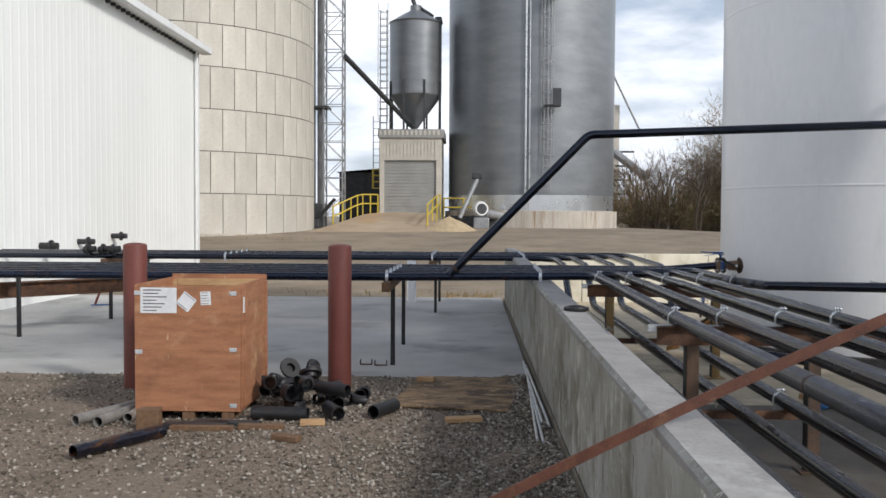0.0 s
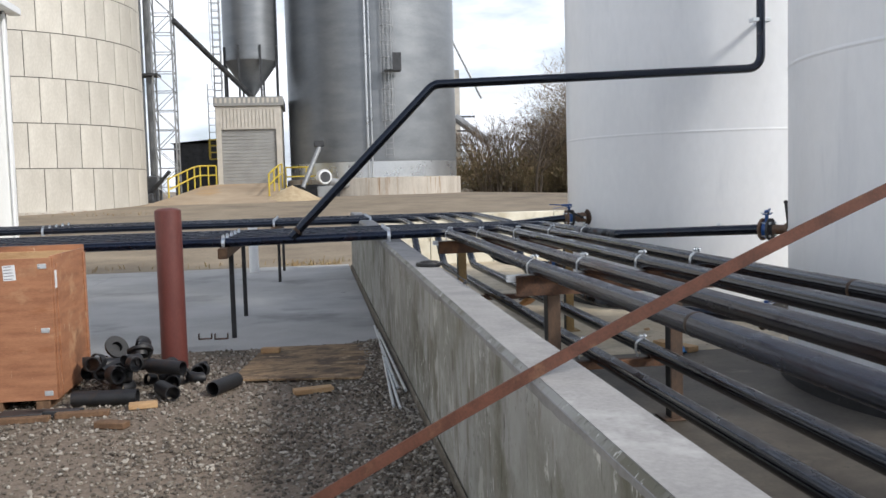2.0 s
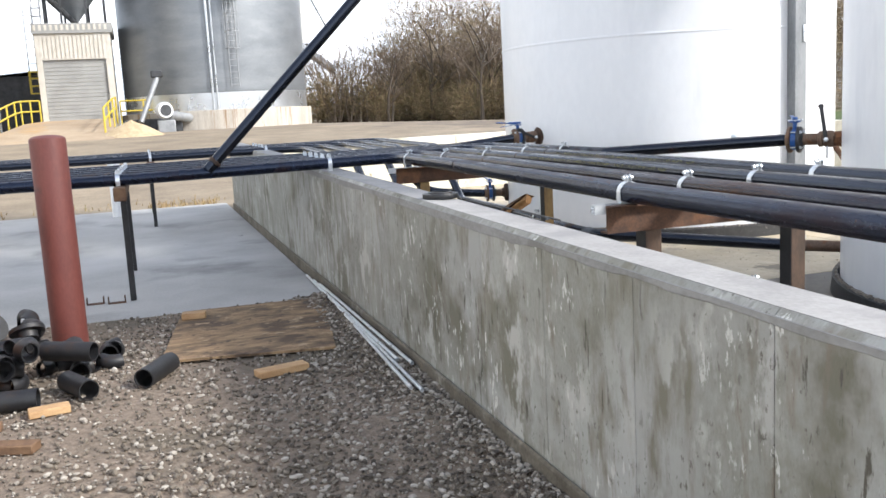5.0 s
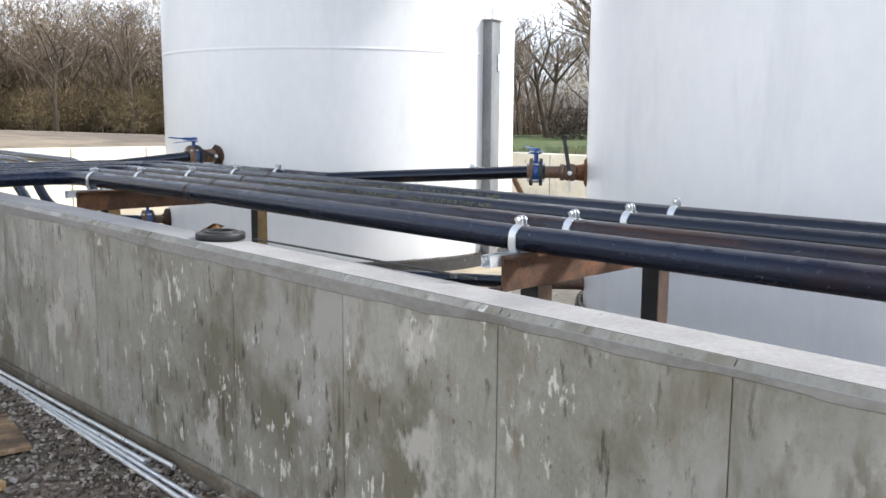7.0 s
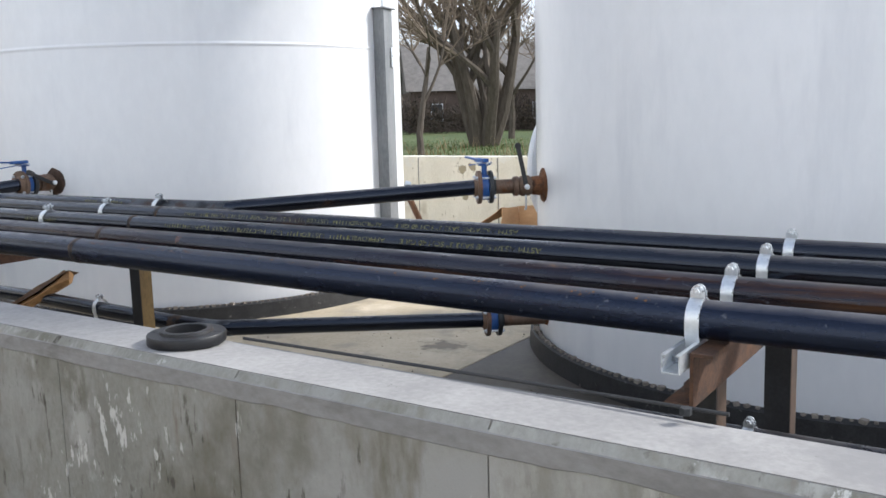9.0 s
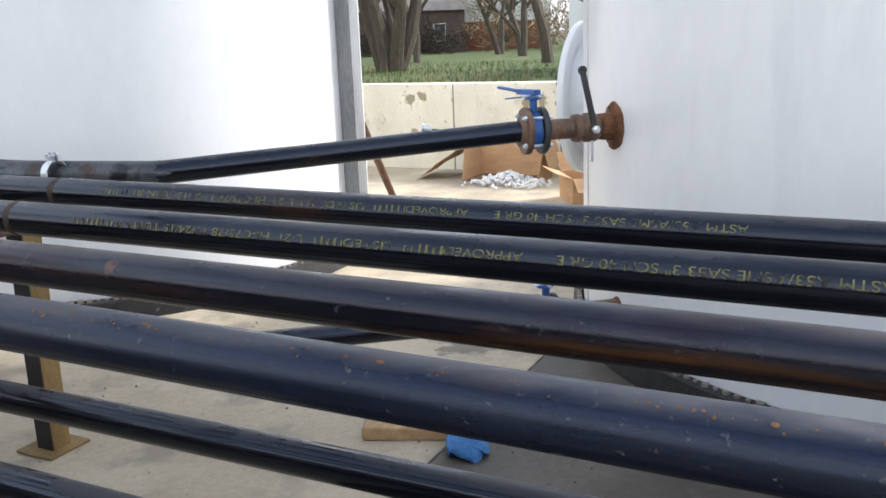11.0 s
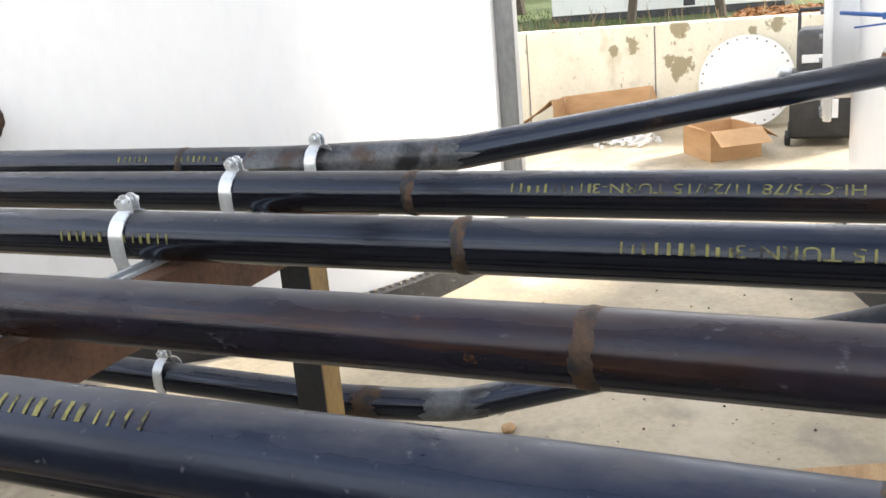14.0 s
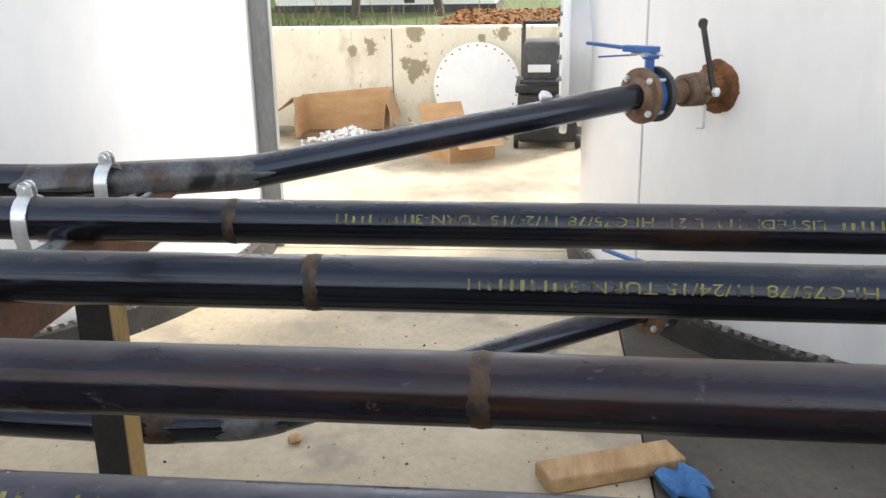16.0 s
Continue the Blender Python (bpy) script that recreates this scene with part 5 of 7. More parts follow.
# pipe lengths by the crate
for (a, b, r, mat, lab) in (((-3.835, 6.805, 0.046), (-3.327, 8.055, 0.046), 0.044, M_grey_pipe, "grey steel pipe length lying open-ended on gravel"),
                            ((-3.637, 6.767, 0.046), (-3.491, 7.46, 0.046), 0.044, M_grey_pipe, "grey steel pipe length lying open-ended on gravel"),
                            ((-3.456, 6.924, 0.046), (-3.468, 7.803, 0.046), 0.04, M_grey_pipe, "grey steel pipe length lying open-ended on gravel"),
                            ((-3.417, 5.821, 0.052), (-3.023, 6.478, 0.052), 0.05, M_pipe_worn, "black steel pipe offcut lying on gravel")):
    stub(a, b, r, mat, lab)
for lo, hi, tu, mat, nm, lab in (((-0.085, -0.06, 0), (0.085, 0.06, 0.17), 4, M_lumber_brown, "timber_block", "dark brown timber block beside the crate"),):
    bm = B()
    box(bm, lo, hi, 0.005, Matrix.Translation((-3.21, 6.722, 0)) @ pose(0, 0, 0, 0, 0, tu))
    single(nm, bm, mat, lab, "timber", at=(-3.21, 6.722, 0))
for i, (x, y, ln, w, tu) in enumerate(((-2.871, 6.819, 0.5, 0.10, 3), (-2.642, 6.89, 0.55, 0.09, -4), (-2.344, 6.789, 0.36, 0.07, 2), (-2.792, 6.715, 0.5, 0.06, 1))):
    bm = B()
    box(bm, (-ln / 2, -w / 2, 0), (ln / 2, w / 2, 0.04), 0.004, Matrix.Translation((x, y, 0.0)) @ pose(0, 0, 0, 0, 0, tu))
    single("steel_flat", bm, M_flange if i < 2 else M_lumber_brown, "dark steel flat lying before the crate" if i < 2 else "dark stained board lying before the crate", "steel bar" if i < 2 else "board", at=(x, y, 0))
# plywood sheet, wood blocks
bm = B()
q = [Vector(v) for v in ((-1.40, 7.65, 0), (-0.365, 7.46, 0), (-0.12, 9.05, 0), (-1.21, 9.09, 0))]
low_v = [bm.verts.new(v + Vector((0, 0, 0.012))) for v in q]
top_v = [bm.verts.new(v + Vector((0, 0, 0.028))) for v in q]
bm.faces.new(low_v[::-1]), bm.faces.new(top_v)
for i in range(4):
    bm.faces.new((low_v[i], low_v[(i + 1) % 4], top_v[(i + 1) % 4], top_v[i]))
single("plywood_sheet", bm, M_ply_old, "weathered brown plywood sheet lying on the gravel", "plywood", at=(-0.7, 8.4, 0.0))
for x, y, z, ln, w, h, tu, nm in ((-1.14, 8.8, 0.028, 0.17, 0.09, 0.045, -8, "wood_block"), (-0.745, 7.13, 0.0, 0.30, 0.10, 0.04, 14, "wood_block"),
                                  (-1.965, 6.96, 0.0, 0.2, 0.09, 0.04, 10, "wood_block")):
    bm = B()
    box(bm, (-ln / 2, -w / 2, 0), (ln / 2, w / 2, h), 0.004, Matrix.Translation((x, y, z)) @ pose(0, 0, 0, 0, 0, tu))
    single(nm, bm, M_lumber, "short offcut of raw lumber", "wood block", "lumber offcuts", at=(x, y, z))
bm = B()
box(bm, (-0.11, -0.045, 0), (0.11, 0.045, 0.045), 0.006, Matrix.Translation((-2.07, 6.43, 0)) @ pose(0, 0, 0, 0, 0, -20))
single("bark_chunk", bm, M_lumber_brown, "dark brown wood scrap on the gravel", "wood scrap", at=(-2.07, 6.43, 0))
# pipe stand under the far rack
root = thing("pipe_stand", (-7.45, 16.5, 0), "small red steel pipe stand with blue feet on the slab", "pipe stand")
head = Vector((-7.45, 16.55, 0.72))
for fx, fy in ((-7.66, 16.36), (-7.40, 16.42), (-7.05, 16.95)):
    bm = B()
    sweep(bm, rounded([tuple(head), (0.4 * head.x + 0.6 * fx, 0.4 * head.y + 0.6 * fy, 0.32), (fx, fy, 0.02)], 0.1), 0.022, 10)
    part("leg", bm, M_bollard, root)
bm = B()
bar(bm, (-7.72, 16.33, 0.012), (-7.36, 16.43, 0.012), 0.05, 0.022, bevel=0.004)
part("foot_bar", bm, M_blue, root, "blue painted foot bar")
bm = B()
lathe(bm, [(0, -0.06), (0.035, -0.06), (0.04, 0.1), (0.07, 0.12), (0.07, 0.135), (0, 0.135)], tuple(head), (0, 0, 1), 14)
part("head", bm, M_fitting, root, "dark steel stand head")
# small brackets on the slab
for x, y in ((-1.87, 9.95), (-1.70, 9.9)):
    bm = B()
    box(bm, (x - 0.07, y - 0.03, 0), (x + 0.07, y + 0.03, 0.008), 0.002)
    box(bm, (x - 0.07, y - 0.03, 0.008), (x - 0.06, y + 0.03, 0.06), 0.002)
    box(bm, (x + 0.06, y - 0.03, 0.008), (x + 0.07, y + 0.03, 0.06), 0.002)
    single("steel_bracket", bm, M_rust, "small rusty steel bracket lying on the slab", "bracket", "brackets on the slab", at=(x, y, 0))
# conduit rods along the wall
for i, (a, b, r) in enumerate((((-0.20, 6.35, 0.05), (-0.07, 9.8, 0.03), 0.011), ((-0.16, 6.28, 0.05), (-0.085, 10.1, 0.03), 0.011), ((-0.075, 6.75, 0.06), (-0.075, 9.5, 0.045), 0.011), ((-0.12, 6.9, 0.05), (-0.10, 9.2, 0.04), 0.011))):
    bm = B()
    sweep(bm, [a, (0.5 * (a[0] + b[0]), 0.5 * (a[1] + b[1]), 0.5 * (a[2] + b[2])), b], r, 10)
    single("conduit", bm, M_galv, "thin galvanised conduit length lying along the wall foot", "conduit", "conduit lengths", at=a)


# ring flange on the wall
def ring_flange():
    x, y, z = 0.112, 6.66, WALL_TOP + 0.006
    root = thing("ring_flange", (x, y, z), "dark grey slip-on pipe flange resting on the wall top", "flange")
    bm = B()
    lathe(bm, [(0.05, 0.0), (0.094, 0.0), (0.096, 0.003), (0.096, 0.022), (0.094, 0.025), (0.066, 0.026), (0.064, 0.033), (0.052, 0.034), (0.05, 0.032)], (x, y, z), (0, 0, 1), 40, closed=True)
    part("ring", bm, M_fitting, root)
    for i in range(4):
        bm = B()
        a = 0.5 + i * math.pi / 2
        lathe(bm, [(0, 0.0258), (0.0095, 0.0258), (0.0095, 0.0262), (0, 0.0262)], (x + 0.078 * math.cos(a), y + 0.078 * math.sin(a), z), (0, 0, 1), 14)
        part("bolt_hole", bm, M_black, root)
    return root


ring_flange()
# stray cable along the inner wall edge, with a nut
bm = B()
sweep(bm, rounded([(0.196, 6.55, WALL_TOP + 0.008), (0.197, 5.9, WALL_TOP + 0.007), (0.19, 5.35, WALL_TOP + 0.008)], 0.4), 0.004, 8)
single("cable", bm, M_black, "thin black cable lying along the wall top edge", "cable", at=(0.19, 5.9, WALL_TOP))
bm = B()
lathe(bm, [(0, 0), (0.011, 0), (0.011, 0.013), (0, 0.013)], (0.165, 5.42, WALL_TOP + 0.004), (0, 0, 1), 6)
single("steel_nut", bm, M_flange, "small dark steel nut on the wall top", "nut", at=(0.165, 5.42, WALL_TOP + 0.004))


# ---------------------------------------------------------------- things in the containment
def open_box(at, w, d, h, turn, flaps, label, wall=0.006):
    """An opened cardboard box; flaps: angles of the four lids."""
    root = thing("cardboard_box", at, label, "cardboard box", "cardboard boxes")
    m = Matrix.Translation(at) @ pose(0, 0, 0, 0, 0, turn)
    for name, lo, hi in (("side", (-w / 2, -d / 2, 0), (w / 2, -d / 2 + wall, h)), ("side", (-w / 2, d / 2 - wall, 0), (w / 2, d / 2, h)),
                         ("side", (-w / 2, -d / 2 + wall, 0), (-w / 2 + wall, d / 2 - wall, h)), ("side", (w / 2 - wall, -d / 2 + wall, 0), (w / 2, d / 2 - wall, h)),
                         ("bottom", (-w / 2 + wall, -d / 2 + wall, 0), (w / 2 - wall, d / 2 - wall, wall))):
        bm = B()
        box(bm, lo, hi, 0.001, m)
        part(name, bm, M_card, root)
    for i, an in enumerate(flaps):
        bm = B()
        ln, dep = (w, d / 2) if i < 2 else (d, w / 2)
        box(bm, (-ln / 2 + 0.004, 0, 0), (ln / 2 - 0.004, dep * 0.8, wall), 0.001)
        turn_i = (180, 0, 90, -90)[i]
        off = ((0, -d / 2, h), (0, d / 2, h), (-w / 2, 0, h), (w / 2, 0, h))[i]
        mm_i = m @ Matrix.Translation(off) @ Matrix.Rotation(radians(turn_i), 4, 'Z') @ Matrix.Rotation(radians(an), 4, 'X')
        bmesh.ops.transform(bm, matrix=mm_i, verts=bm.verts)
        part("flap", bm, M_card, root)
    return root


open_box((7.08, 8.62, FLOOR_Z), 0.46, 0.40, 0.22, 33, (-35, 20, -30, 60), "small open brown cardboard box on the concrete floor")
def torn_box():
    """A large carton lying open: a tall back, one folded-out end and a low, torn front."""
    root = thing("cardboard_box", (8.0, 9.9, FLOOR_Z), "large torn cardboard box lying open with a stained inside", "cardboard box", "cardboard boxes")
    x0, x1, y0, y1, z0 = 7.72, 8.2, 9.36, 10.12, FLOOR_Z

    def sheet(name, corners, steps=7, crumple=0.012, seed=1, mat=M_card):
        bm = B()
        c = [Vector(v) for v in corners]
        nrm = (c[1] - c[0]).cross(c[3] - c[0]).normalized()
        rows_s = []
        for side in (0, 0.006):
            grid_s = []
            for a in range(steps + 1):
                u = a / steps
                line = []
                for b in range(steps + 1):
                    w = b / steps
                    p = (c[0] * (1 - u) + c[1] * u) * (1 - w) + (c[3] * (1 - u) + c[2] * u) * w
                    p = p + nrm * (crumple * noise.noise(p * 5 + Vector((seed, 0, 0))) + side)
                    line.append(bm.verts.new(p))
                grid_s.append(line)
            rows_s.append(grid_s)
        for g in rows_s:
            for a in range(steps):
                for b in range(steps):
                    bm.faces.new((g[a][b], g[a + 1][b], g[a + 1][b + 1], g[a][b + 1]))
        lo, hi = rows_s
        rim = [(a, 0) for a in range(steps)] + [(steps, b) for b in range(steps)] + [(a, steps) for a in range(steps, 0, -1)] + [(0, b) for b in range(steps, 0, -1)]
        for (a, b), (a2, b2) in zip(rim, rim[1:] + rim[:1]):
            bm.faces.new((lo[a][b], lo[a2][b2], hi[a2][b2], hi[a][b]))
        part(name, bm, mat, root)

    sheet("bottom", ((x0, y0, z0 + 0.004), (x1, y0, z0 + 0.004), (x1, y1, z0 + 0.004), (x0, y1, z0 + 0.004)), mat=M_card_wet)
    sheet("side", ((x1, y0, z0), (x1, y1, z0), (x1 + 0.03, y1 + 0.02, z0 + 0.33), (x1 + 0.03, y0 - 0.01, z0 + 0.40)), seed=2)
    sheet("side", ((x0 + 0.04, y0, z0), (x1, y0, z0), (x1 + 0.03, y0 - 0.01, z0 + 0.40), (x0 + 0.16, y0 - 0.03, z0 + 0.30)), seed=3)
    sheet("flap", ((x1 + 0.03, y0 - 0.012, z0 + 0.40), (x0 + 0.18, y0 - 0.03, z0 + 0.30), (x0 + 0.12, y0 - 0.12, z0 + 0.10), (x1, y0 - 0.10, z0 + 0.16)), seed=4)
    sheet("side", ((x0, y1, z0), (x1, y1, z0), (x1 + 0.03, y1 + 0.02, z0 + 0.33), (x0 + 0.12, y1 + 0.04, z0 + 0.34)), seed=5, crumple=0.03)
    sheet("flap", ((x0 + 0.12, y1 + 0.04, z0 + 0.34), (x1 + 0.03, y1 + 0.02, z0 + 0.33), (x1 - 0.05, y1 + 0.56, z0 + 0.02), (x0 - 0.02, y1 + 0.50, z0 + 0.005)), seed=6, crumple=0.03)


M_card_wet = material("wet_stained_cardboard", (0.10, 0.055, 0.028), (0.26, 0.15, 0.075), 0.8, 0, 5, 0.1, 60)
torn_box()
# packing foam heap
rngf = np.random.default_rng(8)
fv, ff = [], []
for i in range(230):
    c = Vector((7.66 + 0.10 * rngf.standard_normal(), 9.62 + 0.17 * rngf.standard_normal(), 0))
    z = FLOOR_Z + 0.012 + 0.13 * max(0, 1 - math.hypot((c.x - 7.66) / 0.3, (c.y - 9.62) / 0.4)) * rngf.random()
    s = 0.016
    base = len(fv)
    m = Matrix.Translation((c.x, c.y, z)) @ Euler(rngf.random(3) * 6).to_matrix().to_4x4()
    for dx, dy, dz in ((-1, -1, -.6), (1, -1, -.6), (1, 1, -.6), (-1, 1, -.6), (-.8, -.8, .6), (.8, -.8, .6), (.8, .8, .6), (-.8, .8, .6)):
        fv.append((m @ Vector((dx * s, dy * s, dz * s)))[:])
    for f in ((0, 3, 2, 1), (4, 5, 6, 7), (0, 1, 5, 4), (1, 2, 6, 5), (2, 3, 7, 6), (3, 0, 4, 7)):
        ff.append(tuple(base + i for i in f))
mesh_object("packing_foam", fv, ff, M_foam, "heap of white packing foam bits on the floor", "packing foam")

# white manway cover leaning on the wall
bm = B()
cm2 = Matrix.Translation((8.27, 8.55, 0.455)) @ pose(0, 0, 0, 0, -78, 0)
lathe(bm, [(0, 0), (0.39, 0), (0.395, 0.006), (0.39, 0.02), (0, 0.02)], (0, 0, 0), (0, 0, 1), 48)
bmesh.ops.transform(bm, matrix=cm2, verts=bm.verts)
cover = thing("manway_cover", (8.2, 8.55, FLOOR_Z), "round white steel manway cover leaning on the wall", "manway cover")
plate = part("plate", bm, M_white, cover)
for i in range(28):
    a = 2 * math.pi * i / 28
    bm = B()
    lathe(bm, [(0, 0.0195), (0.009, 0.0195), (0.009, 0.0215), (0, 0.0215)], (0.365 * math.cos(a), 0.365 * math.sin(a), 0), (0, 0, 1), 8)
    bmesh.ops.transform(bm, matrix=cm2, verts=bm.verts)
    part("bolt_hole", bm, M_ink, cover)

# manway on the far side of tank two
bm = B()
md = Vector((math.cos(radians(89.5)), math.sin(radians(89.5)), 0))
mc = Vector((T2[0], T2[1], 1.11)) + md * (R2 - 0.06)
lathe(bm, [(0.31, 0), (0.31, 0.14), (0.415, 0.14), (0.42, 0.15), (0.415, 0.175), (0.0, 0.178)], mc, md, 44)
part("manway", bm, M_tank, tank2, "white bolted manway on the shell")
for i in range(24):
    a = 2 * math.pi * i / 24
    s_ = md.cross(Vector((0, 0, 1)))
    c = mc + (s_ * math.cos(a) + Vector((0, 0, 1)) * math.sin(a)) * 0.385
    bm = B()
    lathe(bm, [(0, 0.174), (0.012, 0.174), (0.012, 0.19), (0, 0.19)], c, md, 6)
    part("manway_bolt", bm, M_channel, tank2)


def tool_cart():
    at = Vector((7.62, 7.92, FLOOR_Z))
    root = thing("plastic_cart", tuple(at), "black moulded plastic job-site cart with a folded handle", "tool cart")
    bm = B()
    box(bm, (-0.3, -0.24, 0.06), (0.3, 0.24, 0.46), 0.035, Matrix.Translation(at), 3)
    part("bin", bm, M_black, root)
    bm = B()
    box(bm, (-0.32, -0.26, 0.46), (0.32, 0.26, 0.53), 0.02, Matrix.Translation(at), 2)
    part("lid", bm, M_black, root)
    bm = B()
    box(bm, (-0.22, -0.2, 0.53), (0.2, 0.2, 0.86), 0.05, Matrix.Translation(at), 3)
    part("upper_box", bm, M_dark, root)
    bm = B()
    box(bm, (-0.235, -0.02, 0.62), (-0.222, 0.16, 0.68), 0.002, Matrix.Translation(at))
    part("label_plate", bm, M_paper, root, "white label plate")
    bm = B()
    box(bm, (-0.305, -0.1, 0.22), (-0.301, 0.02, 0.36), 0.001, Matrix.Translation(at))
    part("label_plate", bm, M_paper, root, "white label plate")
    bm = B()
    for y in (-0.2, 0.2):
        rod(bm, at + Vector((0.25, y, 0.5)), at + Vector((0.28, y, 0.98)), 0.014, 10)
    rod(bm, at + Vector((0.28, -0.2, 0.98)), at + Vector((0.28, 0.2, 0.98)), 0.016, 10)
    part("handle", bm, M_flange, root)
    bm = B()
    rod(bm, at + Vector((-0.36, -0.15, 0.56)), at + Vector((-0.36, 0.22, 0.56)), 0.018, 10)
    rod(bm, at + Vector((-0.36, 0.0, 0.56)), at + Vector((-0.2, 0.0, 0.56)), 0.014, 10)
    part("pull_bar", bm, M_flange, root)
    for x in (-0.22, 0.22):
        for y in (-0.25, 0.25):
            bm = B()
            lathe(bm, [(0, -0.02), (0.05, -0.02), (0.06, -0.012), (0.06, 0.012), (0.05, 0.02), (0, 0.02)], at + Vector((x, y, 0.06)), (0, 1, 0), 20)
            part("wheel", bm, M_black, root)
    return root


tool_cart()
# split log leaning over the low pipe, a plank and a rag on the floor near the rack
def split_log():
    root = thing("split_log", (1.78, 10.62, FLOOR_Z), "split log with dark bark and orange wood on a pipe", "split log")
    lo, hi = Vector((1.74, 10.70, FLOOR_Z + 0.07)), Vector((2.08, 10.05, 0.545))
    ax = (hi - lo).normalized()
    side = ax.cross(Vector((0, 0, 1))).normalized()
    up = side.cross(ax)
    rng = random.Random(3)

    def run(name, outline, mat, label):
        bm = B()
        rings = []
        for i in range(9):
            f = i / 8
            c = lo.lerp(hi, f)
            rag = 0.012 if i in (0, 8) else 0.006
            rings.append([bm.verts.new(c + side * (u + rng.uniform(-rag, rag)) + up * (w + rng.uniform(-rag, rag)) + ax * (rng.uniform(-.05, .05) if i in (0, 8) else 0)) for u, w in outline])
        n_o = len(outline)
        for ra, rb in zip(rings, rings[1:]):
            for i in range(n_o):
                bm.faces.new((ra[i], ra[(i + 1) % n_o], rb[(i + 1) % n_o], rb[i]))
        bm.faces.new(rings[0][::-1]), bm.faces.new(rings[-1])
        part(name, bm, mat, root, label, smooth=False)

    run("heartwood", [(-0.07, -0.03), (0.065, -0.035), (0.08, 0.0), (0.02, 0.028), (-0.075, 0.012)], M_split_wood, "fresh orange split wood")
    run("bark", [(-0.08, 0.016), (0.02, 0.032), (0.06, 0.03), (0.05, 0.055), (-0.02, 0.062), (-0.08, 0.04)], M_lumber_brown, "dark brown bark")


M_split_wood = material("fresh_split_wood", (0.30, 0.14, 0.05), (0.52, 0.29, 0.12), 0.75, 0, 7, 0.3, 60, (2, 2, 2))
split_log()
bm = B()
box(bm, (-0.22, -0.06, 0), (0.22, 0.06, 0.05), 0.006, Matrix.Translation((2.40, 7.76, FLOOR_Z)) @ pose(0, 0, 0, 0, 0, 112))
single("wood_plank", bm, M_lumber, "short raw lumber plank on the containment floor", "wood plank", at=(2.40, 7.76, FLOOR_Z))
bm = B()
bmesh.ops.create_icosphere(bm, subdivisions=3, radius=0.07)
for v in bm.verts:
    nz = noise.noise(v.co * 22) * 0.03
    v.co = Vector((v.co.x * 1.3 + nz, v.co.y + nz, max(v.co.z * 0.4 + nz, -0.02))) + Vector((2.33, 7.55, FLOOR_Z + 0.02))
single("rag", bm, M_blue_cloth, "crumpled blue rag on the containment floor", "rag", at=(2.33, 7.55, FLOOR_Z))
# crumbs of grit and one stone on the floor
def floor_grit():
    rng = np.random.default_rng(17)
    gv, gf = [], []
    for i in range(230):
        x, y = 2.0 + 2.2 * rng.random(), 6.6 + 3.0 * rng.random()
        if math.hypot(x - T2[0], y - T2[1]) < R2 + 0.1:
            continue
        s = 0.0018 + 0.006 * rng.random() ** 3
        base = len(gv)
        for k in range(4):
            a = 6.283 * (k + rng.random() * 0.6) / 4
            gv.append((x + s * math.cos(a), y + s * math.sin(a), FLOOR_Z + 0.0005))
        gv.append((x, y, FLOOR_Z + s * 1.2))
        gf += [(base + k, base + (k + 1) % 4, base + 4) for k in range(4)]
    mesh_object("floor_grit", gv, gf, M_grit_dark, "scattered dark crumbs of grit on the concrete floor", "grit")


M_grit_dark = material("dark_grit", (0.03, 0.024, 0.018), (0.12, 0.095, 0.07), 0.95, 0, 20, 0, 60)
floor_grit()
bm = B()
bmesh.ops.create_icosphere(bm, subdivisions=2, radius=0.022)
for v in bm.verts:
    v.co = Vector((v.co.x * 1.5, v.co.y, v.co.z * 0.6)) * (1 + 0.35 * noise.noise(v.co * 60)) + Vector((2.52, 8.76, FLOOR_Z + 0.011))
single("stone", bm, M_lumber, "small tan stone lying on the concrete floor", "stone", at=(2.52, 8.76, FLOOR_Z))
# crumpled clear wrap on the far floor
bm = B()
rng_w = random.Random(9)
for k in range(9):
    c = Vector((7.5 + rng_w.uniform(-0.09, 0.09), 9.38 + rng_w.uniform(-0.1, 0.1), FLOOR_Z + 0.012))
    sweep(bm, rounded([c, c + Vector((rng_w.uniform(-.08, .08), rng_w.uniform(-.1, .1), rng_w.uniform(0.04, 0.12))), c + Vector((rng_w.uniform(-.12, .12), rng_w.uniform(-.12, .12), 0.005))], 0.04), 0.009, 6)
single("plastic_wrap", bm, M_foam, "crumpled white strip of plastic wrap on the floor", "plastic wrap", at=(7.5, 9.38, FLOOR_Z))
# small hand tool left lying on the pipe
tz = 1.052 + R
root = thing("hand_tool", (2.93, 7.93, tz), "small black hand tool with a chrome head lying on the pipe", "hand tool")
bm = B()
lathe(bm, [(0, 0), (0.011, 0), (0.017, 0.012), (0.017, 0.032), (0.012, 0.038), (0, 0.038)], (2.92, 7.955, tz + 0.017), (-0.5, 0.8, 0.3), 18)
part("head", bm, M_galv, root, "chrome head")
bm = B()
sweep(bm, rounded([(2.924, 7.95, tz + 0.013), (2.94, 7.92, tz + 0.009), (2.965, 7.885, tz + 0.008)], 0.03), 0.008, 12)
part("grip", bm, M_black, root)
# prop pipe slanting behind the first tank
bm = B()
sweep(bm, [(5.55, 9.9, 0.85), (6.35, 10.1, FLOOR_Z + 0.03)], 0.03, 14)
single("prop_pipe", bm, M_rust, "rusty pipe length leaning by the tank", "pipe", at=(6.35, 10.1, FLOOR_Z))

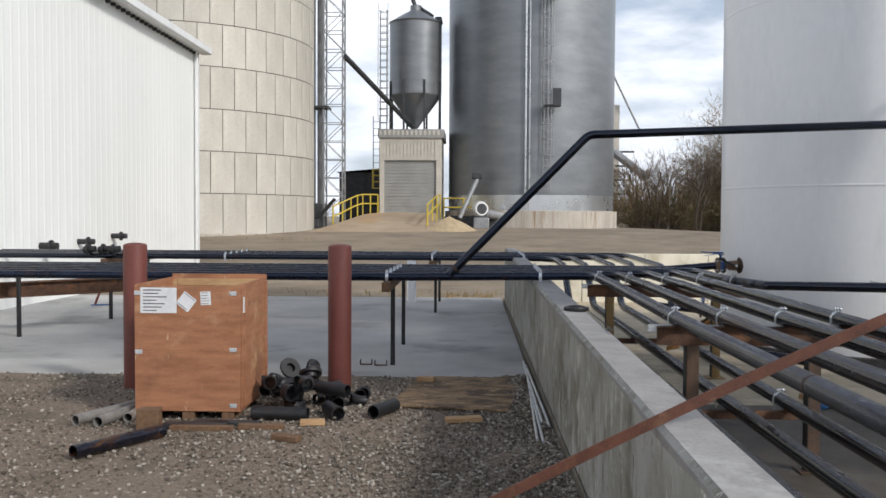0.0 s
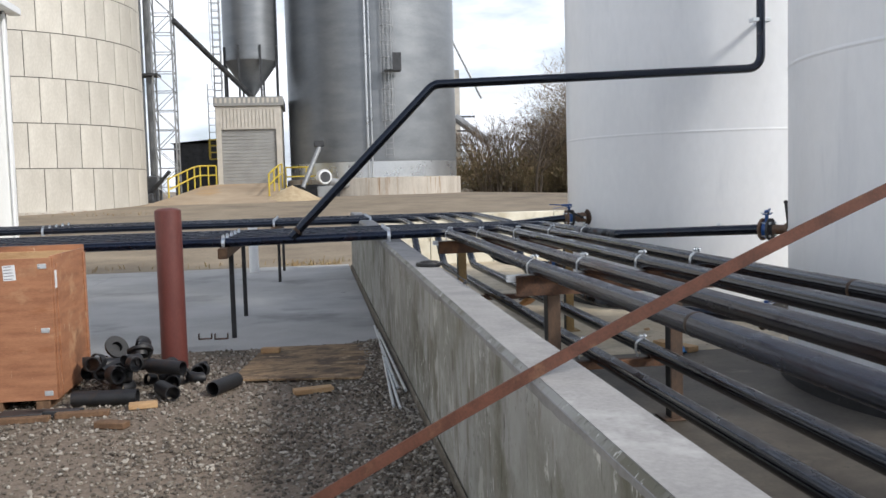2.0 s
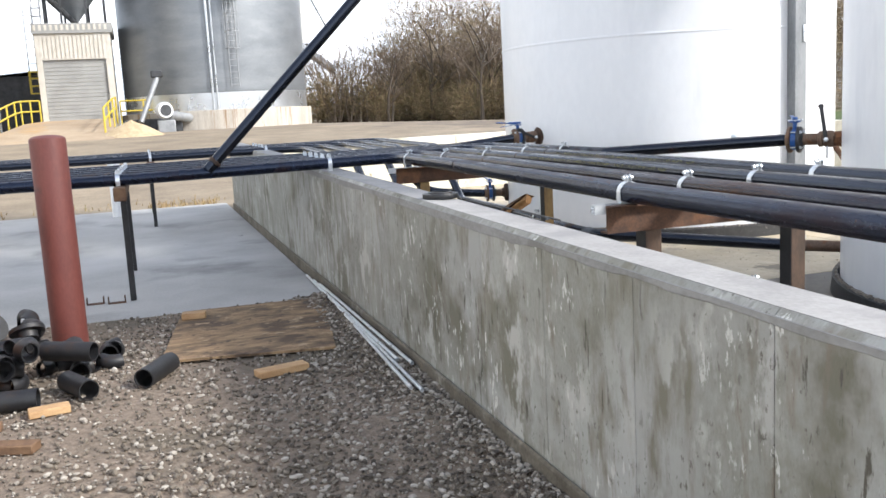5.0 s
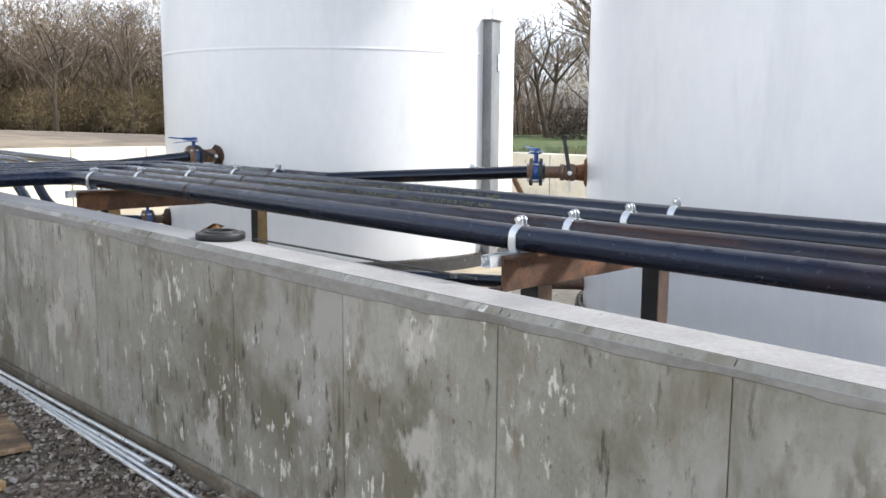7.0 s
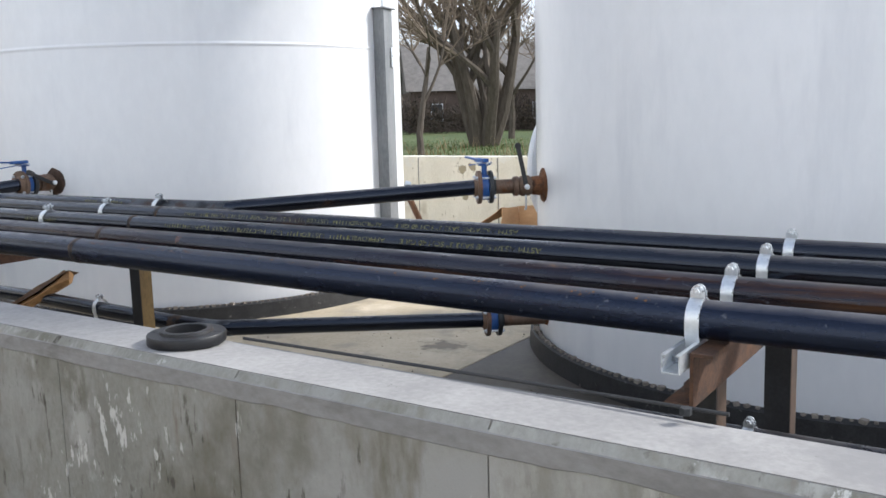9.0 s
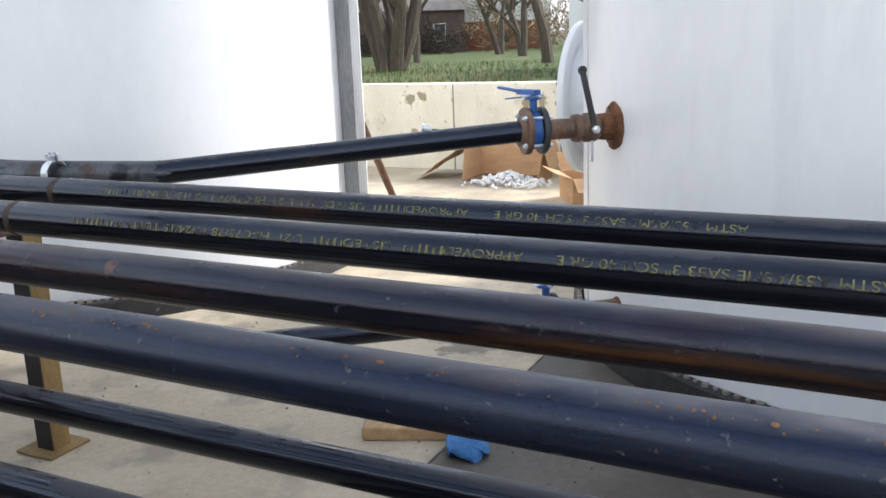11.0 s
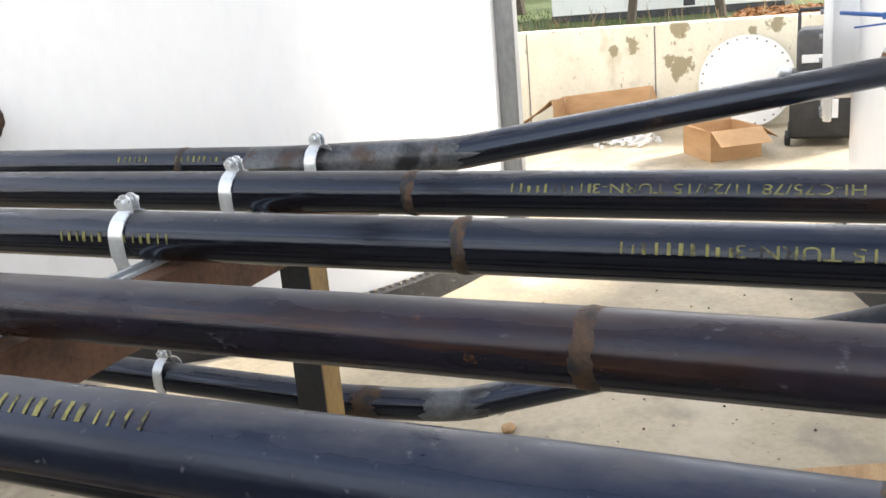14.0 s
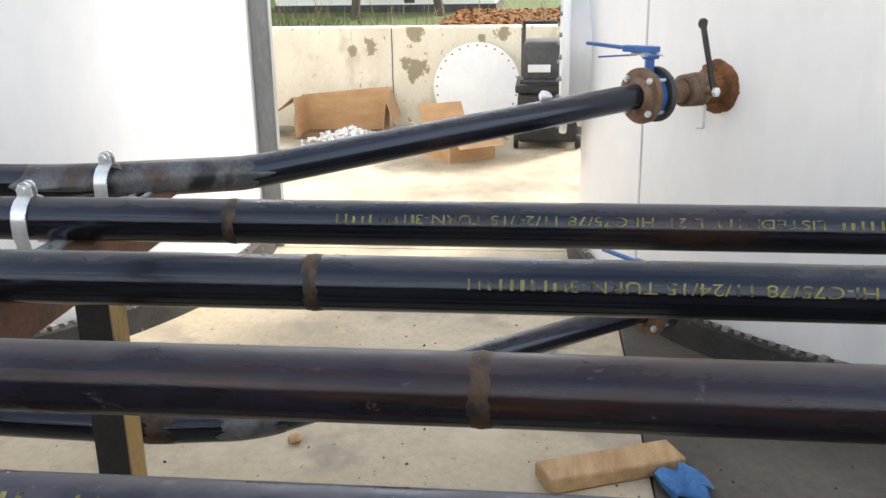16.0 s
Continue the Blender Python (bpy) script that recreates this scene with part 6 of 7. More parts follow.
# dark fittings heaped on the header, and the beam on its trestle
root = thing("pipe_fittings", (-6.5, 14.0, 1.07), "black bolted flange fittings resting on the pipes", "pipe fittings")
for i in range(3):
    bm = B()
    c = Vector((-6.75 + i * 0.2, 13.98 + 0.1 * (i % 2), 1.075 + 0.06))
    lathe(bm, [(0.055, -0.09), (0.055, -0.03), (0.09, -0.03), (0.09, 0.0), (0.05, 0.0), (0.05, 0.1), (0, 0.1)], c, (1, 0.2 * (i % 3 - 1), 0.1), 18)
    part("fitting", bm, M_black, root)
root = thing("steel_beam", (-6.2, 12.9, 0.5), "long dark rusty steel beam propped on a red trestle", "steel beam")
bm = B()
bar(bm, (-8.2, 11.2, 0.62), (-4.7, 15.0, 0.62), 0.02, 0.2)
bar(bm, (-8.2, 11.2, 0.72), (-4.7, 15.0, 0.72), 0.14, 0.02)
bar(bm, (-8.2, 11.2, 0.52), (-4.7, 15.0, 0.52), 0.14, 0.02)
part("beam", bm, M_rust, root)
for f in (0.12, 0.9):
    c = Vector((-8.2, 11.2, 0)).lerp(Vector((-4.7, 15.0, 0)), f)
    for sx in (-1, 1):
        bm = B()
        bar(bm, c + Vector((sx * 0.22, -sx * 0.2, 0.0)), c + Vector((0, 0, 0.51)), 0.035, 0.035)
        part("trestle_leg", bm, M_bollard, root, "red steel trestle leg")


# ---------------------------------------------------------------- white metal building
def metal_building():
    root = thing("metal_building", (-12.5, 16, 0), "white ribbed metal building with eave gutter", "building")
    X, Y0, Y1, Z = -8.95, -6.0, 27.0, 6.6
    bm = B()
    pitch, ys, xs = 0.305, [], []
    n_r = int((Y1 - Y0) / pitch)
    line = []
    for i in range(n_r):
        y = Y0 + i * pitch
        for dy, dx in ((0, 0), (0.2, 0), (0.225, 0.005), (0.27, 0.005)):
            line.append((X + dx, y + dy))
    line.append((X, Y1))
    lo = [bm.verts.new((x, y, 0.0)) for x, y in line]
    hi = [bm.verts.new((x, y, Z)) for x, y in line]
    for i in range(len(line) - 1):
        bm.faces.new((lo[i], lo[i + 1], hi[i + 1], hi[i]))
    part("side_wall", bm, M_metal_wall, root, smooth=False)
    bm = B()
    box(bm, (X - 14, Y0, 0), (X - 0.02, Y0 + 0.1, Z))
    box(bm, (X - 14, Y1 - 0.1, 0), (X - 0.02, Y1 - 0.002, Z))
    part("end_wall", bm, M_metal_wall, root)
    bm = B()
    vs = [bm.verts.new(v) for v in ((X + 0.35, Y0 - 0.3, Z), (X + 0.35, Y1 + 0.3, Z), (X - 7, Y1 + 0.3, Z + 1.9), (X - 7, Y0 - 0.3, Z + 1.9), (X - 14.3, Y1 + 0.3, Z), (X - 14.3, Y0 - 0.3, Z))]
    bm.faces.new((vs[0], vs[1], vs[2], vs[3]))
    bm.faces.new((vs[3], vs[2], vs[4], vs[5]))
    part("roof", bm, M_metal_wall, root)
    bm = B()
    box(bm, (X + 0.05, Y0 - 0.3, Z - 0.05), (X + 0.38, Y1 + 0.3, Z + 0.16), 0.02)
    part("gutter", bm, M_white, root, "white eave gutter")
    bm = B()
    box(bm, (X - 0.01, Y1 - 0.18, 0), (X + 0.06, Y1 + 0.03, Z), 0.006)
    part("corner_trim", bm, M_white, root, "white corner trim")
    bm = B()
    box(bm, (X + 0.06, Y1 - 0.4, 0.1), (X + 0.14, Y1 - 0.3, Z - 0.05), 0.01)
    part("downspout", bm, M_white, root)
    # dark blocks at the ribs add the shadow under the eave
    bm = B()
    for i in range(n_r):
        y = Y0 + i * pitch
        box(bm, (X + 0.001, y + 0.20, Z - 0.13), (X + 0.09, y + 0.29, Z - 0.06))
    part("eave_closure", bm, M_dark, root, "dark rib closures below the gutter, with the eave's shade in them")["kind"] = "stuff"
    for y, z, r in ((16.9, 1.08, 0.07), (18.6, 1.12, 0.06), (20.4, 1.2, 0.06)):
        bm = B()
        rod(bm, (X, y, z), (X + 0.35, y, z), r, 14)
        rod(bm, (X + 0.2, y, z), (X + 0.24, y, z), r * 1.7, 14)
        part("pipe_stub", bm, M_black, root, "black pipe stub through the wall")
    return root


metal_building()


# ---------------------------------------------------------------- grain plant
def panel_silo(cx, cy, r, z0, ring_h, rings, n_pan):
    root = thing("panel_silo", (cx, cy, z0), "pale panelled grain silo with dark bolted seams", "silo")
    bm = B()
    lathe(bm, [(r - 0.03, z0), (r - 0.03, z0 + ring_h * rings)], (cx, cy, 0), (0, 0, 1), 64)
    lathe(bm, [(r + 0.3, z0 + ring_h * rings), (0, z0 + ring_h * rings + 3)], (cx, cy, 0), (0, 0, 1), 64)
    part("core", bm, M_seam, root)
    bm = B()
    lathe(bm, [(r + 0.25, z0 - 0.6), (r + 0.25, z0 + 0.05), (r - 0.1, z0 + 0.08)], (cx, cy, 0), (0, 0, 1), 64)
    part("footing", bm, M_base, root)
    shared = []
    for j in range(rings):
        off = 0.5 * (j % 2)
        for i in range(n_pan):
            a0, a1 = 2 * math.pi * (i + off) / n_pan, 2 * math.pi * (i + off + 1) / n_pan
            mid = (a0 + a1) / 2
            if math.sin(mid) > 0.45 and j != 99:
                continue
            if not shared:
                bm = B()
                g = 0.018 / r
                half = (a1 - a0) / 2 - g
                arc = [-half, -half / 3, half / 3, half]
                lo = [bm.verts.new((r * math.cos(a), r * math.sin(a), 0.018)) for a in arc]
                hi = [bm.verts.new((r * math.cos(a), r * math.sin(a), ring_h - 0.018)) for a in arc]
                for q1 in range(3):
                    bm.faces.new((lo[q1], lo[q1 + 1], hi[q1 + 1], hi[q1]))
                ri = r - 0.03
                bm.faces.new((lo[0], hi[0], bm.verts.new((ri * math.cos(arc[0]), ri * math.sin(arc[0]), ring_h - 0.018)), bm.verts.new((ri * math.cos(arc[0]), ri * math.sin(arc[0]), 0.018))))
                shared.append(finish("panel", bm, M_stave))
            ob = new("panel", shared[0])
            ob.parent = root
            ob.matrix_parent_inverse = Matrix.Translation(-Vector(root.location))
            ob.matrix_basis = Matrix.Translation((cx, cy, z0 + j * ring_h)) @ Matrix.Rotation(mid, 4, 'Z')
    return root


def corrugated_silo(cx, cy, r, z0):
    root = thing("corrugated_silo", (cx, cy, z0), "tall grey corrugated steel grain silo with caged ladder", "silo")
    bm = B()
    prof = [(r, z0 + 1.9)]
    z = z0 + 1.9
    while z < z0 + 24:
        prof += [(r, z), (r + 0.035, z + 0.11)]
        z += 0.22
    lathe(bm, prof, (cx, cy, 0), (0, 0, 1), 96)
    lathe(bm, [(r + 0.2, z), (0, z + 3)], (cx, cy, 0), (0, 0, 1), 64)
    part("wall", bm, M_silo, root, "grey corrugated galvanised wall")
    bm = B()
    lathe(bm, [(r + 0.02, z0 + 1.0), (r + 0.02, z0 + 1.92), (r, z0 + 1.94)], (cx, cy, 0), (0, 0, 1), 96)
    part("bright_ring", bm, M_silo_bright, root, "bright new galvanised bottom ring")
    bm = B()
    lathe(bm, [(r + 0.25, z0 - 0.7), (r + 0.25, z0 + 0.98), (r, z0 + 1.0)], (cx, cy, 0), (0, 0, 1), 96)
    part("concrete_base", bm, M_base, root, "rust-streaked round concrete base")
    for a, rad in ((-97, 0.07), (-94.5, 0.05)):
        bm = B()
        c = Vector((cx + (r + 0.12) * math.cos(radians(a)), cy + (r + 0.12) * math.sin(radians(a)), z0))
        rod(bm, c, c + Vector((0, 0, 24)), rad, 8)
        part("downpipe", bm, M_silo_bright, root)
    bm = B()
    a = radians(-84)
    c = Vector((cx + (r + 0.25) * math.cos(a), cy + (r + 0.25) * math.sin(a), 0))
    for s in (-0.22, 0.22):
        rod(bm, c + Vector((s, 0, z0 + 2.2)), c + Vector((s, 0, z0 + 24)), 0.03, 6)
    zz_ = z0 + 2.3
    while zz_ < z0 + 24:
        rod(bm, c + Vector((-0.22, 0, zz_)), c + Vector((0.22, 0, zz_)), 0.02, 5)
        zz_ += 0.33
    part("ladder", bm, M_lattice, root)
    bm = B()
    zz_ = z0 + 4.2
    while zz_ < z0 + 24:
        pts = [c + Vector((0.38 * math.cos(radians(b)), -0.1 - 0.55 * math.sin(radians(b)), zz_)) for b in range(0, 181, 30)]
        sweep(bm, pts, 0.02, 5)
        zz_ += 0.9
    for b in (20, 60, 90, 120, 160):
        p = c + Vector((0.38 * math.cos(radians(b)), -0.1 - 0.55 * math.sin(radians(b)), 0))
        rod(bm, p + Vector((0, 0, z0 + 4.2)), p + Vector((0, 0, z0 + 24)), 0.018, 5)
    part("ladder_cage", bm, M_lattice, root)
    for zp in (8.1, 14.6):
        bm = B()
        box(bm, tuple(c + Vector((-0.2, -0.75, zp))), tuple(c + Vector((0.75, 0.1, zp + 0.07))))
        box(bm, tuple(c + Vector((0.25, -0.75, zp + 0.07))), tuple(c + Vector((0.75, -0.7, zp + 1.0))))
        part("rest_platform", bm, M_dark, root)
    return root


panel_silo(-15.6, 45.5, 6.9, 0.8, 1.86, 10, 39)
corrugated_silo(3.17, 58.5, 5.24, 1.07)


def hopper_plant():
    root = thing("hopper_silo", (-4.18, 56, 1.9), "grey hopper silo on legs above a receiving shed", "silo")
    c = (-4.18, 57.2, 0)
    bm = B()
    prof = [(0.12, 7.2), (1.62, 9.25)]
    z = 9.25
    while z < 13.8:
        prof += [(1.62, z), (1.645, z + 0.1)]
        z += 0.2
    prof += [(1.7, 13.8), (0.35, 14.6), (0.35, 14.9), (0, 14.9)]
    lathe(bm, prof, c, (0, 0, 1), 48)
    part("bin", bm, M_silo, root)
    for i in range(8):
        a = 2 * math.pi * (i + 0.5) / 8
        bm = B()
        p = Vector((c[0] + 1.66 * math.cos(a), c[1] + 1.66 * math.sin(a), 0))
        box(bm, (p.x - 0.06, p.y - 0.06, 6.9), (p.x + 0.06, p.y + 0.06, 10.1))
        part("leg", bm, M_dark, root)
    bm = B()
    for s in (-0.2, 0.2):
        rod(bm, (-6.05 + s, 55.6, 6.9), (-6.05 + s, 55.6, 14.3), 0.035, 6)
    z = 7.0
    while z < 14.3:
        rod(bm, (-6.3, 55.6, z), (-5.8, 55.6, z), 0.025, 5)
        rod(bm, (-6.3, 55.2, z), (-5.7, 55.2, z), 0.02, 5)
        z += 0.42
    for s in (-0.3, 0.3):
        rod(bm, (-6.05 + s, 55.2, 7.5), (-6.05 + s, 55.2, 14.6), 0.02, 5)
    part("ladder", bm, M_lattice, root)
    bm = B()
    rod(bm, (-4.18, 57.2, 14.8), (-5.3, 57.2, 17.5), 0.13, 10)
    rod(bm, (-4.1, 57.2, 14.9), (-3.1, 57.0, 14.2), 0.11, 10)
    lathe(bm, [(0, 0), (0.28, 0), (0.2, 0.35), (0, 0.4)], (-2.75, 56.8, 13.75), (0, 0, 1), 12)
    part("spout_head", bm, M_dark, root)
    return root


hopper_plant()


def dump_shed():
    root = thing("receiving_shed", (-4.3, 56.5, 1.9), "pale ribbed truck receiving shed with grey roller door", "shed")
    x0, x1, y0, y1, zg, zt = -6.22, -2.45, 55.0, 59.5, 1.2, 6.9
    for name, lo, hi in (("side_wall", (x0, y0, zg), (x0 + 0.28, y1, zt)), ("side_wall", (x1 - 0.32, y0, zg), (x1, y1, zt)), ("back_wall", (x0 + 0.28, y1 - 0.2, zg), (x1 - 0.32, y1, zt))):
        bm = B()
        box(bm, lo, hi)
        part(name, bm, M_shed, root)
    i = x0
    while i < x1 - 0.05:
        bm = B()
        box(bm, (i, y0 - 0.02, 5.1), (i + 0.13, y0 + 0.03, 6.45))
        part("siding_rib", bm, M_shed, root)
        i += 0.21
    bm = B()
    box(bm, (x0, y0 + 0.03, 5.1), (x1, y0 + 0.1, 6.45))
    part("header_panel", bm, M_shed, root)
    bm = B()
    box(bm, (x0 - 0.1, y0 - 0.12, 6.45), (x1 + 0.15, y1 + 0.1, 6.98), 0.02)
    part("roof_fascia", bm, M_door, root)
    bm = B()
    box(bm, (x0 - 0.06, y0 - 0.1, 6.52), (x1 + 0.1, y0 + 0.0, 6.6))
    for k in range(14):
        box(bm, (x0 + 0.27 * k, y0 - 0.14, 6.62), (x0 + 0.27 * k + 0.13, y0 - 0.12, 6.9))
    part("fascia_ribs", bm, M_shed, root)
    for k in range(16):
        z = 1.9 + k * 0.2
        bm = B()
        box(bm, (x0 + 0.28, y0 + 0.12, z), (x1 - 0.32, y0 + 0.17, z + 0.192), 0.01)
        part("door_slat", bm, M_door, root)
    return root


dump_shed()
# low dark shed beside it, with yellow ladder cage
bm = B()
box(bm, (-9.4, 60, 1.0), (-6.2, 64, 4.6), 0.03)
vs = [bm.verts.new(v) for v in ((-9.6, 59.7, 4.6), (-6.0, 59.7, 4.9), (-6.0, 64.2, 4.9), (-9.6, 64.2, 4.6))]
bm.faces.new(vs)
single("lean_to_shed", bm, M_dark, "low dark lean-to shed behind the ramp", "shed", at=(-7.8, 62, 1.0))
root = thing("ladder_cage", (-6.6, 56.2, 3.6), "yellow caged ladder platform on the shed corner", "ladder cage")
bm = B()
for x in (-6.75, -6.3):
    for y in (55.6, 56.2):
        box(bm, (x, y, 3.4), (x + 0.05, y + 0.05, 4.6))
for z in (3.4, 3.8, 4.2, 4.55):
    box(bm, (-6.75, 55.6, z), (-6.25, 55.65, z + 0.05))
    box(bm, (-6.75, 56.2, z), (-6.25, 56.25, z + 0.05))
part("cage", bm, M_yellow, root)
bm = B()
for s in (0, 0.4):
    rod(bm, (-6.75 + s, 56.3, 4.0), (-6.75 + s, 56.3, 7.9), 0.03, 6)
for k in range(9):
    rod(bm, (-6.75, 56.3, 4.2 + 0.42 * k), (-6.35, 56.3, 4.2 + 0.42 * k), 0.02, 5)
part("ladder", bm, M_lattice, root)


def ramp():
    root = thing("truck_ramp", (-5, 48, 0.7), "tan concrete truck ramp leading up to the roller door", "ramp", kind="structure")
    bm = B()
    prof = [(38, 0.55), (42, 0.78), (48, 1.35), (52, 1.8), (55.2, 1.92)]
    rows_r = [[bm.verts.new((x0, y, z)) for x0 in (-6.2 - 0.2 * (55.2 - y), -2.7 + 0.02 * (55 - y))] for y, z in prof]
    rows_b = [[bm.verts.new((x0, y, 0.2)) for x0 in (-6.2 - 0.2 * (55.2 - y), -2.7 + 0.02 * (55 - y))] for y, z in prof]
    for a, b, c, d in zip(rows_r, rows_r[1:], rows_b, rows_b[1:]):
        bm.faces.new((a[0], a[1], b[1], b[0]))
        bm.faces.new((a[0], b[0], d[0], c[0]))
        bm.faces.new((a[1], c[1], d[1], b[1]))
    bm.faces.new((rows_r[0][0], rows_b[0][0], rows_b[0][1], rows_r[0][1]))
    part("deck", bm, M_dirt_ramp, root)
    return root


M_dirt_ramp = material("tan_concrete_ramp", (0.30, 0.22, 0.145), (0.44, 0.345, 0.24), 0.9, 0, 0.4, 0.1, 10, third=(0.46, 0.27, 0.10), third_at=(0.55, 0.7), third_scale=0.35)
ramp()


def guard_rail(pts, label):
    root = thing("guard_rail", tuple(pts[0]), label, "guard rail", "yellow guard rails")
    p = [Vector(v) for v in pts]
    for a, b in zip(p, p[1:]):
        for h in (0.55, 1.1):
            bm = B()
            rod(bm, a + Vector((0, 0, h)), b + Vector((0, 0, h)), 0.045, 8)
            part("rail", bm, M_yellow, root)
    for a in p:
        bm = B()
        rod(bm, a - Vector((0, 0, 0.3)), a + Vector((0, 0, 1.1)), 0.045, 8)
        part("post", bm, M_yellow, root)


guard_rail([(-7.9, 47.3, 1.1), (-7.65, 49.1, 1.35), (-7.45, 51.0, 1.6), (-7.3, 52.8, 1.8), (-7.2, 54.6, 1.9), (-6.75, 54.7, 1.9), (-6.3, 54.75, 1.9)], "yellow pipe guard rail along the ramp edge")
guard_rail([(-2.9, 46.5, 1.2), (-2.75, 49, 1.5), (-2.6, 51.5, 1.75), (-2.5, 54.3, 1.9)], "yellow pipe guard rail along the ramp edge")
guard_rail([(-2.3, 54.9, 1.7), (-1.1, 54.9, 1.7), (-0.3, 54.9, 1.7)], "yellow pipe guard rail beside the shed")

# grain pile
bm = B()
rings_g = []
for j in range(9):
    rr_ = 1.9 * j / 8
    rings_g.append([bm.verts.new((-1.75 + rr_ * 1.15 * math.cos(2 * math.pi * i / 30), 45.5 + rr_ * math.sin(2 * math.pi * i / 30),
                                  0.55 + 1.15 * max(0, 1 - (j / 8)) ** 0.9 + 0.08 * noise.noise((j * .6, i * .5, 2)))) for i in range(30)])
for a, b in zip(rings_g, rings_g[1:]):
    for i in range(30):
        bm.faces.new((a[i], a[(i + 1) % 30], b[(i + 1) % 30], b[i]))
bmesh.ops.remove_doubles(bm, verts=bm.verts, dist=0.001)
single("grain_pile", bm, M_grain, "tan heap of spilled grain on the ground", "grain pile", at=(-1.75, 45.5, 0.55))


def lattice_tower():
    root = thing("elevator_tower", (-8.2, 50, 1.0), "galvanised lattice tower with bucket elevator legs", "elevator tower")
    x0, x1, y0, y1, zb, zt = -8.75, -7.72, 49.5, 50.5, 0.8, 27
    for x in (x0, x1):
        for y in (y0, y1):
            bm = B()
            box(bm, (x - 0.04, y - 0.04, zb), (x + 0.04, y + 0.04, zt))
            part("corner_post", bm, M_lattice, root)
    bm = B()
    z, k = zb, 0
    while z < zt - 1:
        for y in (y0, y1):
            rod(bm, (x0, y, z), (x1, y, z), 0.025, 5)
            rod(bm, (x0 if k % 2 else x1, y, z), (x1 if k % 2 else x0, y, z + 1.0), 0.022, 5)
        for x in (x0, x1):
            rod(bm, (x, y0, z), (x, y1, z), 0.025, 5)
            rod(bm, (x, y0 if k % 2 else y1, z), (x, y1 if k % 2 else y0, z + 1.0), 0.022, 5)
        z += 1.0
        k += 1
    part("lattice_bracing", bm, M_lattice, root)
    for x in (-9.42, -9.02):
        bm = B()
        box(bm, (x - 0.13, 49.8, zb), (x + 0.13, 50.15, 27))
        part("elevator_leg", bm, M_channel, root, "grey steel elevator leg")
    bm = B()
    for z in (7.6, 14.2, 20):
        box(bm, (-9.7, 49.4, z), (-8.5, 50.6, z + 0.12))
    part("brace_frame", bm, M_dark, root)
    bm = B()
    box(bm, (-9.7, 49.4, 0.6), (-8.75, 50.6, 2.4), 0.05)
    rod(bm, (-9.3, 49.2, 1.3), (-8.0, 48.6, 2.6), 0.1, 10)
    part("boot", bm, M_dark, root)
    bm = B()
    rod(bm, (-7.65, 50, 10.5), (-4.2, 57.0, 7.15), 0.15, 12)
    part("spout", bm, M_dark, root, "dark slanting spout pipe")
    return root


lattice_tower()
# small machinery below the tower and at the silo foot
root = thing("blower", (-10.0, 48.5, 0.7), "white grain blower with a round fan housing", "blower", "blowers")
bm = B()
lathe(bm, [(0, -0.2), (0.5, -0.2), (0.55, -0.1), (0.55, 0.1), (0.5, 0.2), (0, 0.2)], (-9.95, 48.5, 1.7), (0.3, -1, 0), 24)
part("fan_housing", bm, M_white, root)
bm = B()
lathe(bm, [(0.3, 0.18), (0.3, 0.262), (0.24, 0.262), (0.24, 0.255), (0, 0.255)], (-9.95, 48.5, 1.7), (0.3, -1, 0), 20)
part("inlet", bm, M_dark, root, "dark round fan inlet")
bm = B()
box(bm, (-9.6, 48.2, 0.7), (-8.8, 48.9, 1.5), 0.05)
part("motor_box", bm, M_dark, root)
root = thing("blower", (0.05, 52.3, 1.0), "white grain blower with a round fan housing", "blower", "blowers")
bm = B()
lathe(bm, [(0, -0.25), (0.38, -0.25), (0.44, -0.1), (0.44, 0.1), (0.38, 0.25), (0, 0.25)], (-0.1, 52.2, 2.15), (0.3, -1, 0), 24)
part("fan_housing", bm, M_white, root)
bm = B()
lathe(bm, [(0.3, 0.18), (0.3, 0.262), (0.24, 0.262), (0.24, 0.255), (0, 0.255)], (-0.1, 52.2, 2.15), (0.3, -1, 0), 20)
part("inlet", bm, M_dark, root, "dark round fan inlet")
bm = B()
rod(bm, (0.1, 52.2, 1.9), (1.2, 53.4, 1.7), 0.25, 14)
box(bm, (-0.5, 52.0, 0.8), (0.4, 52.8, 1.65), 0.05)
part("duct", bm, M_lattice, root)
bm = B()
box(bm, (-2.2, 53.0, 0.8), (0.8, 54.4, 1.75), 0.05)
single("loading_pit", bm, M_dark, "dark steel loading pit frame beside the silo", "loading pit", at=(-0.7, 53.7, 0.8))
root = thing("auger", (-0.9, 53, 1.2), "grey slanting auger conveyor at the silo foot", "auger")
bm = B()
rod(bm, (-1.3, 52.5, 1.6), (-0.25, 53.2, 4.0), 0.14, 12)
part("tube", bm, M_lattice, root)
bm = B()
box(bm, (-0.6, 53.0, 3.9), (0.0, 53.5, 4.25), 0.04)
part("motor_head", bm, M_dark, root)
# far elevator behind the silo, with its slanting conveyor
root = thing("far_elevator", (11.5, 78, 1.2), "tan elevator leg with a slanting conveyor, far off", "elevator tower")
bm = B()
box(bm, (11.2, 78, 1.0), (12.0, 78.8, 11.3))
part("leg", bm, M_shed, root)
for k in range(6):
    bm = B()
    box(bm, (11.6, 77.5, 1.2 + 1.2 * k), (13.2, 77.6, 1.35 + 1.2 * k))
    part("stair_tread", bm, M_dark, root)
bm = B()
rod(bm, (11.0, 77.5, 14.5), (13.8, 77.5, 8.8), 0.1, 6)
rod(bm, (11.4, 77, 7.2), (14.0, 76, 5.0), 0.35, 8)
part("conveyor", bm, M_lattice, root)


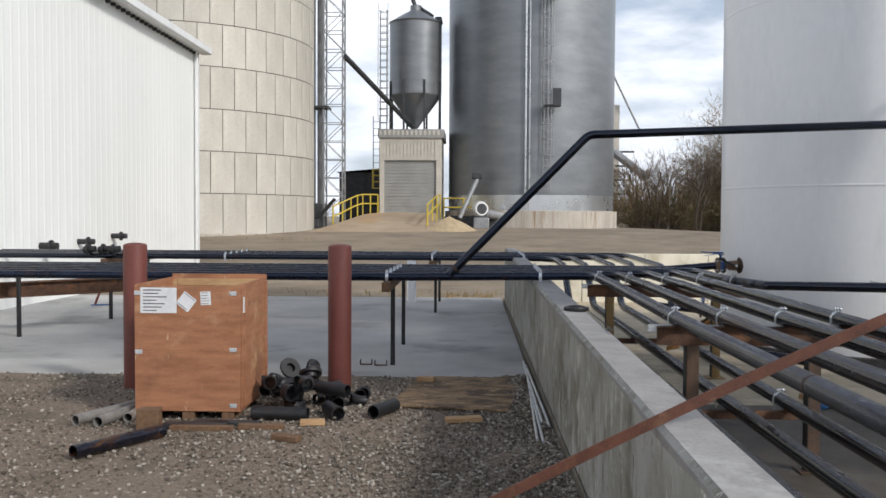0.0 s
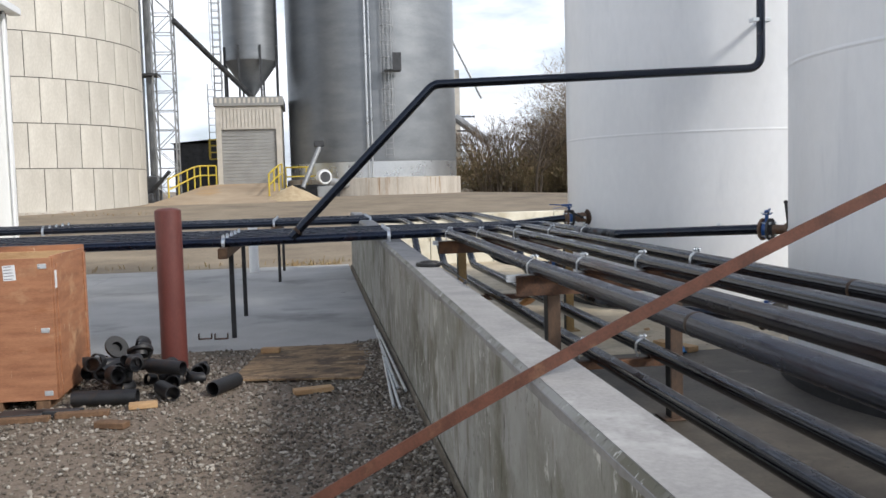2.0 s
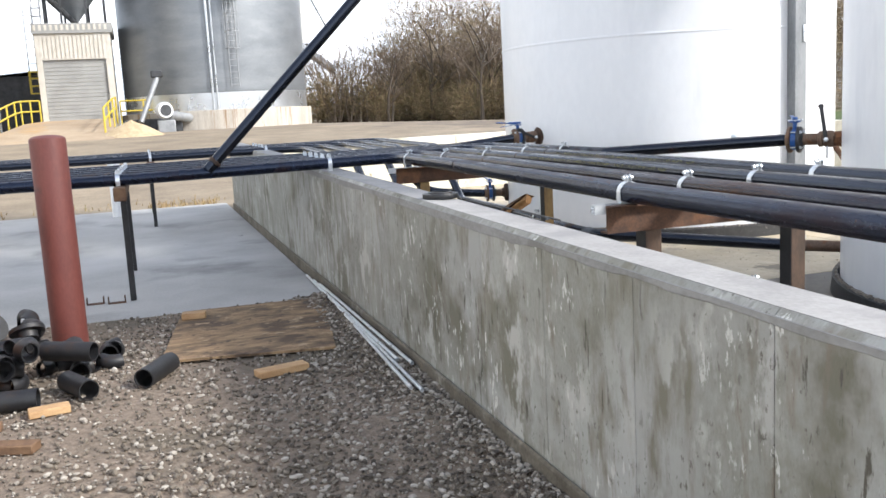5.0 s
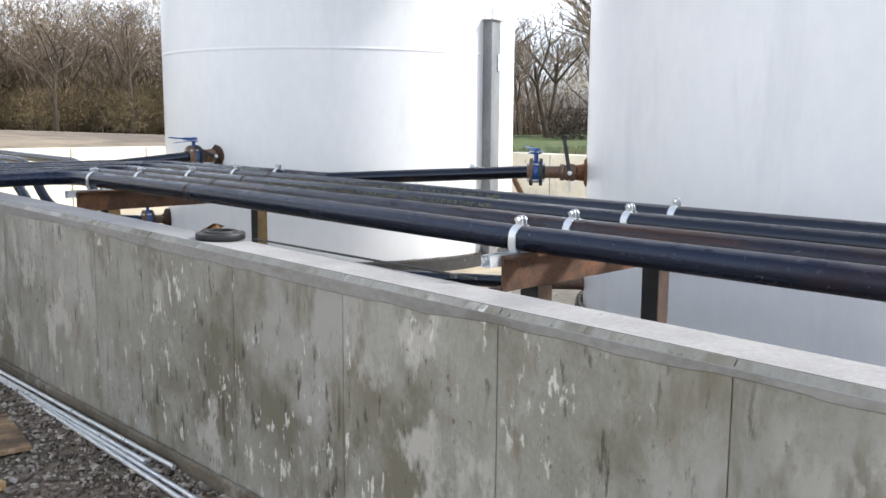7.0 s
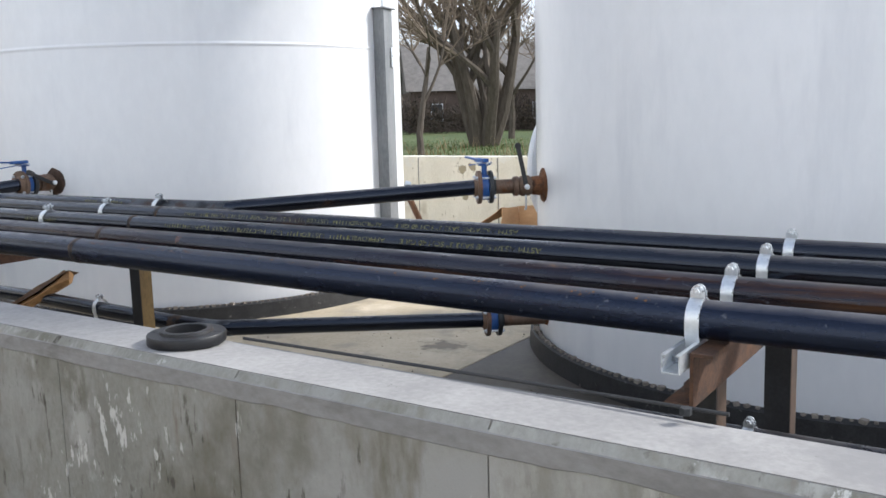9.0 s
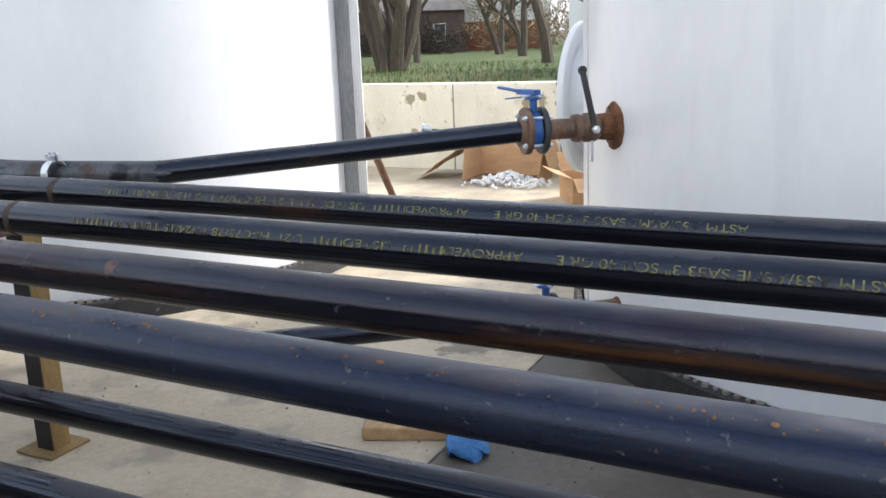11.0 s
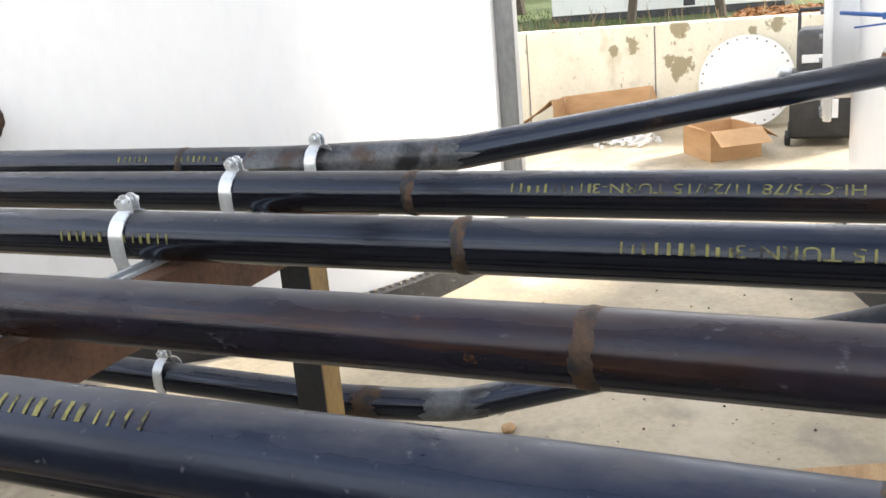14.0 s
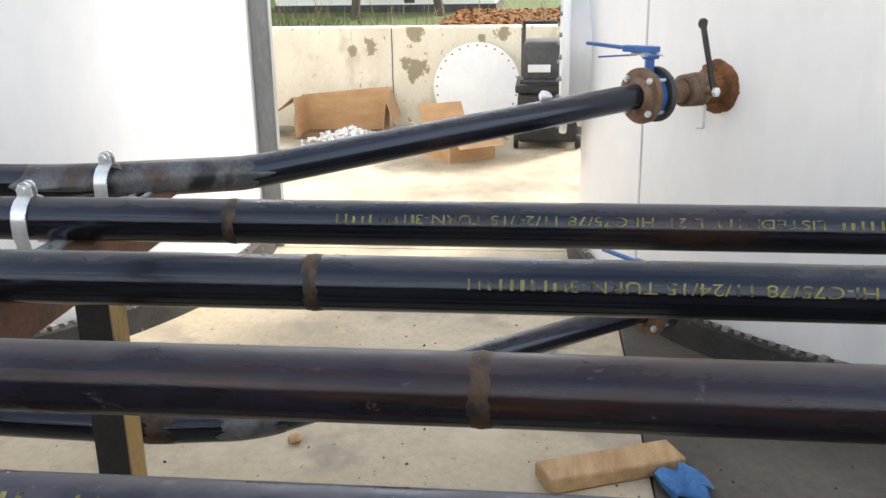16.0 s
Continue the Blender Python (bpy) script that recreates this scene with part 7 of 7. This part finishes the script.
# ---------------------------------------------------------------- trees and brush
def bare_tree(x, y, z, h, seed, spread=0.5, stems=1, lean=0.0, r0=None, depth=5, label="bare leafless tree with fine grey twigs"):
    """Trunk, limbs and a crown of bare twigs."""
    rng = random.Random(seed)
    root = thing("tree", (x, y, z), label, "tree", "bare trees")
    bm_t, bm_c = B(), B()
    base_r = r0 or h * 0.018

    def grow(bm, p, d, length, r, level):
        pts, q, dd = [p.copy()], p.copy(), d.copy()
        segs = 4 if level < 2 else 2
        for i in range(segs):
            dd = (dd + Vector((rng.uniform(-1, 1), rng.uniform(-1, 1), rng.uniform(-.4, .7))) * 0.16).normalized()
            q = q + dd * length / segs
            pts.append(q.copy())
        sides = 8 if level == 0 else (6 if level == 1 else (4 if level == 2 else 3))
        prev = None
        for i, c in enumerate(pts):
            rr = r * (1 - 0.55 * i / segs)
            t = dd if i == len(pts) - 1 else (pts[i + 1] - c).normalized()
            u = t.orthogonal().normalized()
            w = t.cross(u)
            ring = [bm.verts.new(c + (u * math.cos(2 * math.pi * s / sides) + w * math.sin(2 * math.pi * s / sides)) * rr) for s in range(sides)]
            if prev:
                for s in range(sides):
                    bm.faces.new((prev[s], prev[(s + 1) % sides], ring[(s + 1) % sides], ring[s]))
            prev = ring
        if level < depth:
            n_b = (rng.randint(3, 4) if level < 2 else 3)
            for b in range(n_b):
                f = rng.uniform(0.45, 1.0)
                c = pts[min(int(f * segs), segs)]
                side = Vector((rng.uniform(-1, 1), rng.uniform(-1, 1), rng.uniform(-0.1, 0.6))).normalized()
                nd = (dd * (1 - spread) + side * spread * 1.3).normalized()
                grow(bm_t if level < 1 else bm_c, c, nd, length * rng.uniform(0.55, 0.78), max(r * 0.5, 0.006 + 0.0004 * h), level + 1)

    for s in range(stems):
        a = 2 * math.pi * s / stems + rng.uniform(0, 1)
        off = Vector((math.cos(a), math.sin(a), 0)) * (0.28 * (stems > 1))
        d = Vector((math.cos(a) * (0.22 if stems > 1 else 0.03) + lean, math.sin(a) * (0.22 if stems > 1 else 0.03), 1)).normalized()
        grow(bm_t, Vector((x, y, z - 0.1)) + off, d, h * rng.uniform(0.38, 0.46), base_r, 0)
    part("trunk", bm_t, M_bark, root)
    part("crown", bm_c, M_twig, root, smooth=False)
    return root


# multi-stemmed tree and its neighbours behind the containment
bare_tree(33.7, 25.7, 0.0, 15, 3, 0.45, 5, r0=0.34, depth=4, label="large bare tree with several thick grey stems")
bare_tree(23.5, 22.05, 0.0, 9, 5, 0.5, 1, r0=0.13)
bare_tree(40, 21, 0.0, 13, 8, 0.5, 1, r0=0.3, depth=4)
bare_tree(52, 27, 0.0, 14, 9, 0.5, 2, r0=0.26, depth=4)
bare_tree(26, 13.2, 0.0, 10, 12, 0.5, 1, r0=0.14)
bare_tree(27.5, 10.9, 0.0, 10, 14, 0.5, 1, r0=0.15)
bare_tree(46, 47, 0.0, 14, 15, 0.5, 1, r0=0.25)
bare_tree(58, 52, 0.0, 15, 16, 0.5, 2, r0=0.25)
bare_tree(38, 40, 0.0, 12, 18, 0.5, 1, r0=0.18)
# edge of the wood beyond the yard
for i, (tx, ty, th) in enumerate(((12.6, 74, 8.5), (14.6, 72, 9), (17, 69, 10.5), (19.5, 67, 13), (22.5, 64, 13), (26, 62, 14), (29, 58, 13), (33, 56, 14), (37, 54, 14), (42, 58, 15), (24, 74, 15), (31, 70, 16), (15.8, 66, 9), (21, 61, 11), (24.5, 58, 12), (28, 55, 12), (18.5, 74, 14), (36, 62, 15), (27.5, 67, 15), (34, 51, 12), (47, 52, 14), (53, 58, 15), (62, 62, 16), (68, 55, 15), (57, 66, 16), (74, 60, 16))):
    bare_tree(tx, ty, ground_height(tx, ty), th, 40 + i, 0.52, 1 if i % 3 else 2, depth=5, r0=th * 0.013)


def island_tones(name, tones):
    """Rough plant matter, each stem in its own tone."""
    m = bpy.data.materials.new(name)
    m.use_nodes = True
    n, k = m.node_tree.nodes, m.node_tree.links
    g = n.new("ShaderNodeNewGeometry")
    r = n.new("ShaderNodeValToRGB")
    for i, c in enumerate(tones):
        if i < 2:
            el = r.color_ramp.elements[i]
            el.position = (0.0, 1.0)[i]
        else:
            el = r.color_ramp.elements.new((i - 1) / (len(tones) - 1))
        el.color = (*c, 1)
    k.new(g.outputs["Random Per Island"], r.inputs["Fac"])
    k.new(r.outputs["Color"], n["Principled BSDF"].inputs["Base Color"])
    n["Principled BSDF"].inputs["Roughness"].default_value = 0.95
    return m


M_thicket = island_tones("mixed_brown_thicket", ((0.095, 0.068, 0.044), (0.44, 0.34, 0.20), (0.20, 0.14, 0.084), (0.16, 0.155, 0.066), (0.33, 0.23, 0.125)))
M_canopy = island_tones("bare_brown_canopy", ((0.14, 0.108, 0.076), (0.46, 0.37, 0.26), (0.27, 0.207, 0.143), (0.20, 0.172, 0.095), (0.39, 0.30, 0.19)))
M_hedge = island_tones("dark_bare_hedge", ((0.022, 0.017, 0.013), (0.12, 0.09, 0.06), (0.045, 0.034, 0.026)))


def thicket(name, spots, clumps, twigs, height, seed, mat, label, category, fine=1.0):
    """Rounded bushes of fine twigs and dead leaves that point every way."""
    rng = np.random.default_rng(seed)
    blades = []
    for i in range(clumps):
        cx, cy, sx, sy, *more = spots[i % len(spots)]
        x0, y0 = cx + sx * rng.uniform(-1, 1), cy + sy * rng.uniform(-1, 1)
        z0 = ground_height(x0, y0)
        h = height * rng.uniform(0.35, 1.0) * (more[0] if more else 1.0)
        d = rng.normal(0, 1, (twigs, 3))
        d /= np.linalg.norm(d, axis=1)[:, None] + 1e-6
        root_at = np.array((x0, y0, z0 + h * 0.5)) + d * (rng.random((twigs, 1)) ** 0.45) * h * np.array((0.4, 0.4, 0.55) if height > 10 else (0.55, 0.55, 0.55))
        root_at[:, 2] = np.where(root_at[:, 2] < z0, z0 + 0.1 * rng.random(twigs), root_at[:, 2])
        way = d * 0.6 + rng.normal(0, 0.6, (twigs, 3)) + np.array((0, 0, 0.5))
        way /= np.linalg.norm(way, axis=1)[:, None] + 1e-6
        wide = np.cross(way, rng.normal(0, 1, (twigs, 3)))
        wide *= rng.uniform(0.008, 0.035, (twigs, 1)) * (0.6 + 0.2 * h) * fine / (np.linalg.norm(wide, axis=1)[:, None] + 1e-6)
        tip = root_at + way * h * rng.uniform(0.10, 0.32, (twigs, 1)) * fine
        blades.append(np.stack([root_at - wide, root_at + wide, tip], 1))
    v = np.concatenate(blades).reshape(-1, 3)
    return mesh_object(name, v.tolist(), np.arange(len(v)).reshape(-1, 3).tolist(), mat, label, category)


def brush(name, spots, count, height, seed, mat, label, category):
    """A thicket of thin dry stems."""
    rng = np.random.default_rng(seed)
    v, f = [], []
    for i in range(count):
        cx, cy, sx, sy = spots[i % len(spots)]
        x, y = cx + sx * rng.uniform(-1, 1), cy + sy * rng.uniform(-1, 1)
        z = ground_height(x, y) - 0.05
        h = height * rng.uniform(0.35, 1.0)
        lx, ly = rng.normal(0, 0.3) * h, rng.normal(0, 0.3) * h
        w = 0.012 + 0.006 * h
        a = rng.uniform(0, 3.14)
        wx, wy = w * math.cos(a), w * math.sin(a)
        b = len(v)
        v += [(x - wx, y - wy, z), (x + wx, y + wy, z), (x + lx * .45 + wx * .7, y + ly * .45 + wy * .7, z + h * .55), (x + lx * .45 - wx * .7, y + ly * .45 - wy * .7, z + h * .55), (x + lx, y + ly, z + h)]
        f += [(b, b + 1, b + 2, b + 3), (b + 3, b + 2, b + 4)]
        for s in range(3):
            t = rng.uniform(0.35, 0.9)
            px, py, pz = x + lx * t * .9, y + ly * t * .9, z + h * t
            qx, qy, qz = px + rng.normal(0, 0.22) * h, py + rng.normal(0, 0.22) * h, pz + h * rng.uniform(0.05, 0.35)
            b = len(v)
            v += [(px - wx * .5, py - wy * .5, pz), (px + wx * .5, py + wy * .5, pz), (qx, qy, qz)]
            f.append((b, b + 1, b + 2))
    return mesh_object(name, v, f, mat, label, category)


EDGE = [(13.5, 71, 3, 1.5), (18, 68, 3.5, 2), (23, 64, 3.5, 2.5), (28, 60, 4, 2.5), (33, 57, 4, 2.5), (39, 55, 4, 2.5)]
thicket("brush", EDGE, 330, 330, 3.6, 2, M_thicket, "dense mottled brown brush at the wood's edge", "brush", 0.7)
thicket("tall_thicket", [(20, 71, 4, 3), (28, 66, 6, 4), (36, 61, 6, 4)], 80, 620, 7.0, 4, M_thicket, "taller leafless thicket behind the brush", "thicket", 0.5)
thicket("wood_edge", [(20.2, 72, 1.3, 3, 0.74), (24.5, 69, 2.5, 3, 0.85), (31, 65, 5, 4), (39, 61, 5, 4), (48, 58, 5, 4)], 80, 1500, 15.0, 27, M_canopy, "tall bare brown trees massed at the wood's edge", "wood", 0.30)
brush("undergrowth", [(19, 72, 7, 4), (28, 66, 7, 4), (38, 60, 8, 5), (34, 57, 6, 3), (70, 66, 9, 5)], 4000, 6.5, 3, M_twig, "grey-brown leafless undergrowth", "undergrowth")
thicket("distant_wood", [(62, 80, 8, 5), (80, 84, 8, 5), (98, 80, 8, 8), (104, 60, 5, 9), (100, 40, 5, 9)], 90, 700, 18.0, 19, M_canopy, "distant brown winter wood", "wood", 0.4)
thicket("far_hedge", [(64, 8, 3, 9), (68, 28, 4, 8), (74, 18, 4, 14), (72, 70, 8, 5), (88, 62, 6, 8)], 150, 170, 5.0, 15, M_thicket, "distant brown hedge and scrub past the lawn", "hedge")
brush("dry_weeds", [(12.5, 12, 2.5, 2.5), (13, 16, 3, 3), (18, 18, 3, 3), (24, 12, 3, 5), (27, 24, 5, 4), (10, 9.5, 1.2, 2)], 900, 0.7, 6, M_brush, "sparse dry weed stalks in the grass", "weeds")
brush("slab_edge_weeds", [(-4, 19.4, 4, .5), (-0.8, 18.9, .6, .25), (-12, 38, 5, .8)], 420, 0.16, 7, M_brush, "low dry weeds along the slab edge", "weeds")

# lawn beyond the containment
bm = B()
gx = [8.7, 11, 15, 20, 26, 34, 45, 60, 90, 160]
gy = [-60, -20, 0, 6, 10, 14, 18, 24, 30, 36, 42, 48, 56, 64, 74, 86]
grid = [[bm.verts.new((x, y, ground_height(x, y) + 0.02 + 0.05 * noise.noise((x * .3, y * .3, 0)))) for x in gx] for y in gy]
for j in range(len(gy) - 1):
    for i in range(len(gx) - 1):
        if gy[j + 1] > gx[i] * 0.95 + 20:
            continue
        bm.faces.new((grid[j][i], grid[j][i + 1], grid[j + 1][i + 1], grid[j + 1][i]))
single("lawn", bm, M_grass, "patchy green and straw-coloured lawn", "lawn", kind="structure")
brush("grass_tufts", [(14, 13, 5, 5), (20, 17, 5, 5), (27, 20, 6, 7), (36, 24, 6, 8)], 9000, 0.28, 9, M_grass, "tufts of green grass on the lawn", "grass")

# fallen leaves
rngl = np.random.default_rng(21)
lv_, lf_ = [], []
for i in range(5000):
    x, y = 22 + 7 * rngl.random(), 6.2 + 4.2 * rngl.random()
    s, a = 0.06 + 0.05 * rngl.random(), rngl.random() * 6.28
    z = 0.05 + 0.08 * rngl.random()
    b = len(lv_)
    for k in range(4):
        lv_.append((x + s * math.cos(a + k * 1.57), y + s * math.sin(a + k * 1.57), z + rngl.normal(0, 0.03)))
    lf_.append((b, b + 1, b + 2, b + 3))
mesh_object("fallen_leaves", lv_, lf_, M_dead_leaf, "drift of orange-brown fallen leaves on the lawn", "leaves")


def white_shed():
    root = thing("white_shed", (31, 13, 0), "long white metal shed with a dark base line", "shed")
    for i in range(18):
        bm = B()
        box(bm, (30.0, 9.4 + 0.4 * i, 0.25), (30.03, 9.76 + 0.4 * i, 3.0))
        part("siding_panel", bm, M_metal_wall, root)
    bm = B()
    box(bm, (30.03, 9.4, 0.25), (36, 16.6, 3.0))
    part("wall", bm, M_metal_wall, root)
    bm = B()
    box(bm, (30.02, 9.38, -0.1), (36.02, 16.62, 0.25))
    part("plinth", bm, M_dark, root)
    bm = B()
    vs = [bm.verts.new(v) for v in ((29.7, 9.2, 2.95), (29.7, 16.8, 2.95), (33, 16.8, 4.2), (33, 9.2, 4.2), (36.3, 16.8, 2.95), (36.3, 9.2, 2.95))]
    bm.faces.new((vs[0], vs[1], vs[2], vs[3]))
    bm.faces.new((vs[3], vs[2], vs[4], vs[5]))
    part("roof", bm, M_roof, root)
    bm = B()
    box(bm, (29.98, 12.0, 0.3), (30.0, 12.35, 1.0), 0.01)
    part("vent", bm, M_dark, root)
    return root


white_shed()


def house(x, y, w, d, h, ridge, turn, wall_mat, label):
    m = Matrix.Translation((x, y, 0)) @ pose(0, 0, 0, 0, 0, turn)
    root = thing("house", (x, y, 0), label, "house", "far houses")
    bm = B()
    box(bm, (-w / 2, -d / 2, -0.2), (w / 2, d / 2, h), 0, m)
    part("wall", bm, wall_mat, root)
    bm = B()
    o = 0.4
    vs = [bm.verts.new(m @ Vector(v)) for v in ((-w / 2 - o, -d / 2 - o, h), (w / 2 + o, -d / 2 - o, h), (w / 2 + o, 0, ridge), (-w / 2 - o, 0, ridge), (-w / 2 - o, d / 2 + o, h), (w / 2 + o, d / 2 + o, h),
                                               (-w / 2, -d / 2, h), (-w / 2, d / 2, h), (w / 2, -d / 2, h), (w / 2, d / 2, h))]
    for f in ((0, 1, 2, 3), (3, 2, 5, 4), (6, 3, 7), (8, 9, 2)):
        bm.faces.new([vs[i] for i in f])
    part("roof", bm, M_roof, root)
    for i in range(3):
        bm = B()
        c = -w / 2 + w * (i + 0.5) / 3
        box(bm, (c - 0.45, -d / 2 - 0.04, 1.0), (c + 0.45, -d / 2 + 0.02, 2.3), 0, m)
        win = part("window", bm, M_glass, root)
        bm = B()
        for lo, hi in (((c - 0.52, -d / 2 - 0.06, 0.92), (c + 0.52, -d / 2 - 0.03, 1.0)), ((c - 0.52, -d / 2 - 0.06, 2.3), (c + 0.52, -d / 2 - 0.03, 2.38)), ((c - 0.52, -d / 2 - 0.06, 1.0), (c - 0.45, -d / 2 - 0.03, 2.3)), ((c + 0.45, -d / 2 - 0.06, 1.0), (c + 0.52, -d / 2 - 0.03, 2.3))):
            box(bm, lo, hi, 0, m)
        part("frame", bm, M_white, win)
    return root


house(69, 47, 13, 9, 3.4, 7.6, 38 + 90 - 180 + 2, M_brick, "brown house with a broad grey gable roof among trees")
house(80, 66, 6, 5, 2.8, 4.4, -48, M_white, "small white house seen far between the trees")
thicket("house_shrubs", [(61, 41.5, 2, 1.5), (64.5, 39, 2, 1.5), (58, 44.5, 2, 1.5), (55, 47, 2, 1.5)], 46, 240, 3.4, 12, M_hedge, "dark bare shrubs before the brown house", "shrubs")
for i, (tx, ty, th) in enumerate(((58, 31, 13), (63, 24, 14), (50, 19, 12), (56, 14, 12), (70, 36, 15), (44, 30, 12), (76, 52, 15), (66, 62, 15), (82, 74, 16), (60, 5, 12))):
    bare_tree(tx, ty, 0.0, th, 90 + i, 0.5, 1 if i % 2 else 2, depth=5, r0=th * 0.017)


def brick_hall():
    """A far white hall on a red brick base."""
    m = Matrix.Translation((76, 39.5, 0)) @ pose(0, 0, 0, 0, 0, -66)
    root = thing("white_hall", (76, 39.5, 0), "far white metal hall on a red brick base", "building")
    bm = B()
    box(bm, (-5, -3, -0.2), (5, 3, 2.4), 0, m)
    part("brick_base", bm, M_red_brick, root)
    bm = B()
    box(bm, (-5.1, -3.1, 2.4), (5.1, 3.1, 5.2), 0, m)
    part("wall", bm, M_metal_wall, root)
    bm = B()
    vs = [bm.verts.new(m @ Vector(v)) for v in ((-5.4, -3.5, 5.2), (5.4, -3.5, 5.2), (5.4, 0, 6.4), (-5.4, 0, 6.4), (5.4, 3.5, 5.2), (-5.4, 3.5, 5.2))]
    for f in ((0, 1, 2, 3), (3, 2, 4, 5), (0, 3, 5), (1, 4, 2)):
        bm.faces.new([vs[i] for i in f])
    part("roof", bm, M_roof, root)


M_red_brick = material("red_brick", (0.20, 0.075, 0.045), (0.30, 0.12, 0.07), 0.9, 0, 3, 0.1, 30)
brick_hall()
